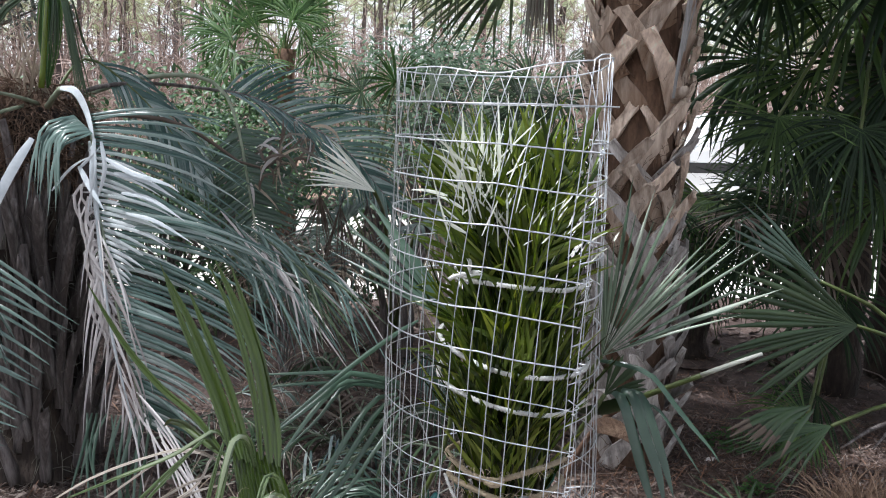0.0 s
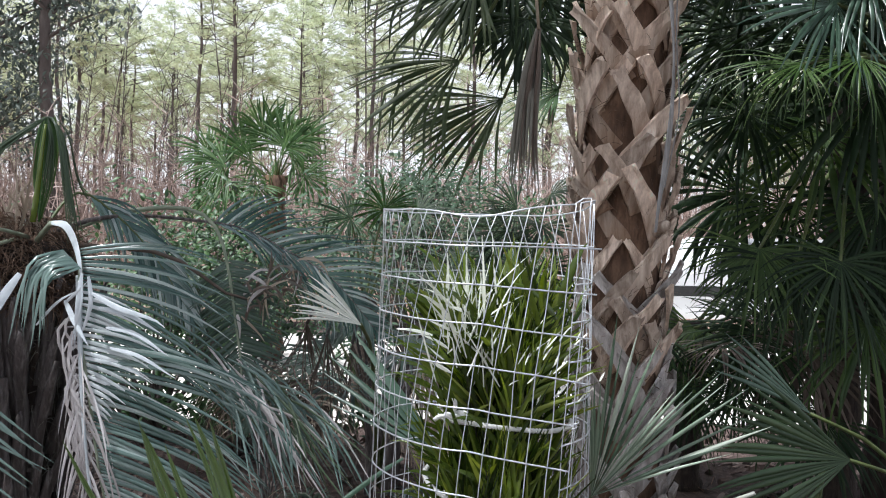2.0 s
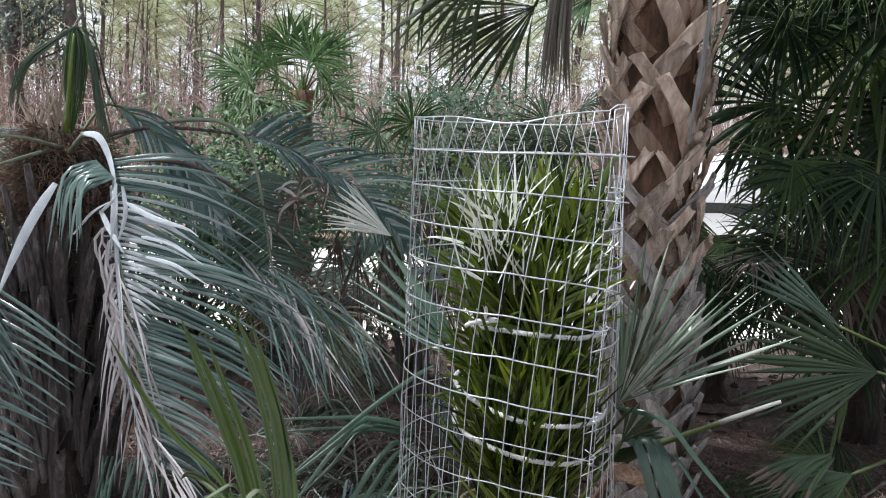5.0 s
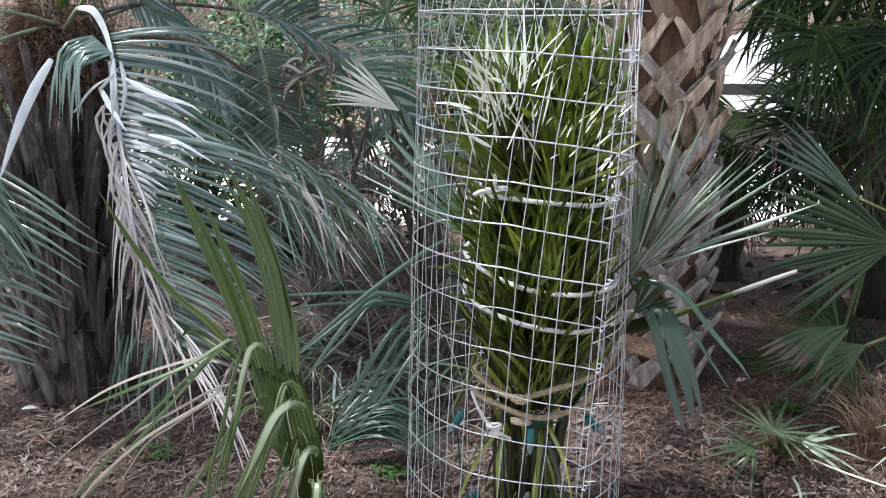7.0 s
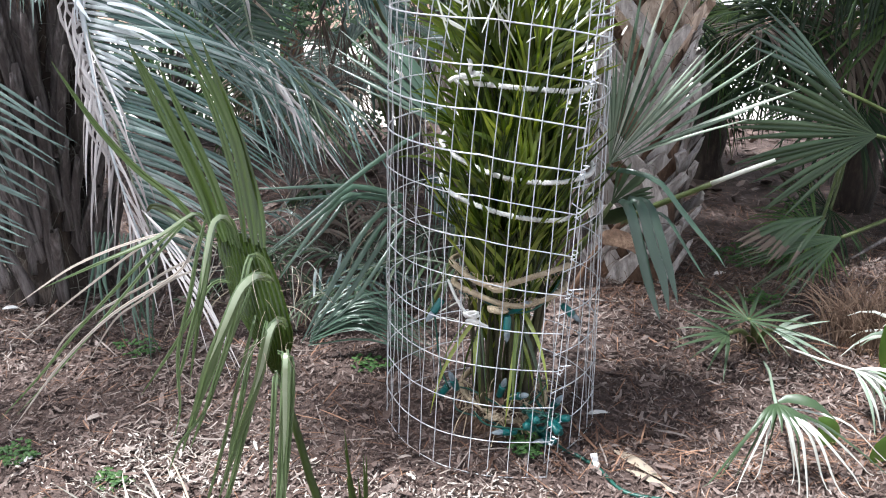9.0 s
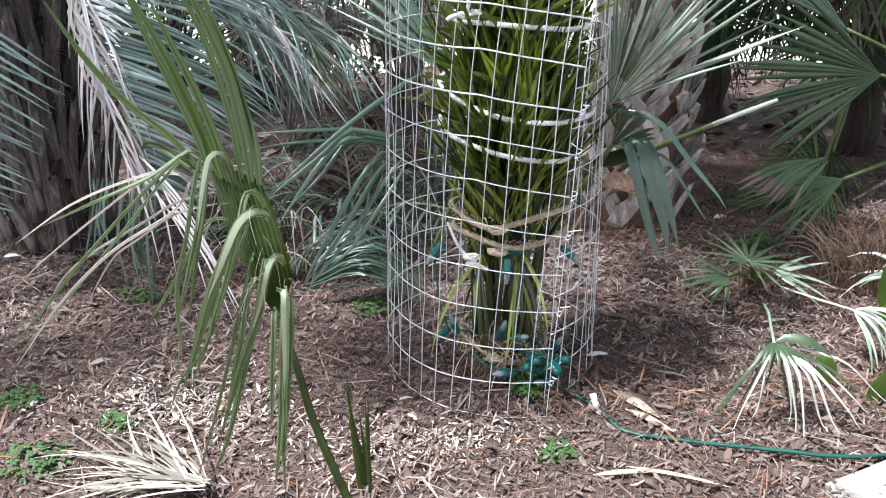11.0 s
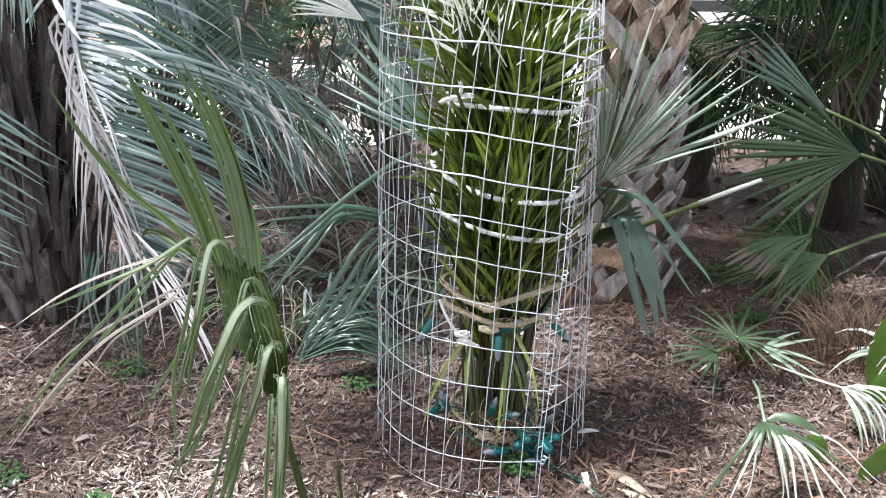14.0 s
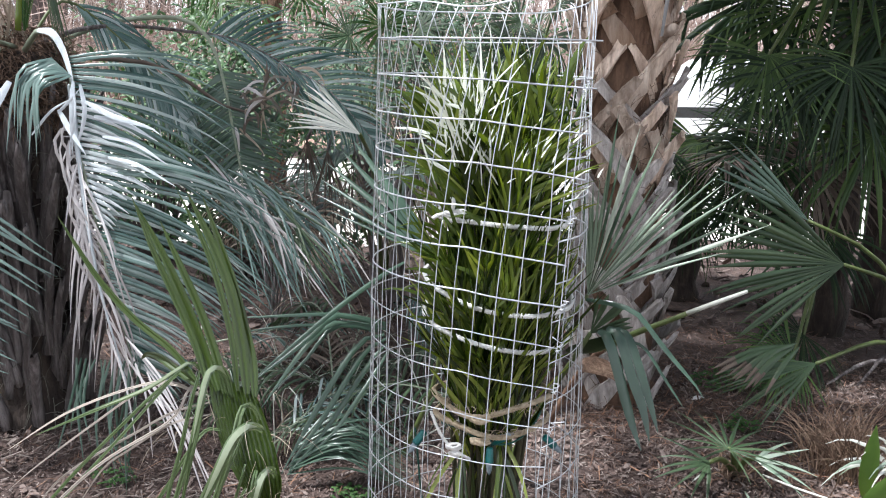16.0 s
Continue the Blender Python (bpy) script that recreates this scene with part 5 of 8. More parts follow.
line = curve([Vector((0.323, 2.087, 0.000)) + Vector((0, 0, 0.02)), (0.364, 2.031, 0.015), (0.407, 1.997, 0.012), (0.452, 1.942, 0.012), (0.491, 1.863, 0.010), (0.536, 1.832, 0.012), (0.604, 1.818, 0.012),
              (0.699, 1.799, 0.012), (0.793, 1.786, 0.012), (0.899, 1.768, 0.014), (0.990, 1.754, 0.014), (1.150, 1.769, 0.012), (1.6, 1.9, 0.01), (2.6, 2.0, 0.01)], 120)
g = Geo()
g.tube(line, 0.0052, 7)
part("cable", g, M_CORD, cord)
g = Geo()
p, q = line[0], line[3]
d = (q - p).normalized()
g.tube([p - d * 0.03, p - d * 0.02, p + d * 0.015, p + d * 0.03], [0.012, 0.016, 0.014, 0.007], 8)
part("plug", g, M_SOCKET, cord, "teal plug")
g = Geo()
tp = Vector((0.442, 1.955, 0.030))
g.ribbon([tp + Vector((-0.004, 0.012, 0.014)), tp, tp + Vector((0.006, -0.012, -0.012))], [0.010, 0.009, 0.008], Vector((0.2, -0.8, 0.6)), 0.1)
part("tag", g, M_TAG, cord, "small white paper tag")


# ---- fan palms round the cage ----
def small_palm(label, group="low fan palms"):
    return thing("fan_palm", label, "palm plant", group)


ru = random.Random(31)
# grey-green fan leaning against the cage on the trunk side
p1 = small_palm("low grey-green fan palm beside the cage, one leaf raised")
root = Vector((0.27, 2.62, 0.0))
fan_heart = Vector((0.494, 2.385, 0.721))
g = Geo()
FAN_TIPS = (((0.445, 2.310, 1.023), 0.0090), ((0.454, 2.310, 1.063), 0.0095), ((0.476, 2.310, 1.057), 0.0095), ((0.493, 2.310, 1.076), 0.0095), ((0.540, 2.310, 1.240), 0.0105), ((0.598, 2.310, 1.205), 0.0105), ((0.656, 2.310, 1.194), 0.0110), ((0.675, 2.310, 1.036), 0.0075), ((0.758, 2.310, 1.088), 0.0095), ((0.829, 2.310, 1.105), 0.0090), ((0.899, 2.310, 1.051), 0.0095), ((0.979, 2.310, 0.954), 0.0115), ((0.857, 2.310, 0.868), 0.0065))
for k in range(2 * len(FAN_TIPS) - 1):
    tip, w = FAN_TIPS[k // 2]
    tip = Vector(tip)
    if k % 2:
        tip = fan_heart.lerp(tip.lerp(Vector(FAN_TIPS[k // 2 + 1][0]), 0.5), ru.uniform(0.82, 0.96))
        w *= 0.85
    tip += Vector((0, ru.uniform(-0.03, 0.03), ru.uniform(-0.010, 0.010)))
    mid = fan_heart.lerp(tip, 0.5) + Vector((0, -0.015, 0.012))
    g.ribbon(curve([fan_heart, mid, tip], 12), [0.60 * w * q for q in (0.08, 0.20, 0.36, 0.55, 0.76, 0.94, 1, 0.95, 0.80, 0.58, 0.32, 0.05)], Vector((ru.uniform(-1.1, 0.5), -0.9, 0.3)), 1.0)
raised = part("frond", g, M_FAN_GREY, p1, "raised grey-green fan leaf, split into narrow segments")
g = Geo()
g.tube(curve([root, Vector((0.36, 2.56, 0.40)), fan_heart], 9), [0.010 - 0.0006 * i for i in range(9)], 6)
part("stalk", g, M_STALK, raised)
fan_frond(p1, root, (0.512, 2.400, 0.600), (0.1, -0.95, 0.2), 0.13, M_FAN_MID, M_STALK, ru, n=9, spread=64, axis=(0.62, -0.1, 0.70), droop=0.1, fuse=0.8, sag=0.02)
g = Geo()
for c, w in (([(0.530, 2.360, 0.622), (0.548, 2.320, 0.612), (0.578, 2.290, 0.517), (0.617, 2.260, 0.386), (0.643, 2.230, 0.312)], 0.0155), ([(0.552, 2.360, 0.628), (0.580, 2.325, 0.620), (0.613, 2.290, 0.517), (0.647, 2.260, 0.426), (0.665, 2.230, 0.340)], 0.0155),
             ([(0.578, 2.360, 0.628), (0.609, 2.330, 0.612), (0.638, 2.300, 0.534), (0.670, 2.270, 0.435), (0.690, 2.240, 0.362)], 0.013), ([(0.488, 2.370, 0.712), (0.564, 2.320, 0.713), (0.620, 2.290, 0.695), (0.664, 2.260, 0.643), (0.717, 2.230, 0.581), (0.769, 2.200, 0.525), (0.790, 2.180, 0.493)], 0.0075),
             ([(0.600, 2.350, 0.600), (0.650, 2.310, 0.590), (0.700, 2.270, 0.520), (0.755, 2.230, 0.440)], 0.0045)):
    line = curve(c, 12)
    g.ribbon(line, [w * k for k in (0.6, 0.95, 1, 1, 1, 1, 1, 0.95, 0.85, 0.65, 0.4, 0.08)], Vector((0.2, -1, 0.35)), 0.4)
part("frond", g, M_FAN_BLUE, p1, "leaf with blue-green segments folded down")
g = Geo()
g.ribbon(curve([(0.463, 2.500, 0.506), (0.513, 2.450, 0.536), (0.559, 2.400, 0.581), (0.585, 2.380, 0.608)], 7), [0.01, 0.035, 0.045, 0.045, 0.04, 0.025, 0.01], Vector((0.1, -0.75, -0.6)), 0.25)
part("dark_leaf", g, M_FAN, p1, "dark underside of a folded leaf")
g = Geo()
g.ribbon(curve([(0.545, 2.750, 0.362), (0.582, 2.700, 0.391), (0.635, 2.680, 0.379), (0.671, 2.660, 0.348)], 6), [0.015, 0.025, 0.03, 0.028, 0.02, 0.01], Vector((0.1, -0.9, 0.4)), 0.3)
part("dry_leaf", g, M_CROWN, p1, "tan dry leaf base")
# cut stalk
stalk = thing("cut_frond_stalk", "cut green palm stalk with a bleached end beside the trunk", "palm stalk")
line = curve([(0.636, 2.850, 0.390), (0.707, 2.650, 0.522), (0.804, 2.600, 0.585), (0.876, 2.540, 0.643), (1.000, 2.500, 0.711)], 14)
g = Geo()
g.tube(line[:10], [0.013, 0.0125, 0.012, 0.0115, 0.011, 0.0105, 0.010, 0.009, 0.0085, 0.008], 7)
part("green_part", g, M_STALK, stalk)
g = Geo()
g.tube(line[9:], [0.0082, 0.0078, 0.0074, 0.0068, 0.0055], 7)
part("bleached_end", g, M_FAN_BLEACH, stalk)
g = Geo()
g.tube(curve([(0.50, 3.06, 0.02), line[0].lerp(Vector((0.50, 3.06, 0.02)), 0.5) + Vector((0, 0.05, 0)), line[0], line[1]], 8), 0.012, 6)
part("base", g, M_FIBRE, stalk)

# fans between the cage and the feather palm
p2 = small_palm("low blue-green fan palm behind the cage, segments drooping")
root = Vector((-0.05, 2.75, 0.03))
p2_heart = Vector((0.075, 2.62, 0.745))
g = Geo()
for tip, w in (((-0.225, 2.780, 1.115), 0.0190), ((-0.262, 2.780, 1.080), 0.0150), ((-0.318, 2.800, 1.040), 0.0125), ((-0.335, 2.790, 0.985), 0.0100), ((-0.352, 2.790, 0.935), 0.0085), ((-0.300, 2.770, 0.880), 0.0070)):
    tip = Vector(tip)
    g.ribbon(curve([p2_heart, p2_heart.lerp(tip, 0.5) + Vector((0, -0.02, 0.012)), tip], 12), [w * q for q in (0.25, 0.5, 0.75, 0.95, 1, 1, 0.95, 0.85, 0.7, 0.5, 0.28, 0.05)], Vector((0.35, -0.8, 0.5)), 0.7)
p2_leaf = part("frond", g, M_FAN_BLUE, p2, "blue-green leaf split into long straight segments")
g = Geo()
g.tube(curve([root, Vector((0.06, 2.70, 0.35)), p2_heart], 9), [0.010 - 0.0006 * i for i in range(9)], 6)
part("stalk", g, M_STALK, p2_leaf)
g = Geo()
for c, w in (([(-0.046, 2.550, 0.767), (-0.094, 2.500, 0.748), (-0.209, 2.400, 0.682), (-0.327, 2.300, 0.599), (-0.454, 2.200, 0.502)], 0.0075), ([(-0.095, 2.500, 0.578), (-0.201, 2.460, 0.616), (-0.254, 2.420, 0.627), (-0.311, 2.350, 0.583), (-0.460, 2.250, 0.483)], 0.0085), ([(-0.095, 2.500, 0.567), (-0.218, 2.460, 0.598), (-0.272, 2.420, 0.596), (-0.338, 2.350, 0.534), (-0.438, 2.280, 0.396)], 0.0085), ([(-0.104, 2.500, 0.556), (-0.201, 2.450, 0.591), (-0.259, 2.410, 0.592), (-0.322, 2.350, 0.517), (-0.414, 2.280, 0.438)], 0.006), ([(-0.095, 2.500, 0.586), (-0.218, 2.460, 0.623), (-0.345, 2.420, 0.632), (-0.540, 2.400, 0.625)], 0.006)):
    g.ribbon(curve(c, 10), [w * k for k in (0.5, 0.9, 1, 1, 1, 0.95, 0.85, 0.65, 0.4, 0.08)], Vector((0.1, -0.8, 0.6)), 0.75)
for c, w in (([(-0.121, 2.500, 0.574), (-0.285, 2.450, 0.593), (-0.414, 2.420, 0.593), (-0.560, 2.400, 0.573)], 0.005), ([(-0.100, 2.450, 0.566), (-0.161, 2.420, 0.556), (-0.209, 2.360, 0.507), (-0.287, 2.300, 0.380), (-0.370, 2.200, 0.232)], 0.0085), ([(-0.092, 2.450, 0.554), (-0.149, 2.420, 0.528), (-0.193, 2.360, 0.473), (-0.263, 2.300, 0.363), (-0.356, 2.200, 0.247)], 0.0085), ([(-0.090, 2.450, 0.540), (-0.132, 2.420, 0.500), (-0.186, 2.360, 0.425), (-0.256, 2.300, 0.327), (-0.345, 2.200, 0.240)], 0.0075), ([(-0.084, 2.450, 0.522), (-0.116, 2.420, 0.470), (-0.162, 2.360, 0.411), (-0.240, 2.300, 0.309), (-0.329, 2.220, 0.255)], 0.006)):
    g.ribbon(curve(c, 10), [w * k for k in (0.5, 0.9, 1, 1, 1, 0.95, 0.85, 0.65, 0.4, 0.08)], Vector((0.1, -0.8, 0.6)), 0.75)
part("frond", g, M_FAN_BLUE, p2, "leaf with long bent segments")
fallen = thing("fallen_frond", "green fan frond lying on the mulch behind the cage", "palm frond")
for i in range(44):
    q = ru.random()
    heart = Vector((-0.421, 2.549, 0.040)).lerp(Vector((-0.386, 2.536, 0.160)), q)
    tip = Vector((-0.053, 2.679, 0.100)).lerp(Vector((-0.069, 2.446, 0.020)), 1 - q) + Vector((ru.uniform(-0.08, 0.08), ru.uniform(-0.06, 0.10), ru.uniform(-0.02, 0.03)))
    tip.z = max(0.02, tip.z)
    mid = heart.lerp(tip, 0.5) + Vector((0, ru.uniform(-0.03, 0.05), ru.uniform(0.05, 0.13)))
    g = Geo()
    w = ru.uniform(0.003, 0.0052)
    g.ribbon(curve([heart, mid, tip], 9), [w * k for k in (0.4, 0.8, 1, 1, 1, 0.9, 0.7, 0.45, 0.06)], Vector((0, -0.35, 1)), 0.6)
    part("segment", g, M_FAN_BLUE, fallen)
p3 = small_palm("fan palm with a pale sunlit leaf behind the cage")
root = Vector((-0.25, 4.6, 0.05))
fan_frond(p3, root, (-0.221, 2.950, 1.120), (-0.3, -0.6, 0.7), 0.25, M_FAN_BLEACH, M_STALK, ru, n=13, spread=48, axis=(-0.80, -0.1, 0.52), droop=0.25, fuse=0.6, wobble=0.08)
for i in range(5):
    a = ru.uniform(0, 6.28)
    h = root + Vector((0.35 * math.cos(a), 0.30 * math.sin(a), ru.uniform(0.55, 0.95)))
    fan_frond(p3, root + Vector((0, 0, 0.1)), h, (0, -0.6, 0.8), ru.uniform(0.38, 0.5), M_FAN_BLUE, M_STALK, ru, n=22, spread=180, axis=(math.cos(a), math.sin(a), 0.1), droop=0.7)
for i in range(8):
    a = ru.uniform(0, 6.28)
    g = Geo()
    g.tube(curve([root + Vector((0.1 * math.cos(a), 0.1 * math.sin(a), -0.02)), root + Vector((0.12 * math.cos(a), 0.12 * math.sin(a), 0.35)), root + Vector((0.25 * math.cos(a), 0.25 * math.sin(a), 0.7))], 6), [0.03, 0.026, 0.022, 0.018, 0.014, 0.01], 6)
    part("old_stalk", g, M_OLDBASE, p3)
for i in range(9):
    a = ru.uniform(0, 6.28)
    h = root + Vector((0.3 * math.cos(a), 0.25 * math.sin(a), ru.uniform(0.5, 0.8)))
    g = Geo()
    fan_blade(g, h, (math.cos(a) * 0.4, math.sin(a) * 0.4, -1), (0.2, -1, 0), 0.42, 12, 50, 0.4, 0.2, ru, 0, 0.3)
    part("dry_frond", g, M_FAN_DRY, p3, "brown hanging dead leaf")

for heart, ln, n in (((-0.47, 3.95, 0.95), 0.40, 16), ((-0.36, 4.05, 0.90), 0.36, 12), ((-0.58, 4.05, 0.99), 0.34, 12)):
    g = Geo()
    fan_blade(g, heart, (0.05, -0.1, -1), (0.2, -1, 0), ln, n, 46, 0.3, 0.2, ru, 0.3, 0.4, 0.9)
    hung = part("dry_frond", g, M_DEADLEAF, p3, "brown hanging dead leaf")
    g = Geo()
    g.tube(curve([root + Vector((0, 0, 0.2)), root.lerp(Vector(heart), 0.6) + Vector((0, 0, 0.55)), Vector(heart)], 9), 0.008, 6)
    part("stalk", g, M_OLDBASE, hung)

# leaf close to the camera
p4 = small_palm("olive fan palm leaf, some segments upright, others bent over", "near fan palm")
line = curve([(0.02, 1.02, 0.0), (-0.03, 1.0, 0.35), (-0.115, 1.030, 0.592), (-0.140, 1.040, 0.694), (-0.163, 1.050, 0.779)], 16)
g = Geo()
g.tube(line, [0.009 - 0.004 * i / 15 for i in range(16)], 7)
part("stalk", g, M_FAN_NEAR, p4)


def pleated(rows, pleats, deep):
    """A blade body between two edges, folded lengthwise like a fan."""
    left, right = curve([r[0] for r in rows], 14), curve([r[1] for r in rows], 14)
    g = Geo()
    k = pleats * 2 + 1
    for i in range(14):
        across = right[i] - left[i]
        for j in range(k):
            q = j / (k - 1)
            bow = 0.35 * across.length * math.sin(math.pi * q)
            g.v.append(left[i] + across * q + Vector((0, -bow * 0.5 + (deep if j % 2 else -deep) * min(1, across.length * 14), 0)))
    for i in range(13):
        for j in range(k - 1):
            m = i * k + j
            g.f.append((m, m + 1, m + k + 1, m + k))
    return g


BODY = [((-0.170, 1.050, 0.774), (-0.158, 1.050, 0.773)), ((-0.191, 1.050, 0.824), (-0.137, 1.040, 0.825)), ((-0.216, 1.060, 0.868), (-0.140, 1.040, 0.863)), ((-0.230, 1.070, 0.920), (-0.149, 1.050, 0.894)),
        ((-0.237, 1.080, 0.955), (-0.162, 1.060, 0.926)), ((-0.237, 1.090, 0.982), (-0.175, 1.070, 0.952))]
part("blade", pleated(BODY, 13, 0.0016), M_FAN_NEAR, p4, "pleated olive blade", smooth=False)
PROFILE = (0.55, 0.8, 0.95, 1, 1, 1, 1, 1, 0.97, 0.93, 0.86, 0.78, 0.66, 0.5, 0.3, 0.06)


def segment_blade(c, w, facing, deep=0.22):
    """A flat blade segment with a groove down the middle and raised quarter folds."""
    pts = curve(c, 31)
    g = Geo()
    for i, p in enumerate(pts):
        t = pts[min(i + 1, 30)] - pts[max(i - 1, 0)]
        side = t.cross(facing).normalized()
        up = side.cross(t).normalized()
        h = w * (PROFILE[i // 2] + PROFILE[(i + 1) // 2]) / 2
        g.v += [p - side * h, p - side * h * 0.5 + up * h * deep * 0.3, p - up * h * deep, p + side * h * 0.5 + up * h * deep * 0.3, p + side * h]
    for i in range(30):
        for j in range(4):
            m = i * 5 + j
            g.f.append((m, m + 1, m + 6, m + 5))
    return g


def upright(c, w):
    part("segment", segment_blade(c, w * 0.88, Vector((0.35, -1, 0.25))), M_FAN_NEAR, p4, smooth=False)


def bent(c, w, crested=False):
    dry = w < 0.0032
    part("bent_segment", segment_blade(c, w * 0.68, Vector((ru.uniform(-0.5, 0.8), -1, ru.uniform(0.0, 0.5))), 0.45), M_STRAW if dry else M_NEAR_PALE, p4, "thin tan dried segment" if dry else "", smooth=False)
    # Pale strip laid over the bend to paint its highlight.
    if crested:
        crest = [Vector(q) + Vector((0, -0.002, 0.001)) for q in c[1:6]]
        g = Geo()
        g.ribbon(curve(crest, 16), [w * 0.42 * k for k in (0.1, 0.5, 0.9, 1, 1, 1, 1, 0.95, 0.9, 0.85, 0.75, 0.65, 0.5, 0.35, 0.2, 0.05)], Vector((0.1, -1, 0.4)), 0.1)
        part("fold_glint", g, M_NEAR_GLINT, p4, "pale strip painting the highlight on a fold")


upright([(-0.221, 1.060, 0.956), (-0.236, 1.076, 0.988), (-0.258, 1.092, 1.038), (-0.293, 1.108, 1.112), (-0.336, 1.124, 1.188)], 0.0070)
upright([(-0.212, 1.060, 0.952), (-0.225, 1.076, 0.995), (-0.248, 1.092, 1.053), (-0.279, 1.108, 1.116), (-0.306, 1.124, 1.168)], 0.0062)
upright([(-0.234, 1.060, 0.963), (-0.252, 1.076, 1.010), (-0.278, 1.092, 1.063), (-0.310, 1.108, 1.126), (-0.342, 1.124, 1.201)], 0.0050)
upright([(-0.183, 1.060, 0.952), (-0.191, 1.076, 1.006), (-0.207, 1.092, 1.078), (-0.232, 1.108, 1.137), (-0.269, 1.124, 1.208)], 0.0078)
upright([(-0.173, 1.060, 0.948), (-0.178, 1.076, 0.988), (-0.192, 1.092, 1.038), (-0.212, 1.108, 1.102), (-0.248, 1.124, 1.201)], 0.0068)
upright([(-0.195, 1.060, 0.956), (-0.204, 1.076, 1.017), (-0.222, 1.092, 1.085), (-0.245, 1.108, 1.143), (-0.281, 1.124, 1.208)], 0.0048)
upright([(-0.249, 1.060, 0.971), (-0.285, 1.076, 1.006), (-0.338, 1.092, 1.043), (-0.389, 1.108, 1.095), (-0.441, 1.124, 1.171)], 0.0048)
upright([(-0.246, 1.060, 0.963), (-0.281, 1.076, 0.980), (-0.305, 1.092, 0.988), (-0.328, 1.108, 0.986), (-0.343, 1.124, 0.972)], 0.0060)
bent([(-0.201, 1.055, 0.949), (-0.206, 1.050, 0.981), (-0.212, 1.040, 0.996), (-0.223, 1.030, 0.993), (-0.231, 1.020, 0.962), (-0.242, 1.010, 0.905), (-0.262, 1.010, 0.843), (-0.287, 1.010, 0.769)], 0.0068, True)
bent([(-0.206, 1.060, 0.947), (-0.213, 1.055, 0.981), (-0.223, 1.050, 0.991), (-0.229, 1.035, 0.978), (-0.238, 1.030, 0.928), (-0.254, 1.020, 0.854), (-0.272, 1.020, 0.772)], 0.0052)
bent([(-0.233, 1.080, 0.947), (-0.249, 1.080, 0.978), (-0.259, 1.070, 0.990), (-0.274, 1.060, 0.983), (-0.314, 1.060, 0.957), (-0.384, 1.060, 0.925), (-0.467, 1.060, 0.887)], 0.0040, True)
bent([(-0.238, 1.080, 0.939), (-0.261, 1.080, 0.968), (-0.275, 1.070, 0.975), (-0.296, 1.060, 0.953), (-0.351, 1.060, 0.890), (-0.431, 1.060, 0.802), (-0.527, 1.050, 0.701)], 0.0036)
bent([(-0.158, 1.035, 0.912), (-0.162, 1.020, 0.925), (-0.172, 1.000, 0.933), (-0.187, 0.990, 0.919), (-0.204, 0.980, 0.882), (-0.229, 0.980, 0.827), (-0.258, 0.990, 0.748), (-0.285, 1.000, 0.681)], 0.0092, True)
bent([(-0.163, 1.040, 0.925), (-0.169, 1.030, 0.948), (-0.176, 1.020, 0.954), (-0.181, 1.010, 0.946), (-0.191, 1.000, 0.903), (-0.214, 1.000, 0.833), (-0.246, 1.000, 0.751), (-0.275, 1.000, 0.682)], 0.0060)
bent([(-0.142, 1.030, 0.851), (-0.142, 1.010, 0.870), (-0.148, 0.990, 0.877), (-0.155, 0.980, 0.860), (-0.165, 0.980, 0.821), (-0.178, 0.980, 0.781), (-0.204, 0.980, 0.714), (-0.237, 0.980, 0.617)], 0.0090, True)
bent([(-0.142, 1.030, 0.798), (-0.136, 1.000, 0.828), (-0.132, 0.975, 0.841), (-0.134, 0.970, 0.803), (-0.137, 0.970, 0.755), (-0.143, 0.970, 0.688), (-0.145, 0.970, 0.618)], 0.0088, True)
bent([(-0.156, 1.030, 0.777), (-0.151, 1.000, 0.802), (-0.149, 0.980, 0.809), (-0.151, 0.970, 0.771), (-0.158, 0.970, 0.705), (-0.164, 0.970, 0.635)], 0.0055)
bent([(-0.200, 1.040, 0.861), (-0.205, 1.030, 0.878), (-0.212, 1.020, 0.871), (-0.224, 1.020, 0.839), (-0.241, 1.020, 0.789), (-0.274, 1.020, 0.721), (-0.290, 1.020, 0.668)], 0.0058)
bent([(-0.181, 1.030, 0.834), (-0.187, 1.020, 0.823), (-0.193, 1.010, 0.796), (-0.202, 1.000, 0.752), (-0.218, 1.000, 0.692), (-0.226, 0.990, 0.637)], 0.0052)
bent([(-0.217, 1.060, 0.900), (-0.239, 1.060, 0.900), (-0.261, 1.050, 0.872), (-0.300, 1.060, 0.809), (-0.364, 1.080, 0.718)], 0.0040)
bent([(-0.238, 1.080, 0.939), (-0.262, 1.080, 0.954), (-0.284, 1.060, 0.914), (-0.372, 1.050, 0.858), (-0.452, 1.050, 0.783), (-0.538, 1.050, 0.677)], 0.0030)
bent([(-0.245, 1.090, 0.931), (-0.285, 1.080, 0.955), (-0.327, 1.080, 0.946), (-0.398, 1.070, 0.896), (-0.476, 1.070, 0.835), (-0.515, 1.070, 0.800)], 0.0022)
bent([(-0.238, 1.080, 0.931), (-0.285, 1.070, 0.920), (-0.340, 1.070, 0.887), (-0.405, 1.060, 0.850), (-0.453, 1.060, 0.809), (-0.488, 1.060, 0.750)], 0.0026)
bent([(-0.248, 1.090, 0.935), (-0.295, 1.090, 0.955), (-0.354, 1.090, 0.942), (-0.437, 1.090, 0.906), (-0.521, 1.090, 0.850)], 0.0026)
bent([(-0.233, 1.070, 0.919), (-0.284, 1.060, 0.908), (-0.340, 1.060, 0.871), (-0.379, 1.060, 0.841), (-0.425, 1.060, 0.773)], 0.0022)
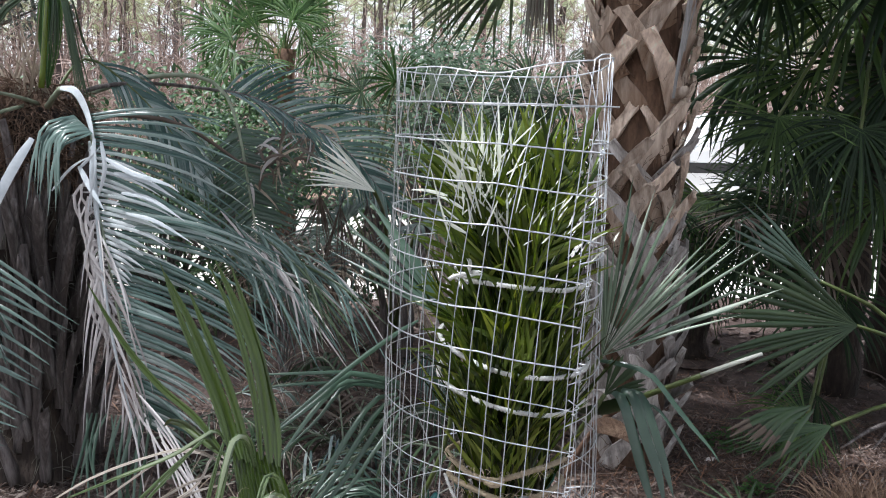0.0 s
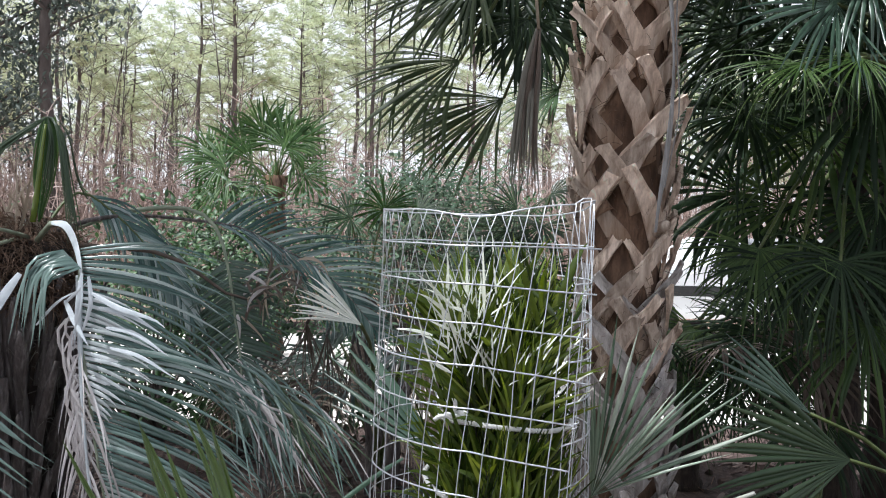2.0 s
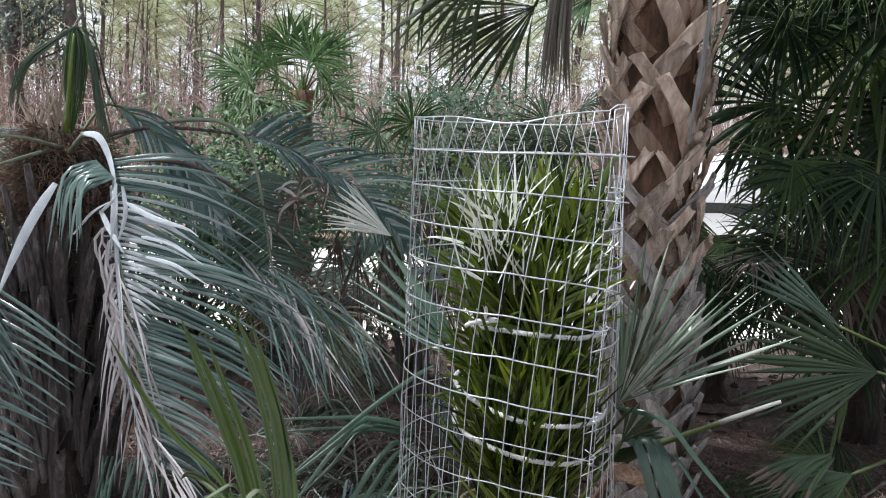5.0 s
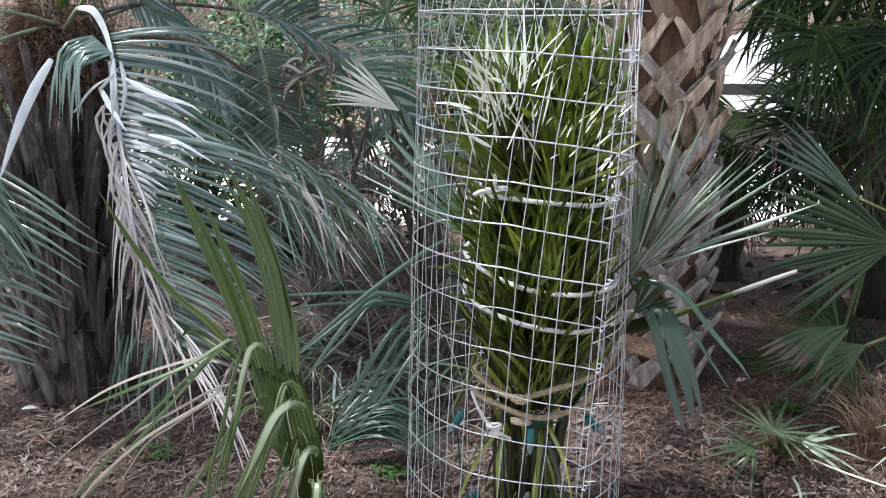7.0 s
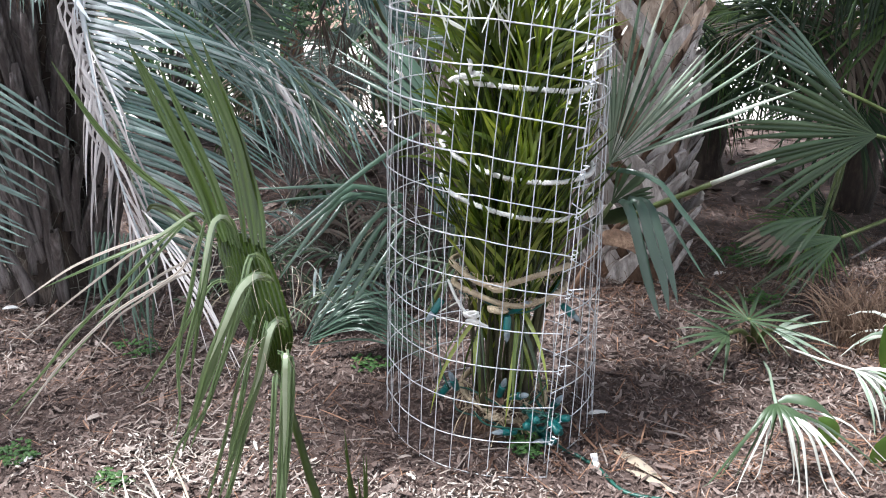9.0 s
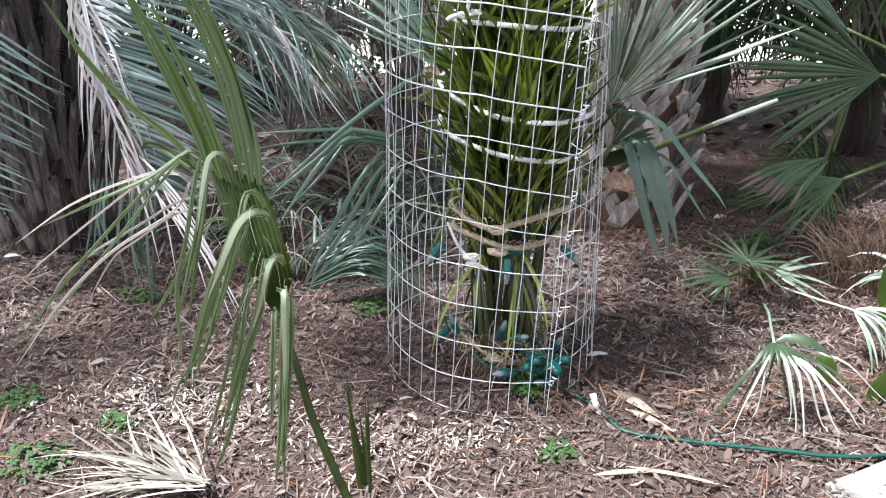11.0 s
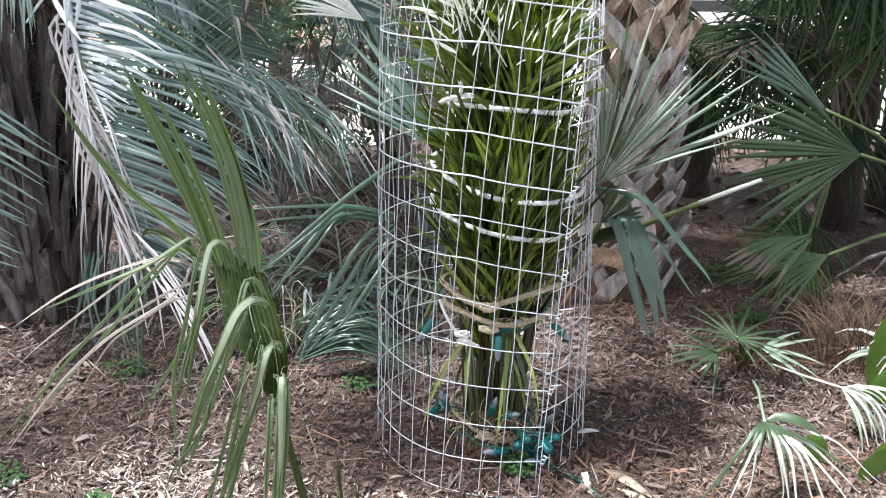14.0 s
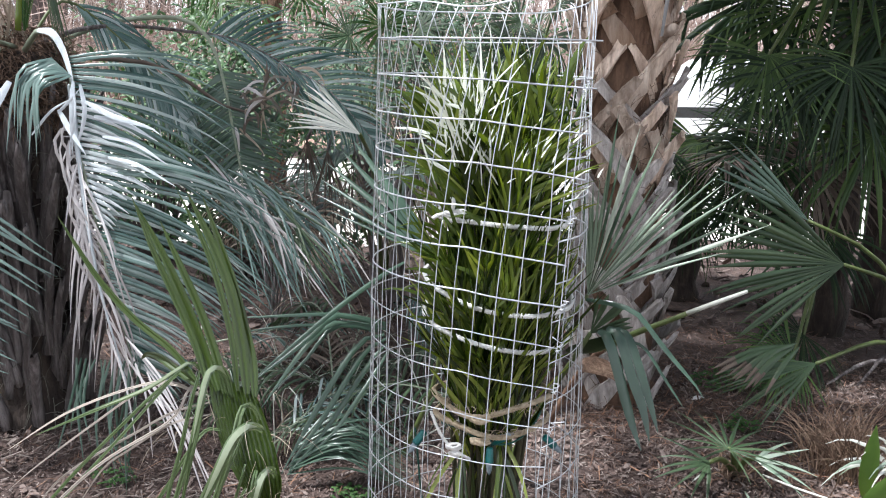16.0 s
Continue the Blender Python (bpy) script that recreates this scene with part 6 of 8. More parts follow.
bent([(-0.156, 1.030, 0.816), (-0.145, 1.018, 0.814), (-0.145, 1.006, 0.776), (-0.150, 0.994, 0.698), (-0.157, 0.982, 0.617), (-0.167, 0.970, 0.542)], 0.0075)
bent([(-0.142, 1.030, 0.812), (-0.135, 1.018, 0.809), (-0.136, 1.006, 0.759), (-0.144, 0.994, 0.680), (-0.153, 0.982, 0.598), (-0.153, 0.970, 0.537)], 0.0060)
bent([(-0.167, 1.030, 0.860), (-0.168, 1.018, 0.850), (-0.178, 1.006, 0.792), (-0.201, 0.994, 0.706), (-0.227, 0.982, 0.616), (-0.257, 0.970, 0.546)], 0.0062)
bent([(-0.181, 1.030, 0.868), (-0.185, 1.018, 0.850), (-0.206, 1.006, 0.775), (-0.227, 0.994, 0.697), (-0.252, 0.982, 0.616), (-0.273, 0.970, 0.551)], 0.0040)
bent([(-0.258, 1.030, 0.995), (-0.283, 1.018, 0.974), (-0.327, 1.006, 0.931), (-0.388, 0.994, 0.868), (-0.444, 0.982, 0.804), (-0.500, 0.970, 0.745)], 0.0034)
bent([(-0.234, 1.030, 0.995), (-0.244, 1.018, 0.956), (-0.255, 1.006, 0.902), (-0.273, 0.994, 0.830), (-0.274, 0.982, 0.756), (-0.282, 0.970, 0.721)], 0.0040)
bent([(-0.184, 1.030, 0.907), (-0.197, 1.018, 0.874), (-0.224, 1.006, 0.808), (-0.246, 0.994, 0.749), (-0.280, 0.982, 0.705), (-0.297, 0.970, 0.661)], 0.0040)
g = Geo()
for i in range(14):
    p = Vector((-0.161, 1.000, 0.881)) + Vector((ru.uniform(-0.05, 0.04), ru.uniform(-0.02, 0.01), ru.uniform(-0.06, 0.10)))
    g.tube(leaf_line(p, (ru.uniform(-1, 1), -0.4, ru.uniform(-0.2, 0.6)), ru.uniform(0.03, 0.09), 2.5, 8, None, 3.0, ru), 0.00028, 3, False)
tagged(part("threads", g, M_FAN_DRY, p4, "curling pale leaf threads"), kind="stuff")

# ---- dense dark fan palms beside the trunk ----
rr = random.Random(77)


def big_fan_palm(label, base, height, fans, seed, mats, lean=(0, 0)):
    r = random.Random(seed)
    t = thing("windmill_palm", label, "palm tree", "dense fan palms")
    g = Geo()
    b = Vector(base)
    n = 14
    g.tube([b + Vector((lean[0] * i / n, lean[1] * i / n, height * i / n - 0.03)) for i in range(n + 1)], [0.10 + 0.015 * math.sin(i * 2.1) for i in range(n + 1)], 12)
    part("trunk", g, M_FIBRE_DARK, t, "dark hairy trunk")
    for i, (root_z, heart, axis, length) in enumerate(fans):
        rt = b + Vector((lean[0] * root_z / height, lean[1] * root_z / height, root_z))
        a = Vector(axis)
        fan_frond(t, rt, heart, (-0.1 + r.uniform(-0.25, 0.25), -0.75, 0.55 + r.uniform(-0.2, 0.2)), length, mats[i % len(mats)], M_STALK, r, width=0.9, n=r.randint(36, 44), spread=r.uniform(190, 250), axis=tuple(a),
                  droop=r.uniform(0.35, 0.8), fuse=r.uniform(0.34, 0.5), wobble=0.25, kinks=0.16)
    return t


HANGING_HIGH = [(2.2, (1.586, 3.700, 2.422), (0.1, -0.4, -0.5), 0.62), (2.1, (1.388, 3.900, 2.398), (-0.6, -0.2, -0.6), 0.60), (2.0, (1.790, 3.900, 1.944), (-0.2, -0.3, -0.9), 0.62), (1.9, (1.461, 4.000, 2.050), (-0.5, -0.2, -0.8), 0.55), (1.7, (1.858, 3.900, 1.428), (-0.3, -0.3, -0.9), 0.60), (1.6, (1.482, 4.100, 1.681), (-0.7, -0.2, -0.5), 0.58), (1.6, (1.687, 4.000, 1.631), (-0.3, -0.2, -0.9), 0.56), (1.4, (1.687, 4.300, 1.068), (-0.6, -0.1, -0.6), 0.42), (1.2, (1.651, 4.200, 0.993), (-0.6, -0.2, -0.5), 0.50)]
HANGING_MID = [(1.1, (1.860, 4.100, 0.906), (-0.5, -0.2, -0.8), 0.5), (2.2, (1.828, 3.600, 2.490), (-0.4, -0.4, -0.6), 0.7), (2.0, (1.914, 3.700, 2.124), (-0.5, -0.3, -0.8), 0.62), (1.5, (2.006, 3.800, 1.638), (-0.4, -0.3, -0.9), 0.6), (1.3, (2.024, 3.900, 1.072), (-0.5, -0.2, -0.8), 0.55), (2.3, (1.343, 3.600, 2.690), (-0.5, -0.3, -0.3), 0.65), (2.3, (1.900, 4.200, 2.793), (0.2, -0.2, 0.3), 0.7), (2.3, (1.55, 3.5, 2.75), (-0.7, -0.6, -0.2), 0.75), (1.9, (1.40, 3.6, 1.42), (-0.2, -0.3, -0.9), 0.42), (1.9, (1.55, 3.6, 1.34), (-0.1, -0.3, -0.9), 0.5), (1.8, (1.70, 3.5, 1.38), (0.0, -0.3, -0.9), 0.5), (2.3, (1.2, 3.9, 2.9), (-0.8, -0.3, -0.1), 0.7)]
HANGING_LOW = [(2.3, (1.9, 3.1, 2.8), (-0.2, -0.9, -0.2), 0.75), (2.3, (2.3, 3.3, 2.7), (0.3, -0.9, -0.2), 0.75), (2.2, (1.5, 4.3, 2.7), (-0.8, 0.2, -0.2), 0.75), (1.0, (1.378, 4.400, 0.987), (-0.5, -0.2, -0.6), 0.5), (0.9, (1.550, 4.200, 0.700), (-0.9, -0.3, -0.1), 0.40), (0.8, (1.877, 4.000, 0.631), (-0.5, -0.4, -0.6), 0.5)]
HANGING_FOOT = [(0.6, (1.685, 3.600, 0.214), (-0.6, -0.5, -0.15), 0.32), (0.5, (1.560, 3.400, 0.177), (-0.8, -0.4, -0.05), 0.34), (0.9, (1.419, 4.600, 0.659), (-0.3, -0.2, -0.6), 0.5), (1.0, (1.62, 4.50, 0.80), (-0.3, -0.2, -0.8), 0.48), (1.0, (1.90, 4.45, 0.80), (-0.1, -0.2, -0.9), 0.48)]
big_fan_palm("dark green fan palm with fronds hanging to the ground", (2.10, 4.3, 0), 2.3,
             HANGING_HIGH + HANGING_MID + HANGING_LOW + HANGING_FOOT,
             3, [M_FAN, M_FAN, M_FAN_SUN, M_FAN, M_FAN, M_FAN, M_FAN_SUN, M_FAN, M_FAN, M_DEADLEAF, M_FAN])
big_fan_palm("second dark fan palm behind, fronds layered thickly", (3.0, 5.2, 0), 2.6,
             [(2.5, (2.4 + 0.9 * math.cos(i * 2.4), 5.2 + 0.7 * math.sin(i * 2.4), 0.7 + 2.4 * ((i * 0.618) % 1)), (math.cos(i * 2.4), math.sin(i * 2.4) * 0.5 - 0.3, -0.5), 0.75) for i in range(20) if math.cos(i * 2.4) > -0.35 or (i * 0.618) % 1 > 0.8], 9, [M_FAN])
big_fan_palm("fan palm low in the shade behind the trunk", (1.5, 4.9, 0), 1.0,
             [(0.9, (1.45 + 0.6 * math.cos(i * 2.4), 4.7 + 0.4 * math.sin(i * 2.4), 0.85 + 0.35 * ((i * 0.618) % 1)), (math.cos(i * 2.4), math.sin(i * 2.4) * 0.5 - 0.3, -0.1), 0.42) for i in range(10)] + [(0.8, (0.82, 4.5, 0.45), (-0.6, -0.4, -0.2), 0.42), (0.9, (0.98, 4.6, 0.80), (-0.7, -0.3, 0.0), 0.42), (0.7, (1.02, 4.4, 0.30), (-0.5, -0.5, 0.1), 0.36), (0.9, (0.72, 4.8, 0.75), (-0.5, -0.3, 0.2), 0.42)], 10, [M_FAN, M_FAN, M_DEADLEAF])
# Two palms mostly out of view, added to shade the ground beside the trunk.
for bx, by, ht, seed, n_fans, label in ((3.3, 3.7, 2.9, 15, 24, "tall dark fan palm added beside the thicket for shade"), (2.5, 4.6, 3.6, 16, 24, "tall dark fan palm added over the thicket for shade")):
    q = random.Random(seed)
    fans = []
    for i in range(n_fans):
        a = i * 2.399
        d = Vector((math.cos(a), math.sin(a), 0))
        z = ht * q.uniform(0.45, 1.15)
        fans.append((min(z, ht), tuple(Vector((bx, by, z)) + d * q.uniform(0.5, 1.0)), (d.x, d.y, -0.45), q.uniform(0.6, 0.8)))
    big_fan_palm(label, (bx, by, 0), ht, fans, seed, [M_FAN])
big_fan_palm("low dark fan palm behind the cage", (0.62, 5.6, 0), 1.1,
             [(1.0, (0.526, 5.400, 1.604), (-0.8, -0.3, -0.3), 0.34), (1.0, (0.739, 5.400, 1.701), (0.2, -0.4, 0.1), 0.32), (0.9, (0.461, 5.200, 1.459), (-0.8, -0.4, -0.4), 0.36),
              (0.9, (0.656, 5.100, 1.499), (-0.2, -0.7, -0.5), 0.4), (0.8, (0.404, 5.300, 1.280), (-0.7, -0.4, -0.5), 0.45), (0.7, (0.608, 5.200, 1.220), (-0.2, -0.6, -0.6), 0.45),
              (0.6, (0.240, 5.600, 1.189), (-0.9, -0.2, -0.2), 0.4), (0.6, (0.056, 5.900, 1.089), (-0.8, -0.3, -0.4), 0.4)], 41, [M_FAN])
side_palm = thing("fan_palm", "green fan palm fronds reaching out of the thicket beside the trunk", "palm tree", "dense fan palms")
side_root = Vector((2.25, 3.75, 2.0))
g = Geo()
g.tube([Vector((2.25, 3.75, 0.2 * k - 0.03)) for k in range(12)], [0.09 + 0.012 * math.sin(k * 2.1) for k in range(12)], 10)
part("trunk", g, M_FIBRE_DARK, side_palm, "dark hairy trunk")
fan_frond(side_palm, side_root, (1.478, 3.150, 2.336), (-0.1, -0.9, 0.4), 0.50, M_FAN_BLUE, M_STALK, rr, n=36, spread=230, axis=(-0.8, -0.2, 0.1), droop=0.4, fuse=0.42, width=0.85, kinks=0.1, wobble=0.2)
# Two fronds in the lit leaf copy, painted as if in sun.
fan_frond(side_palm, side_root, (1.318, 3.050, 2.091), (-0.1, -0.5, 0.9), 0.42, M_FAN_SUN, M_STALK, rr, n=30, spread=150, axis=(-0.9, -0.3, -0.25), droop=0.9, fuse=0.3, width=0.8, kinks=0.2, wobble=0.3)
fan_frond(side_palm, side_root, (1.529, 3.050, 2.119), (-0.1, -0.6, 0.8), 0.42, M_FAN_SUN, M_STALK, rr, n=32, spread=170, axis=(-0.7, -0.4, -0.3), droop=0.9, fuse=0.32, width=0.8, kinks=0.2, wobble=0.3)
fan_frond(side_palm, side_root, (1.615, 3.200, 2.461), (-0.1, -0.8, 0.6), 0.46, M_FAN_BLUE, M_STALK, rr, n=34, spread=200, axis=(-0.5, -0.4, -0.6), droop=0.5, fuse=0.4, width=0.85, kinks=0.1, wobble=0.2)
p5 = small_palm("broad green fan leaf low beside the thicket", "low fan palms")
root = Vector((2.3, 3.5, 0.1))
fan_frond(p5, root, (1.626, 3.200, 0.634), (-0.05, -1, 0.12), 0.56, M_FAN_MID, M_STALK, rr, n=17, spread=80, axis=(-0.96, -0.1, 0.02), droop=0.14, fuse=0.55, fold=0.9, wobble=0.08, width=1.05)
fan_frond(p5, root, (1.519, 3.100, 0.264), (-0.1, -0.6, 0.8), 0.42, M_FAN_MID, M_STALK, rr, n=14, spread=60, axis=(-0.9, -0.2, -0.25), droop=0.25, fuse=0.42)
fan_frond(p5, root, (1.535, 3.350, 0.775), (-0.1, -0.8, 0.6), 0.48, M_FAN_BLUE, M_STALK, rr, n=6, spread=24, axis=(-0.80, -0.1, 0.62), droop=0.12, fuse=0.6, wobble=0.05, width=0.9, fold=0.8)
for i in range(5):
    g = Geo()
    g.tube(curve([root + Vector((0.0, 0, 0.0)), root + Vector((-0.1 - 0.08 * i, -0.15, 0.25 - 0.04 * i)), root + Vector((-0.25 - 0.12 * i, -0.4, 0.08))], 8), [0.012, 0.011, 0.01, 0.01, 0.009, 0.008, 0.006, 0.004], 6)
    part("old_stalk", g, M_OLDBASE, p5)
# low leaf with dead tan finger ends
for i in range(10):
    q = i / 9
    base = Vector((1.359, 2.950, 0.386)) + Vector((rr.uniform(-0.02, 0.02), 0, rr.uniform(-0.01, 0.01)))
    tip = Vector((1.025, 2.850, 0.332)).lerp(Vector((1.189, 2.800, 0.256)), q) + Vector((rr.uniform(-0.02, 0.02), rr.uniform(-0.03, 0.03), rr.uniform(-0.01, 0.01)))
    tip.z = max(0.015, tip.z)
    line = curve([base, base.lerp(tip, 0.5) + Vector((0, -0.01, 0.03)), tip], 12)
    g = Geo()
    g.ribbon(line[:9], [0.0085 * k for k in (0.3, 0.6, 0.8, 0.95, 1, 1, 1, 0.95, 0.9)], Vector((0, -0.8, 0.6)), 0.6)
    finger = part("finger", g, M_FAN_MID, p5)
    g = Geo()
    g.ribbon(line[8:], [0.0075, 0.006, 0.0045, 0.001], Vector((0.2, -0.8, 0.6)), 0.6)
    part("dead_tip", g, M_DEADLEAF, finger, "brown dead finger end")


# ---- small things on the mulch ----
rs = random.Random(55)
# low sprawling fan plant
p6 = small_palm("small fan palm seedling spreading flat leaves over the mulch")
c0 = Vector((1.100, 2.703, 0.000))
fan_frond(p6, c0, (0.986, 2.484, 0.200), (0.05, -0.35, 1), 0.24, M_FAN_MID, M_STALK, rs, n=15, spread=300, axis=(0.1, 0.2, 0.05), droop=0.3, fuse=0.25, wobble=0.1, width=0.6)
fan_frond(p6, c0, (0.953, 2.550, 0.120), (0.1, -0.4, 0.9), 0.20, M_FAN_MID, M_STALK, rs, n=7, spread=110, axis=(-0.9, -0.3, -0.1), droop=0.3, fuse=0.25)
fan_frond(p6, c0, (1.099, 2.556, 0.130), (0.1, -0.4, 0.9), 0.20, M_FAN_GREY, M_STALK, rs, n=5, spread=80, axis=(0.95, -0.15, 0.0), droop=0.3, fuse=0.25)
g = Geo()
for i in range(40):
    g.tube(leaf_line(c0 + Vector((rs.uniform(-0.05, 0.05), rs.uniform(-0.05, 0.05), 0)), (rs.uniform(-0.7, 0.7), rs.uniform(-0.7, 0.4), 1), rs.uniform(0.05, 0.16), 1.2, 4, None, 0.4, rs), [0.004, 0.003, 0.003, 0.002, 0.001], 4, False)
part("dry_base", g, M_DRYGRASS, p6, "brown dry stalks at its base")

# cut bleached fan frond
def segment(parent, line, w, mat, normal=(0, -0.5, 0.9), low=0.013):
    for p in line:
        p.z = max(p.z, low)
    g = Geo()
    n = len(line) - 1
    g.ribbon(line, [w * min(1.0, 0.35 + 3.0 * i / n) * (1 - (i / n) ** 2.2 * 0.93) for i in range(n + 1)], Vector(normal), 0.5)
    part("segment", g, mat, parent)


cut = thing("cut_fan_frond", "bleached fan frond drooping over the mulch, split white segments", "palm frond")
heart = Vector((0.888, 1.950, 0.209))
for tx, ty, ln, w, bleach in ((1242, 870, 1.0, 0.0055, 0), (1262, 862, 0.95, 0.004, 0), (1300, 880, 1.0, 0.0035, 1), (1328, 860, 1.0, 0.003, 1), (1345, 832, 0.8, 0.003, 0), (1398, 868, 1.0, 0.004, 1), (1412, 885, 1.0, 0.005, 1), (1428, 900, 1.0, 0.005, 1),
                              (1420, 862, 0.9, 0.004, 0), (1470, 880, 1.0, 0.006, 1), (1500, 890, 1.0, 0.006, 1), (1530, 880, 1.0, 0.006, 1), (1545, 850, 1.0, 0.006, 1), (1590, 862, 1.0, 0.005, 0), (1600, 840, 1.0, 0.004, 1), (1290, 865, 0.9, 0.0035, 0)):
    SPOT = {1242: (0.703, 1.873, 0.000), 1262: (0.737, 1.893, 0.000), 1300: (0.780, 1.853, 0.000), 1328: (0.835, 1.901, 0.000), 1345: (0.882, 1.972, 0.000), 1398: (0.931, 1.886, 0.000), 1412: (0.937, 1.847, 0.000), 1428: (0.947, 1.814, 0.000), 1420: (0.968, 1.902, 0.000), 1470: (1.024, 1.862, 0.000),
            1500: (1.057, 1.840, 0.000), 1530: (1.110, 1.865, 0.000), 1545: (1.164, 1.938, 0.000), 1590: (1.217, 1.911, 0.000), 1600: (1.258, 1.966, 0.000), 1290: (0.776, 1.887, 0.000)}
    end = heart.lerp(Vector(SPOT[tx]), ln)
    mid = heart.lerp(end, 0.5) + Vector((rs.uniform(-0.01, 0.01), -0.02, 0.045 + rs.uniform(-0.01, 0.02)))
    segment(cut, curve([heart, heart.lerp(mid, 0.55) + Vector((0, -0.005, 0.012)), mid, end.lerp(mid, 0.35) + Vector((rs.uniform(-0.012, 0.012), 0, 0.0)), end], 12), w * 0.95, M_FAN_BLEACH if bleach else M_FAN_MID)
for i in range(11):
    way = Vector((math.sin((i / 10 - 0.42) * 2.4), -0.6, -0.05))
    segment(cut, leaf_line(heart + Vector((0, 0.002, 0.004)), way, rs.uniform(0.08, 0.12), 0.9, 6), 0.0065, M_FAN_MID)
g = Geo()
g.tube(curve([(0.995, 2.339, 0.130), (0.951, 2.177, 0.180), (0.913, 2.047, 0.200), heart], 9), [0.003, 0.004, 0.0045, 0.0045, 0.0045, 0.0045, 0.0045, 0.0045, 0.0045], 6)
part("stalk", g, M_FAN_GREY, cut)
g = Geo()
g.ribbon(curve([heart + Vector((0.004, 0, 0.01)), (0.922, 1.950, 0.231), (0.971, 1.930, 0.228), (1.027, 1.920, 0.191)], 8), [0.004, 0.010, 0.013, 0.013, 0.011, 0.008, 0.004, 0.001], Vector((0, -0.7, 0.7)), 0.3)
part("green_leaf", g, M_FAN_MID, cut, "green leaf with a bleached tip")
cut2 = thing("torn_fan_frond", "torn pale fan frond with ragged hanging strips", "palm frond")
heart = Vector((1.217, 2.241, 0.160))
for i in range(17):
    way = Vector((rs.uniform(0.0, 1.2), rs.uniform(-0.7, 0.1), rs.uniform(-0.3, 0.15)))
    segment(cut2, leaf_line(heart, way, rs.uniform(0.14, 0.30), rs.uniform(1.2, 3.4), 9, None, 0.5, rs), rs.uniform(0.0025, 0.006), M_FAN_BLEACH if i % 3 else M_FAN_GREY, (0, -0.7, 0.7))
g = Geo()
g.tube(curve([(1.114, 2.507, 0.100), (1.139, 2.336, 0.150), heart], 7), 0.0035, 6)
part("stalk", g, M_FAN_BLEACH, cut2)

# upright broad-leaved plants
for label, spots in (("broad upright green leaves at the edge of the mulch", [((1.420, 2.387, 0.000), 0.16, 0.2), ((1.486, 2.424, 0.000), 0.20, 0.1), ((1.512, 2.539, 0.000), 0.22, -0.1), ((1.235, 2.012, 0.000), 0.14, 0.4), ((1.272, 2.026, 0.000), 0.16, 0.1), ((1.162, 2.095, 0.000), 0.10, -0.3)]),):
    t = thing("broad_leaf_plant", label, "plant")
    for p, h, ln in spots:
        g = Geo()
        g.ribbon(leaf_line(Vector(p) + Vector((-0.04, 0, 0)), (ln - 0.1, -0.25, 1), h * 1.35, 0.5, 8, None, 0.2, rs), [1.25 * k for k in (0.006, 0.018, 0.025, 0.028, 0.027, 0.024, 0.018, 0.010, 0.001)], Vector((0.1, -1, 0.3)), 0.3)
        part("leaf", g, M_BROAD, t)
# brown grass clump
g = Geo()
c = Vector((1.407, 2.674, 0.000))
for i in range(420):
    p = c + Vector((rs.gauss(0.07, 0.055), rs.gauss(0.08, 0.07), 0))
    g.ribbon(leaf_line(p, (rs.uniform(-0.35, 0.4), rs.uniform(-0.4, 0.3), 1), rs.uniform(0.10, 0.28), 0.8, 5, None, 0.8, rs), [0.0022, 0.0022, 0.002, 0.0017, 0.0012, 0.0004], Vector((0, -1, 0.2)), 0.2)
tagged(part("dry_grass", g, M_DRYGRASS), "clump of brown dead grass beside the seedling", "grass clump")
# tan strap leaves arching in from the side
p7 = thing("strap_leaf_plant", "tuft of tan and green strap leaves on the mulch", "plant")
for i in range(9):
    g = Geo()
    g.ribbon(leaf_line(Vector((1.62, 2.62, 0.02)), (rs.uniform(-1.0, 0.1), rs.uniform(-0.5, 0.2), 0.9), rs.uniform(0.25, 0.38), 1.4, 7, None, 0.2, rs), [0.005, 0.008, 0.009, 0.008, 0.007, 0.004, 0.002, 0.0006], Vector((0, -0.8, 0.5)), 0.4)
    part("leaf", g, M_FAN_BLEACH if i % 3 else M_FAN_GREY, p7)

# dead frond on the ground at the front
dead_fan = thing("dead_fan_frond", "dead pale fan frond lying tangled on the mulch", "palm frond")
for heart, a0, a1, n, lo, hi in ((Vector((-0.504, 1.567, 0.050)), 120, 195, 46, 0.22, 0.44), (Vector((-0.616, 1.590, 0.030)), 110, 190, 22, 0.16, 0.34)):
    for i in range(n):
        a = radians(a0 + (a1 - a0) * i / (n - 1) + rs.uniform(-6, 6))
        segment(dead_fan, leaf_line(heart + Vector((rs.uniform(-0.03, 0.03), rs.uniform(-0.02, 0.02), 0)), (math.cos(a), math.sin(a) * 0.9, rs.uniform(0.0, 0.3)), rs.uniform(lo, hi), 0.7, 7, None, 0.5, rs), rs.uniform(0.0018, 0.0045),
                (M_FAN_DRY, M_FAN_ASH, M_FAN_ASH, M_STRAW)[i % 4], (0, -0.3, 1))
# narrow sprouts
sprout = thing("palm_sprout", "narrow upright green palm sprout in front of the cage", "plant")
for i in range(7):
    b = Vector((-0.134, 1.610, 0.000)) + Vector((rs.uniform(-0.015, 0.015), rs.uniform(-0.01, 0.01), 0))
    g = Geo()
    g.ribbon(leaf_line(b, (rs.uniform(-0.16, 0.12), rs.uniform(-0.1, 0.1), 1), rs.uniform(0.20, 0.36), 0.05, 6, None, 0.05, rs), [0.004, 0.0055, 0.006, 0.005, 0.0035, 0.002, 0.0004], Vector((0.2, -1, 0)), 0.6)
    part("leaf", g, M_FAN_NEAR, sprout)


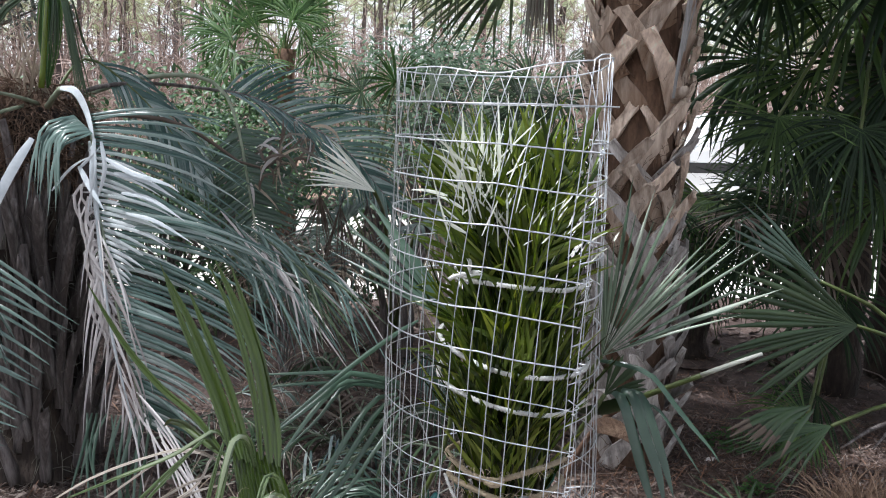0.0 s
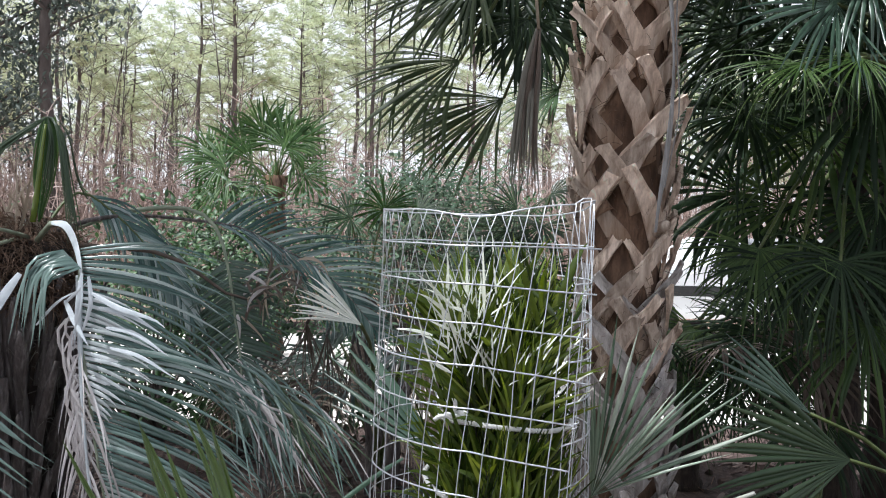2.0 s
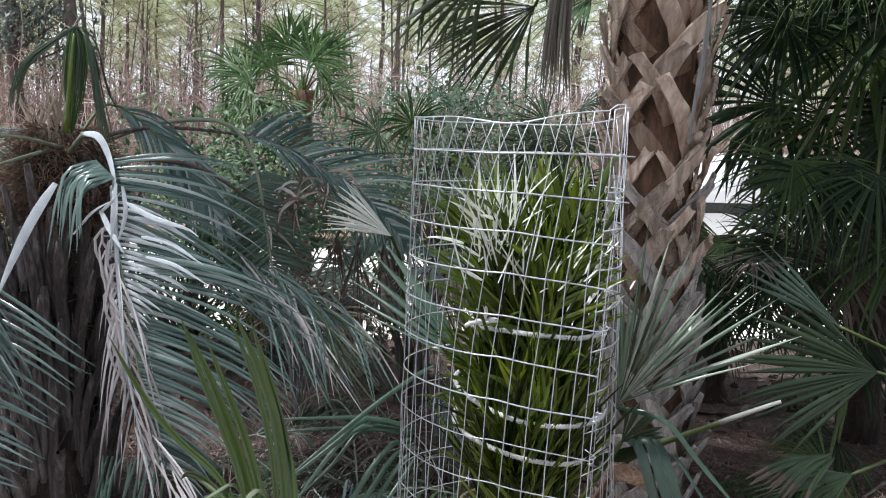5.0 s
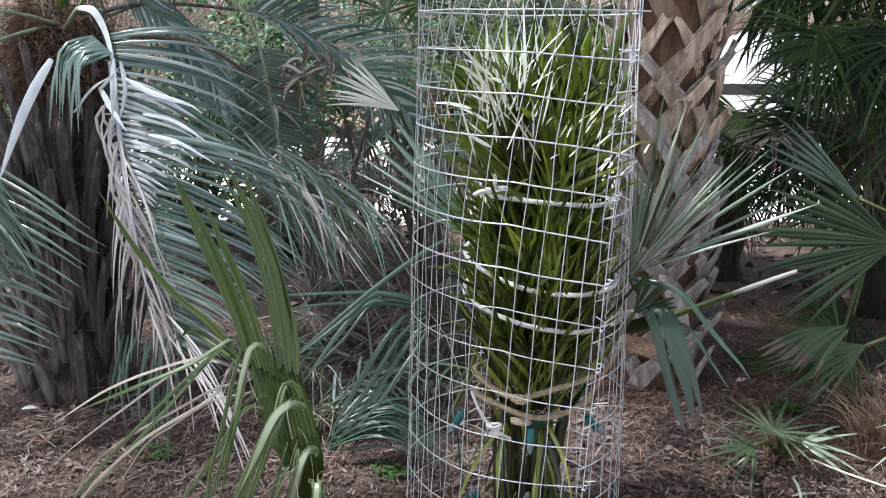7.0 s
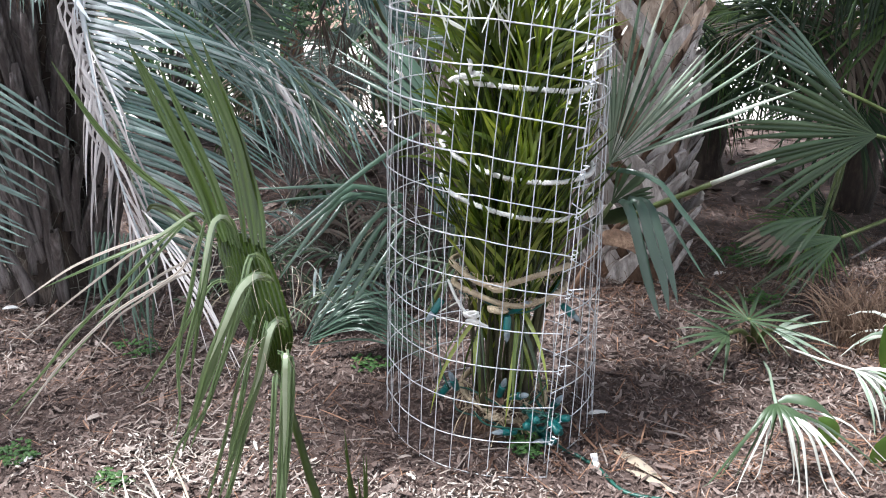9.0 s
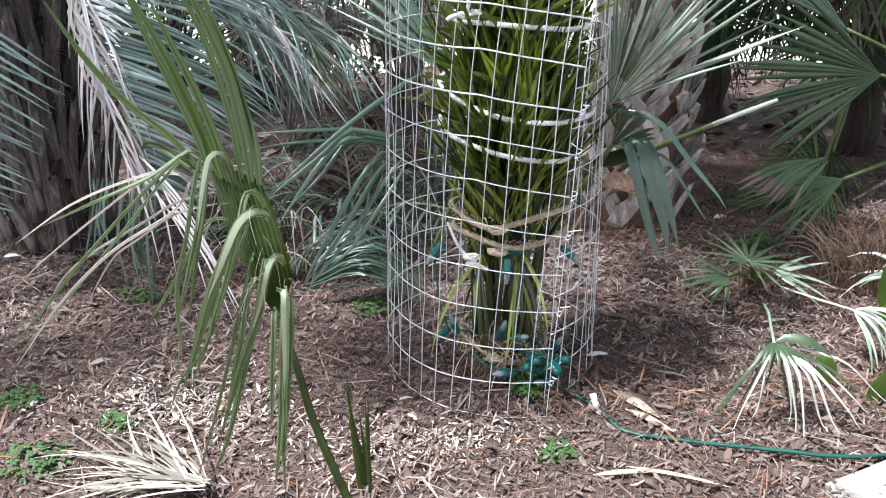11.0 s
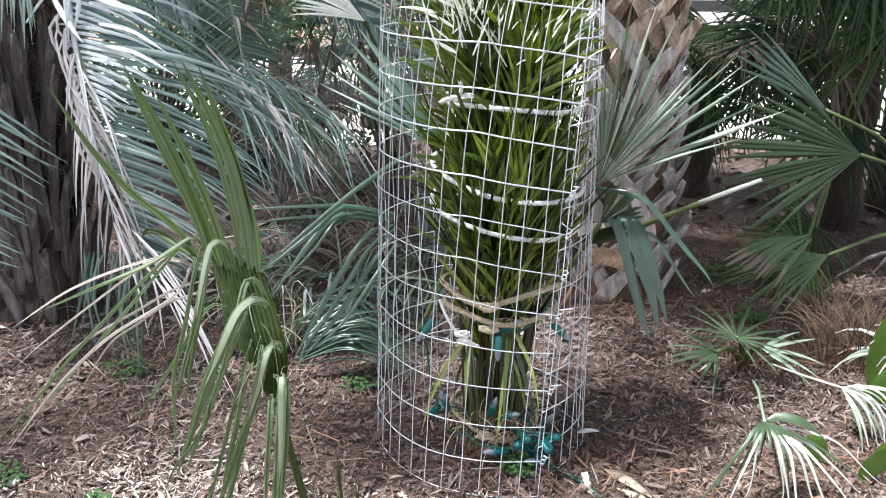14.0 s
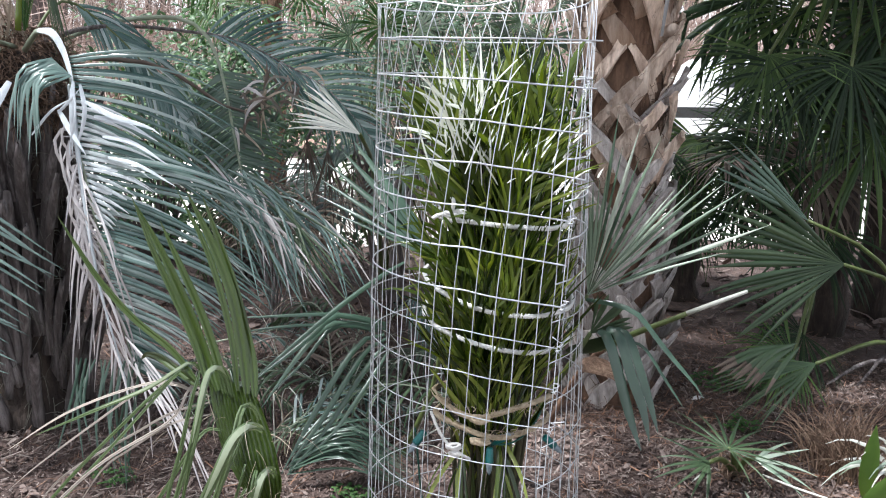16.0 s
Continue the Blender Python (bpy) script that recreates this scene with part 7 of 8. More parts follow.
def weed(label, c, radius, count, h=0.03):
    g = Geo()
    for i in range(count):
        a, d = rs.uniform(0, 6.28), radius * math.sqrt(rs.random())
        p = Vector(c) + Vector((d * math.cos(a), d * math.sin(a) * 0.8, 0.005))
        stem = leaf_line(p, (rs.uniform(-0.5, 0.5), rs.uniform(-0.5, 0.5), 1), h * rs.uniform(0.4, 1.3), 0.3, 3, None, 0.2, rs)
        for k in range(4):
            q = rs.uniform(0, 6.28)
            g.ribbon(leaf_line(stem[-1], (math.cos(q), math.sin(q), rs.uniform(0.1, 0.6)), rs.uniform(0.008, 0.018), 0.6, 3, None, 0.1, rs), [0.001, 0.0045, 0.0042, 0.0006], Vector((0, -0.2, 1)), 0.3)
        g.tube(stem, 0.0007, 3, False)
    tagged(part("weed", g, M_WEED), label, "weed", "weeds in the mulch")


weed("bright green weed clump at the foot of the cage", (0.266, 2.025, 0.000), 0.045, 60, 0.035)
weed("low green weeds on the mulch", (0.321, 1.759, 0.000), 0.05, 40, 0.015)
weed("low green weeds on the mulch", (-0.794, 1.845, 0.000), 0.05, 45, 0.02)
weed("low green weeds on the mulch", (-1.105, 1.942, 0.000), 0.06, 50, 0.025)
weed("low green weeds on the mulch", (-0.943, 1.683, 0.000), 0.09, 90, 0.02)
weed("green ground weeds in the shade near the trunk", (1.324, 3.523, 0.000), 0.16, 150, 0.03)
weed("green ground weeds in the shade near the trunk", (1.528, 3.479, 0.000), 0.10, 60, 0.03)
weed("low green weeds on the mulch", (-0.210, 2.496, 0.000), 0.07, 45, 0.02)
weed("low green weeds on the mulch", (-1.006, 2.562, 0.000), 0.08, 40, 0.02)
weed("low green weeds on the mulch", (1.243, 3.052, -0.000), 0.07, 45, 0.035)


def litter(label, c, ln, wd, turn, mat=M_LITTER_LEAF, curl=0.012):
    g = Geo()
    c = Vector(c)
    d = Vector((math.cos(turn), math.sin(turn), 0))
    pts = [c + d * (ln * (s - 0.5)) + Vector((0, 0, 0.014 + 0.5 * curl * math.sin(s * 3.1))) for s in (0, 0.2, 0.4, 0.6, 0.8, 1.0)]
    g.ribbon(pts, [0.6 * wd * k for k in (0.15, 0.8, 1, 0.85, 0.6, 0.1)], Vector((0.1, -0.2, 1)), 0.25)
    tagged(part("dry_leaf", g, mat), label, "dry leaf", "fallen leaves")


litter("pale folded leaf scrap lying on the mulch", (0.489, 2.216, 0.000), 0.07, 0.015, 0.15, M_TAG)
litter("bleached leaf curled on the mulch", (-0.961, 2.140, 0.000), 0.06, 0.016, 0.6)
litter("bleached leaf on the mulch", (0.684, 2.206, 0.000), 0.07, 0.008, 1.3)
litter("long bleached leaf on the mulch", (0.680, 2.114, 0.000), 0.11, 0.009, -0.35)
litter("white scrap of leaf on the mulch", (1.156, 3.334, 0.000), 0.06, 0.022, 0.4, M_TAG)
litter("dead tan leaf sheath on the mulch", (0.555, 1.966, 0.000), 0.16, 0.03, -0.9, M_FAN_DRY)
litter("dead tan leaf sheath on the mulch", (0.577, 1.890, 0.000), 0.15, 0.02, -0.75, M_FAN_DRY)
litter("dead tan palm strip on the mulch", (0.480, 1.676, 0.000), 0.16, 0.012, 0.1, M_FAN_DRY)
litter("dead tan palm strip on the mulch", (0.598, 1.667, 0.000), 0.24, 0.010, -0.3, M_FAN_DRY)
litter("bleached leaf on the mulch", (-0.805, 1.979, 0.000), 0.06, 0.018, 0.3)
litter("bleached leaf on the mulch", (-0.061, 1.973, 0.000), 0.04, 0.008, 0.3)
litter("bleached leaf on the mulch", (1.087, 2.439, 0.000), 0.10, 0.012, 0.2)
litter("white scrap of leaf on the mulch", (-1.057, 1.925, 0.000), 0.05, 0.018, 0.9, M_TAG)
litter("white scrap of leaf on the mulch", (-1.583, 2.867, 0.000), 0.06, 0.02, 0.2, M_TAG)
litter("bleached leaf on the mulch", (0.812, 3.287, 0.000), 0.05, 0.016, 0.5)
litter("long pale stalk piece on the mulch", (0.973, 2.664, 0.000), 0.16, 0.006, 0.8, M_FAN_BLEACH)
litter("long pale stalk piece on the mulch", (1.702, 2.728, 0.000), 0.3, 0.008, -0.2, M_FAN_BLEACH)
litter("brown strip of bark on the mulch", (-0.148, 3.450, 0.000), 0.25, 0.008, 0.1, M_FAN_DRY)
litter("brown strip of bark on the mulch", (0.849, 3.481, 0.000), 0.3, 0.007, -0.1, M_FAN_DRY)
# pale stone at the edge
bm = bmesh.new()
bmesh.ops.create_cube(bm, size=1.0)
for v in bm.verts:
    v.co = Vector((v.co.x * 0.36, v.co.y * 0.22, v.co.z * 0.06))
bmesh.ops.bevel(bm, geom=bm.edges[:], offset=0.02, segments=2, affect='EDGES')
bmesh.ops.subdivide_edges(bm, edges=bm.edges[:], cuts=2, use_grid_fill=True)
for v in bm.verts:
    v.co += Vector((noise.noise(v.co * 9), noise.noise(v.co * 9 + Vector((5, 0, 0))), 0.4 * noise.noise(v.co * 11))) * 0.022
me = bpy.data.meshes.new("edging_stone")
bm.to_mesh(me)
bm.free()
me.materials.append(M_CONCRETE)
stone = tagged(new("edging_stone", me), "pale sunlit edging stone at the border of the mulch", "stone")
stone.matrix_basis = pose(1.14, 1.63, 0.0, 1, -2, 24)


# ---- distance: shrubs, far palm, car, wood ----
rd = random.Random(90)
far = thing("windmill_palm", "green fan palm standing free in front of the pine wood", "palm tree")
fb = Vector((-1.72, 9.0, 0))
g = Geo()
g.tube([fb + Vector((0, 0, z * 0.2 - 0.03)) for z in range(11)], [0.11 + 0.02 * math.sin(z * 2.0) for z in range(11)], 10)
part("trunk", g, M_FIBRE, far, "brown hairy trunk")
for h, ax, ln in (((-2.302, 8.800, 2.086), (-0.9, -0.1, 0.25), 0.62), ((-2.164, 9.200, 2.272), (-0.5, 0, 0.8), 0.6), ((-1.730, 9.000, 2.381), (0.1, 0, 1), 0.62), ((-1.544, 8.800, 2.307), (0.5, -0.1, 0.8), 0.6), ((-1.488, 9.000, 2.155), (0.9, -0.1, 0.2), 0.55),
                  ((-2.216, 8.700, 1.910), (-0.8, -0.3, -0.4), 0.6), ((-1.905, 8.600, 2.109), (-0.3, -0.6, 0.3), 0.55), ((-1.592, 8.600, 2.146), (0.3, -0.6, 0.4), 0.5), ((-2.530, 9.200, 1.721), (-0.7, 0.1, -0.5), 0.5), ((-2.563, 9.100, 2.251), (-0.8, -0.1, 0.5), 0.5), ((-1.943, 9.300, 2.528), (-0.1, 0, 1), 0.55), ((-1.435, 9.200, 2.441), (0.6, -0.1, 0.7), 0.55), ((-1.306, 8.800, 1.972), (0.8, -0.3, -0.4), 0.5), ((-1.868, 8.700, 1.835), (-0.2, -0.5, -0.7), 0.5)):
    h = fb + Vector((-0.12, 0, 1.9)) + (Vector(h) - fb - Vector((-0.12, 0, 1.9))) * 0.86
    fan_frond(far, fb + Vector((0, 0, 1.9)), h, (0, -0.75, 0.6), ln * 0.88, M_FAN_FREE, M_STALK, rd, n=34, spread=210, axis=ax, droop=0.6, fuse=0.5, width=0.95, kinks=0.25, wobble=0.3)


def leafy(name, label, category, centre, size, count, leaf, mat, seed, twigs=True, group=""):
    """A bush: twigs and many loose leaves in uneven clumps."""
    r = random.Random(seed)
    t = thing(name, label, category, group)
    g, tw = Geo(), Geo()
    c = Vector(centre)
    knots = [c + Vector((r.gauss(0, size[0] * 0.4), r.gauss(0, size[1] * 0.4), size[2] * r.uniform(0.2, 1.0))) for _ in range(max(6, count // 40))]
    for kn in knots:
        if twigs:
            tw.tube(curve([Vector((c.x + r.uniform(-0.1, 0.1), c.y, -0.02)), Vector(((c.x + kn.x) / 2, (c.y + kn.y) / 2, kn.z * 0.6)), kn], 6), [0.014, 0.012, 0.01, 0.008, 0.005, 0.003], 4)
        for i in range(40):
            p = kn + Vector((r.gauss(0, 1), r.gauss(0, 1), r.gauss(0, 0.8))) * (size[0] * 0.16)
            p.z = max(0.05, p.z)
            g.ribbon(leaf_line(p, (r.uniform(-1, 1), r.uniform(-1, 1), r.uniform(-0.5, 0.8)), leaf * r.uniform(0.7, 1.3), 0.6, 3, None, 0.2, r), [leaf * 0.03, leaf * 0.20, leaf * 0.17, leaf * 0.01], Vector((r.uniform(-0.5, 0.5), -0.5, 1)), 0.3)
    part("leaves", g, mat, t)
    if twigs:
        tagged(part("branch_frame", tw, M_BARK, t), kind="stuff")
    return t


leafy("shrub", "dark glossy evergreen shrub behind the feather palm", "shrub", (-1.85, 5.6, 0), (0.9, 0.7, 1.35), 2200, 0.06, M_SHRUB, 1)
leafy("shrub", "mid-green shrub behind the feather palm", "shrub", (-1.15, 5.2, 0), (0.7, 0.5, 1.15), 1200, 0.07, M_SHRUB, 2)
leafy("shrub", "fine grey-green conifer-like shrub by the drive", "shrub", (-0.15, 8.2, 0), (1.1, 0.8, 2.0), 4200, 0.085, M_SOFT, 3)
leafy("shrub", "dark evergreen shrub at the edge of the drive", "shrub", (-4.2, 7.4, 0), (1.4, 0.8, 1.4), 1800, 0.08, M_SHRUB, 4)
leafy("shrub", "dark evergreen shrub beyond the drive", "shrub", (-2.6, 12.2, 0), (1.7, 0.8, 1.7), 1800, 0.11, M_SHRUB, 5)
leafy("shrub", "evergreen shrub beyond the drive", "shrub", (0.9, 12.6, 0), (1.7, 0.8, 1.9), 1800, 0.11, M_SHRUB, 6)
leafy("shrub", "dark shrub in the shade beside the thicket", "shrub", (4.6, 7.2, 0), (1.2, 0.8, 1.8), 1500, 0.09, M_SHRUB, 7)
leafy("shrub", "dark evergreen shrub at the foot of the far palm", "shrub", (-2.3, 8.6, 0), (1.3, 0.7, 1.75), 2200, 0.10, M_SHRUB, 8)
# dead brown bush with drooping dry fronds between the palms
big_fan_palm("low green fan palm at the edge of the drive", (-0.55, 6.8, 0), 0.9,
             [(0.8, (-0.661, 6.600, 1.524), (-0.7, -0.3, 0.1), 0.4), (0.8, (-0.412, 6.800, 1.603), (-0.1, -0.3, 0.5), 0.4), (0.8, (-0.133, 6.600, 1.587), (0.6, -0.3, 0.1), 0.4)], 43, [M_FAN, M_FAN_BRIGHT, M_FAN])
bush = thing("dead_palm_clump", "clump of drooping dead brown and green fronds between the palms", "palm plant")
for i in range(8):
    a = rd.uniform(0.2, 2.9)
    c = Vector((-0.75, 4.0, 0.05))
    e = Vector((math.cos(a), math.sin(a) * 0.7, 0))
    ln = rd.uniform(0.45, 0.8)
    feather(bush, [c, c + e * ln * 0.35 + Vector((0, 0, 0.6)), c + e * ln * 0.8 + Vector((0, 0, 0.55)), c + e * ln * 1.2 + Vector((0, 0, 0.2))], (M_DEADLEAF, M_FAN_MID, M_DEADLEAF, M_FAN_DRY)[i % 4], M_OLDBASE, rd,
            n=30, length=0.3, start=0.3, lift=0.1, angle=55, droop=1.8, width=0.0045, radius=0.006, wild=0.9)

flower = thing("dead_flower_stalk", "dried curling brown flower bunch hanging behind the feather palm", "flower stalk")
for i in range(46):
    q = rd.random()
    p = Vector((-0.523, 3.300, 1.306)).lerp(Vector((-0.710, 3.300, 1.115)), q) + Vector((rd.uniform(-0.05, 0.05), rd.uniform(-0.1, 0.1), rd.uniform(-0.04, 0.04)))
    g = Geo()
    g.ribbon(leaf_line(p, (rd.uniform(-1, 1), rd.uniform(-0.6, 0.4), rd.uniform(-0.8, 0.8)), rd.uniform(0.06, 0.18), rd.uniform(0.5, 3.0), 8, None, 1.6, rd), [0.004, 0.006, 0.007, 0.007, 0.006, 0.005, 0.004, 0.003, 0.001], Vector((rd.uniform(-1, 1), -0.6, 0.5)), 0.5)
    part("bract", g, (M_DEADLEAF, M_FAN_DRY, M_DEADLEAF, M_FAN_ASH, M_PINDO_DRY)[i % 5], flower)
g = Geo()
g.tube(curve([(-1.35, 3.15, 1.36), (-1.0, 3.25, 1.33), (-0.710, 3.300, 1.159), (-0.523, 3.300, 1.295)], 10), [0.011 - 0.0008 * k for k in range(10)], 6)
part("stalk", g, M_DEADLEAF, flower)
# old fronds lying and leaning in the clutter behind the cage
for i in range(11):
    a = rd.uniform(0, 6.28)
    c = Vector((rd.uniform(-0.85, 0.0), rd.uniform(2.85, 3.9), rd.uniform(0.04, 0.25)))
    e = Vector((math.cos(a), math.sin(a) * 0.6, 0)) * rd.uniform(0.3, 0.5)
    old = thing("old_frond", "old drooping feather frond lying in the leaf litter", "palm frond", "old fronds behind the cage")
    tagged(feather(old, [c - e, c + Vector((0, 0, rd.uniform(0.05, 0.2))), c + e * 0.7 + Vector((0, 0, 0.06)), c + e * 1.3 + Vector((0, 0, -0.03))], (M_PINDO, M_FAN_MID, M_FAN_MID, M_DEADLEAF)[i % 4], M_RACHIS, rd,
            n=24, length=rd.uniform(0.2, 0.3), start=0.15, lift=0.1, angle=50, droop=1.6, width=0.0055, radius=0.005, wild=0.4), kind="stuff")
for i in range(84):
    c = Vector((rd.uniform(-0.95, 0.05), rd.uniform(2.7, 3.7), 0.02))
    g = Geo()
    g.tube(leaf_line(c, (rd.uniform(-1, 1), rd.uniform(-0.5, 0.5), rd.uniform(0.2, 1.6)), rd.uniform(0.2, 0.5), rd.uniform(0.8, 2.6), 9, None, 0.8, rd), [0.003 - 0.00025 * k for k in range(10)], 4, False)
    tagged(part("dry_stalk", g, (M_FAN_DRY, M_FAN_BLEACH, M_FAN_BLEACH, M_FAN_ASH)[i % 4]), "thin dry stalk in the litter behind the cage", "dry stalk", "dry stalks in the litter")

# white car on the drive
car = thing("parked_car", "white car parked on the sandy drive behind the palms", "car")


def hull(name, outline, half, mat, parent, bevel=0.06):
    bm = bmesh.new()
    a = [bm.verts.new((x, -half, z)) for x, z in outline]
    b = [bm.verts.new((x, half, z)) for x, z in outline]
    bm.faces.new(a)
    bm.faces.new(b[::-1])
    for i in range(len(outline)):
        j = (i + 1) % len(outline)
        bm.faces.new((a[j], a[i], b[i], b[j]))
    bmesh.ops.recalc_face_normals(bm, faces=bm.faces[:])
    bmesh.ops.bevel(bm, geom=bm.edges[:], offset=bevel, segments=2, affect='EDGES')
    me = bpy.data.meshes.new(name)
    bm.to_mesh(me)
    bm.free()
    me.materials.append(mat)
    ob = new(name, me)
    ob.parent = parent
    return ob


body = hull("body", [(-2.2, 0.35), (-2.25, 0.75), (-1.9, 0.98), (-0.9, 1.02), (-0.3, 1.45), (1.4, 1.48), (2.0, 1.05), (2.25, 0.95), (2.25, 0.35)], 0.85, M_CARPAINT, car)
hull("window_band", [(-0.72, 1.04), (-0.2, 1.40), (1.3, 1.42), (1.75, 1.06)], 0.858, M_GLASS, body, 0.02)
hull("side_moulding", [(-2.2, 0.66), (-2.2, 0.80), (2.2, 0.80), (2.2, 0.66)], 0.862, M_RUBBER, body, 0.01)
for x in (-1.4, 1.4):
    for y in (-0.78, 0.78):
        g = Geo()
        g.tube([Vector((x, y - 0.1, 0.33)), Vector((x, y - 0.08, 0.33)), Vector((x, y + 0.08, 0.33)), Vector((x, y + 0.1, 0.33))], [0.28, 0.33, 0.33, 0.28], 18)
        wh = part("wheel", g, M_RUBBER, car)
        g = Geo()
        g.tube([Vector((x, y - 0.105, 0.33)), Vector((x, y + 0.105, 0.33))], 0.19, 14)
        part("rim", g, M_CARPAINT, wh)
car.matrix_basis = pose(4.2, 12.3, 0.0, 0, 0, 8)


# ---- pine wood ----
def pine(seed, height, crown_from):
    r = random.Random(seed)
    t = thing("pine_tree", "tall slender pine with a high yellow-green crown", "pine tree", "pine wood")
    g = Geo()
    n = 12
    sway = [Vector((0.25 * noise.noise(Vector((seed * 3.1, i * 0.4, 0))), 0.25 * noise.noise(Vector((seed * 1.7, i * 0.4, 4))), height * i / n)) for i in range(n + 1)]
    sway[0].z = -0.1
    g.tube(sway, [0.145 * (1 - 0.85 * i / n) + 0.015 for i in range(n + 1)], 8)
    part("trunk", g, M_BARK, t)
    lim, nd = Geo(), Geo()
    for i in range(44):
        s = crown_from + (1 - crown_from) * (i + r.random()) / 44
        k = min(n - 1, int(s * n))
        p = sway[k].lerp(sway[k + 1], s * n - k)
        a = r.uniform(0, 6.28)
        up = (s - crown_from) / (1 - crown_from)
        reach = (0.6 + 2.9 * math.sin(math.pi * (0.12 + 0.80 * up)) ** 0.8) * r.uniform(0.45, 1.1)
        line = leaf_line(p, (math.cos(a), math.sin(a), r.uniform(0.05, 0.5)), reach, -0.3, 5, None, 0.3, r)
        lim.tube(line, [0.024, 0.020, 0.016, 0.012, 0.008, 0.004], 4)
        for q in range(r.randint(5, 10)):
            m = r.choice((3, 4, 4, 5, 5))
            c = line[m] + Vector((r.gauss(0, 0.34), r.gauss(0, 0.34), r.gauss(0.10, 0.09)))
            for b in range(19):
                w = Vector((r.gauss(0, 1), r.gauss(0, 1), r.gauss(0.2, 0.45))).normalized()
                root_ = c + w * r.uniform(0.02, 0.14)
                tip = root_ + w * r.uniform(0.16, 0.30)
                sd = w.cross(Vector((r.uniform(-1, 1), r.uniform(-1, 1), r.uniform(-1, 1)))).normalized() * 0.034
                i0 = len(nd.v)
                nd.v += [root_ - sd, root_ + sd, tip]
                nd.f.append((i0, i0 + 1, i0 + 2))
    for i in range(9):
        s = r.uniform(0.12, crown_from)
        a = r.uniform(0, 6.28)
        lim.tube(leaf_line(Vector((0, 0, height * s)), (math.cos(a), math.sin(a), -0.1), r.uniform(0.3, 1.1), 0.3, 3, None, 0.3, r), [0.018, 0.012, 0.008, 0.003], 3)
    tagged(part("limb_set", lim, M_BARK, t), kind="stuff")
    part("crown", nd, M_PINE, t, smooth=False)
    return t


PINES = [pine(1, 15.0, 0.48), pine(2, 17.0, 0.50), pine(3, 14.0, 0.42), pine(4, 16.0, 0.55), pine(5, 12.5, 0.38), pine(6, 17.5, 0.52)]
for i, t in enumerate(PINES):
    t.matrix_basis = pose(-19 + i * 5.1, 44 + (i * 37 % 11), 0, 0, 0, i * 50)
for i in range(104):
    y = rd.uniform(43, 92)
    x = rd.uniform(-0.6, 0.6) * y + rd.uniform(-2, 2)
    sc = rd.uniform(0.8, 1.12)
    copy_thing(PINES[i % 6], pose(x, y, 0, rd.uniform(-2, 2), rd.uniform(-2, 2), rd.uniform(0, 360)) @ Matrix.Scale(sc, 4))


def oak(seed, height, mat, spread_r, leaf, low=0.3):
    r = random.Random(seed)
    t = thing("broadleaf_tree", "dark evergreen broadleaf tree at the edge of the wood", "tree", "trees at the wood edge")
    g, lv = Geo(), Geo()
    g.tube([Vector((0.1 * math.sin(i), 0, height * i / 9 - 0.1)) for i in range(10)], [0.16 * (1 - i / 10) + 0.02 for i in range(10)], 8)
    for i in range(30):
        z = height * r.uniform(low, 0.98)
        a = r.uniform(0, 6.28)
        line = leaf_line(Vector((0, 0, z)), (math.cos(a), math.sin(a), r.uniform(0.2, 0.9)), spread_r * r.uniform(0.5, 1.0), 0.2, 5, None, 0.5, r)
        g.tube(line, [0.05, 0.04, 0.03, 0.02, 0.012, 0.005], 4)
        for m in range(2, 6):
            for q in range(36):
                c = line[m] + Vector((r.gauss(0, 0.3), r.gauss(0, 0.3), r.gauss(0, 0.25)))
                lv.ribbon(leaf_line(c, (r.uniform(-1, 1), r.uniform(-1, 1), r.uniform(-1, 0.5)), leaf * r.uniform(0.7, 1.3), 0.5, 2, None, 0.2, r), [leaf * 0.05, leaf * 0.22, leaf * 0.03], Vector((0.2, -0.5, 1)), 0.3)
    part("trunk", g, M_BARK, t)
    part("crown", lv, mat, t)
    return t


oak(1, 9.0, M_EDGE_TREE, 2.0, 0.16).matrix_basis = pose(-9.4, 17.5, 0)
oak(2, 10.5, M_EDGE_TREE, 2.2, 0.17).matrix_basis = pose(-12.0, 21.0, 0)
oak(3, 8.0, M_EDGE_TREE, 2.0, 0.16).matrix_basis = pose(9.5, 18.0, 0)

oak(4, 10.0, M_EDGE_TREE, 1.7, 0.16, 0.42).matrix_basis = pose(-7.9, 17.0, 0)

# bare reddish brush under the pines
g = Geo()
for i in range(1900):
    y = rd.uniform(14.5, 32)
    x = rd.uniform(-0.66, 0.66) * y
    h = rd.uniform(1.2, 4.0)
    stem = leaf_line(Vector((x, y, 0)), (rd.uniform(-0.25, 0.25), rd.uniform(-0.2, 0.2), 1), h, -0.05, 5, None, 0.5, rd)
    g.tube(stem, [0.019, 0.017, 0.014, 0.011, 0.008, 0.004], 3, False)
    for k in range(9):
        m = rd.randrange(1, 5)
        p = stem[m].lerp(stem[m + 1], rd.random())
        g.tube(leaf_line(p, (rd.uniform(-1, 1), rd.uniform(-1, 1), rd.uniform(0.1, 1.0)), rd.uniform(0.3, 1.0), 0.1, 3, None, 0.8, rd), [0.012, 0.009, 0.007, 0.003], 3, False)
tagged(part("brush", g, M_TWIG), "bare reddish brush and saplings under the pines", "brush", kind="stuff")
g = Geo()
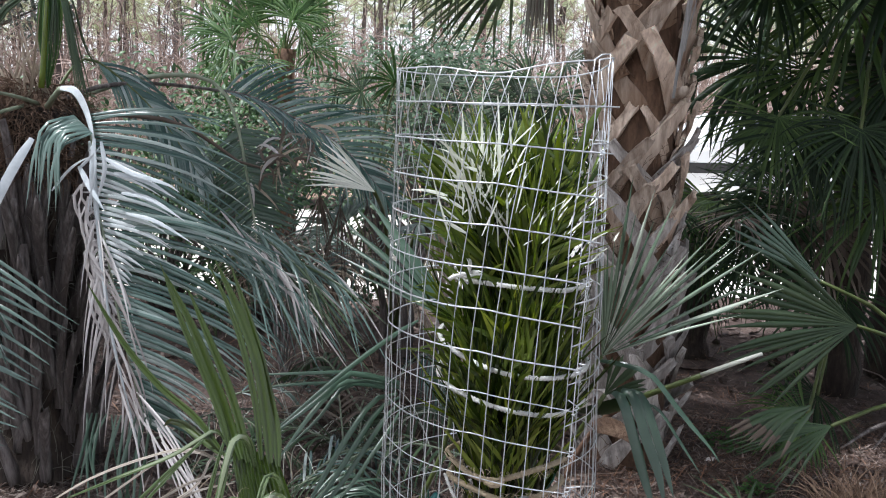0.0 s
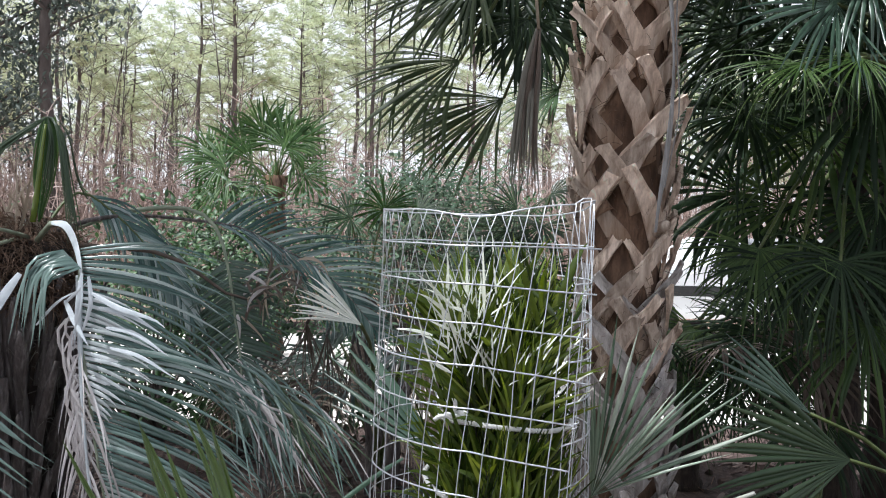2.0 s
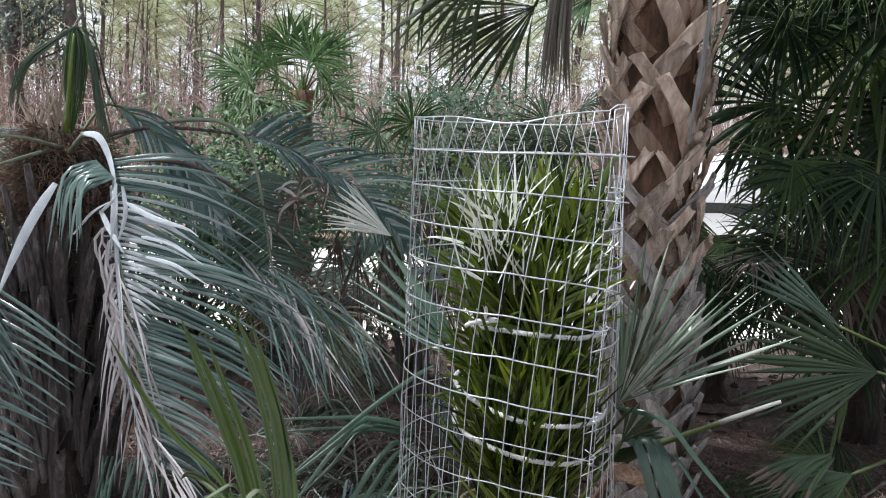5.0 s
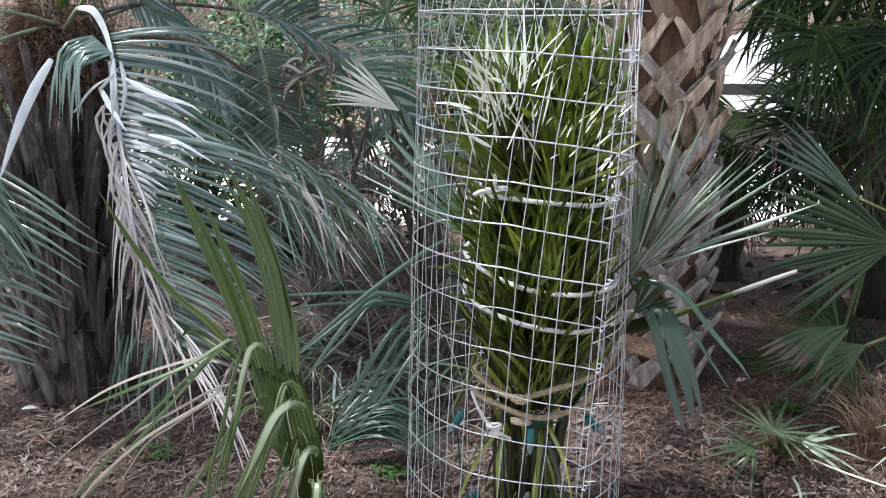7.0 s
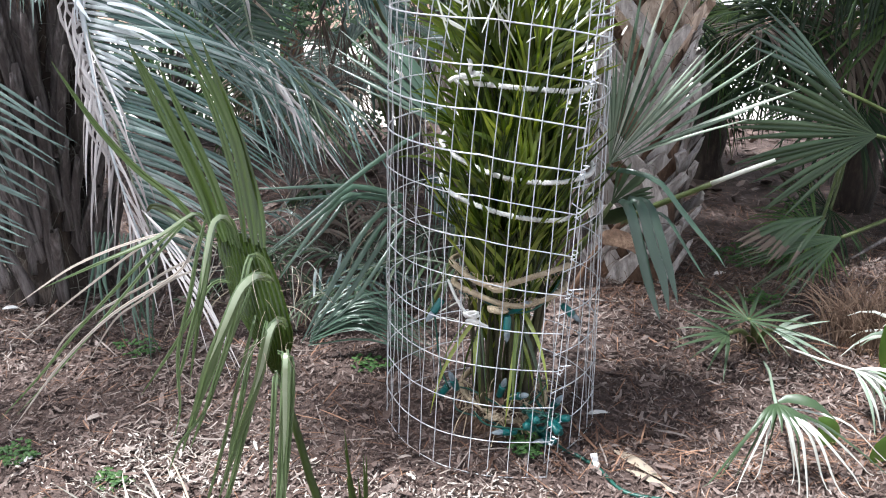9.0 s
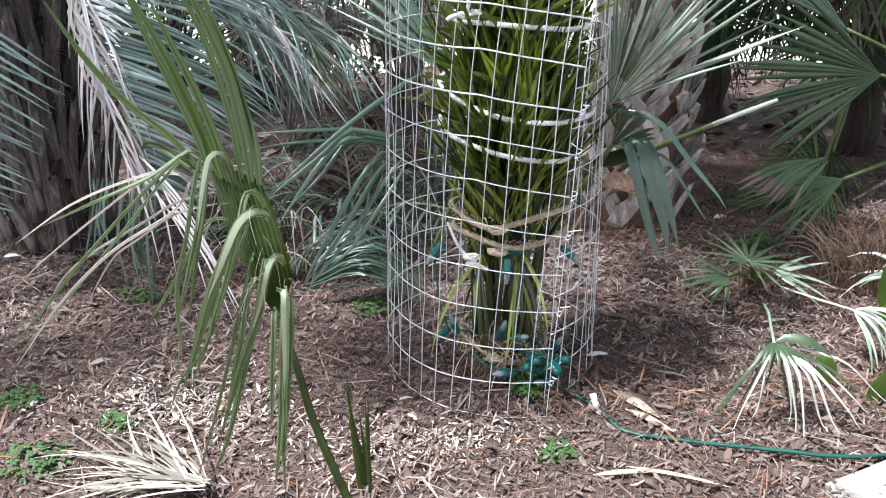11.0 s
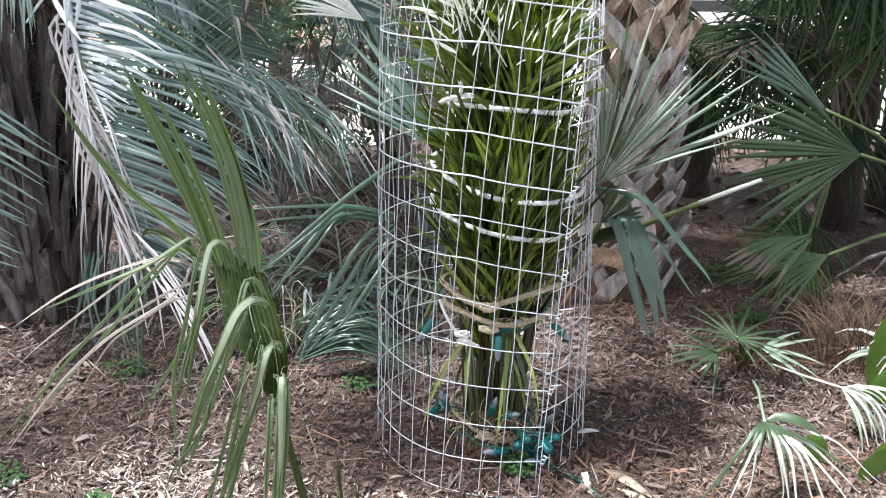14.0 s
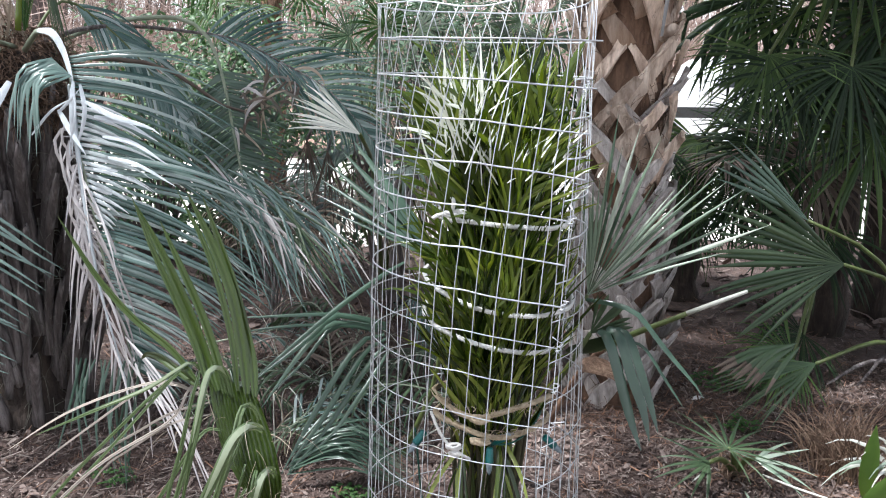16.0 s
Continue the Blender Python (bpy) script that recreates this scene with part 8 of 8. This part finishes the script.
for i in range(85):
    y = rd.uniform(24, 50)
    x = rd.uniform(-0.62, 0.62) * y
    h = rd.uniform(5, 11)
    stem = leaf_line(Vector((x, y, 0)), (rd.uniform(-0.1, 0.1), rd.uniform(-0.1, 0.1), 1), h, -0.02, 6, None, 0.25, rd)
    g.tube(stem, [0.04, 0.036, 0.03, 0.024, 0.018, 0.011, 0.005], 4, False)
    for k in range(22):
        m = rd.randrange(2, 6)
        p = stem[m].lerp(stem[m + 1 if m < 6 else 6], rd.random())
        g.tube(leaf_line(p, (rd.uniform(-1, 1), rd.uniform(-1, 1), rd.uniform(0.3, 1.2)), rd.uniform(0.5, 1.8), 0.0, 3, None, 0.6, rd), [0.015, 0.011, 0.008, 0.003], 3, False)
tagged(part("saplings", g, M_BARK), "bare grey-pink deciduous saplings among the pines", "saplings", kind="stuff")


# the depth of the wood behind
g = Geo()
for i in range(1500):
    y = rd.uniform(95, 130)
    x = rd.uniform(-0.68, 0.68) * y
    h = rd.uniform(4, 9.5)
    stem = leaf_line(Vector((x, y, -0.1)), (rd.uniform(-0.2, 0.2), 0, 1), h, 0, 2, None, 0.2, rd)
    g.tube(stem, [0.16, 0.12, 0.02], 3, False)
tagged(part("distant_wood", g, M_TWIG), "bare brown stems deep in the wood", "distant wood", kind="stuff")

# ---- unseen tree added beside the view, its leaves shading the bed ----
ov = random.Random(55)
over = thing("overhanging_oak", "unseen broad tree added to shade the bed", "tree")
g = Geo()
ob_ = Vector((-3.7, 4.6, 0))
g.tube([ob_ + Vector((0.05 * k, -0.02 * k, 0.55 * k - 0.05)) for k in range(11)], [0.17 - 0.011 * k for k in range(11)], 10)
part("trunk", g, M_BARK, over)
lv, lm = Geo(), Geo()
for i in range(84):
    hub = Vector((ov.uniform(-4.4, 0.1), ov.uniform(3.35, 4.7), ov.uniform(4.9, 6.2)))
    if hub.y < 3.8 and hub.x > -1.7:
        continue
    if i < 60:
        st = ob_ + Vector((0.3, -0.1, 4.2 + 0.8 * ov.random()))
        lm.tube(curve([st, st.lerp(hub, 0.5) + Vector((0, 0, 0.2)), hub], 6), [0.04, 0.032, 0.026, 0.018, 0.012, 0.006], 5)
    for k in range(44):
        p = hub + Vector((ov.gauss(0, 0.16), ov.gauss(0, 0.16), ov.gauss(0, 0.12)))
        lv.ribbon(leaf_line(p, (ov.uniform(-1, 1), ov.uniform(-1, 1), ov.uniform(-0.4, 0.4)), ov.uniform(0.07, 0.12), 0.3, 3, None, 0.2, ov), [0.003, 0.022, 0.02, 0.002], Vector((ov.uniform(-0.6, 0.6), ov.uniform(-0.6, 0.6), 1)), 0.2)
for i in range(74):
    hub = Vector((ov.uniform(-4.2, -2.3), ov.uniform(2.3, 3.4), ov.uniform(4.9, 5.8))) if i < 16 else Vector((ov.uniform(-2.6, -0.6), ov.uniform(2.0, 3.3), ov.uniform(4.9, 5.8)))
    # gap kept so that sun reaches the top of the caged palm
    if i >= 16 and -2.1 < hub.x < -1.3 and hub.y < 2.55:
        continue
    for k in range(40):
        p = hub + Vector((ov.gauss(0, 0.16), ov.gauss(0, 0.16), ov.gauss(0, 0.12)))
        lv.ribbon(leaf_line(p, (ov.uniform(-1, 1), ov.uniform(-1, 1), ov.uniform(-0.4, 0.4)), ov.uniform(0.07, 0.12), 0.3, 3, None, 0.2, ov), [0.003, 0.022, 0.02, 0.002], Vector((ov.uniform(-0.6, 0.6), ov.uniform(-0.6, 0.6), 1)), 0.2)
for i in range(26):
    hub = Vector((ov.uniform(-2.5, -1.15), ov.uniform(2.5, 3.0), ov.uniform(4.9, 5.6)))
    for k in range(40):
        p = hub + Vector((ov.gauss(0, 0.15), ov.gauss(0, 0.13), ov.gauss(0, 0.12)))
        lv.ribbon(leaf_line(p, (ov.uniform(-1, 1), ov.uniform(-1, 1), ov.uniform(-0.4, 0.4)), ov.uniform(0.07, 0.12), 0.3, 3, None, 0.2, ov), [0.003, 0.022, 0.02, 0.002], Vector((ov.uniform(-0.6, 0.6), ov.uniform(-0.6, 0.6), 1)), 0.2)
for i in range(15):
    hub = Vector((ov.uniform(-4.0, -2.9), ov.uniform(1.15, 2.2), ov.uniform(5.0, 5.8)))
    for k in range(40):
        p = hub + Vector((ov.gauss(0, 0.15), ov.gauss(0, 0.13), ov.gauss(0, 0.12)))
        lv.ribbon(leaf_line(p, (ov.uniform(-1, 1), ov.uniform(-1, 1), ov.uniform(-0.4, 0.4)), ov.uniform(0.07, 0.12), 0.3, 3, None, 0.2, ov), [0.003, 0.022, 0.02, 0.002], Vector((ov.uniform(-0.6, 0.6), ov.uniform(-0.6, 0.6), 1)), 0.2)
# clusters set to shade the lower cage
for i in range(8):
    hub = Vector((ov.uniform(-2.35, -1.95), ov.uniform(1.32, 1.62), ov.uniform(5.1, 5.7)))
    for k in range(40):
        p = hub + Vector((ov.gauss(0, 0.13), ov.gauss(0, 0.12), ov.gauss(0, 0.10)))
        lv.ribbon(leaf_line(p, (ov.uniform(-1, 1), ov.uniform(-1, 1), ov.uniform(-0.4, 0.4)), ov.uniform(0.07, 0.12), 0.3, 3, None, 0.2, ov), [0.003, 0.022, 0.02, 0.002], Vector((ov.uniform(-0.6, 0.6), ov.uniform(-0.6, 0.6), 1)), 0.2)
# the boughs that carry the outer leaves
for bx, by in ((-3.4, 1.7), (-2.0, 1.45), (-2.2, 2.6), (-1.2, 2.7)):
    st = ob_ + Vector((0.3, -0.1, 4.0))
    lm.tube(curve([st, st.lerp(Vector((bx, by, 5.3)), 0.5) + Vector((0, 0, 0.35)), Vector((bx, by, 5.3))], 10), [0.06 - 0.005 * k for k in range(10)], 6)
part("limbs", lm, M_BARK, over)
tagged(part("leaves", lv, M_OAK, over), kind="stuff")
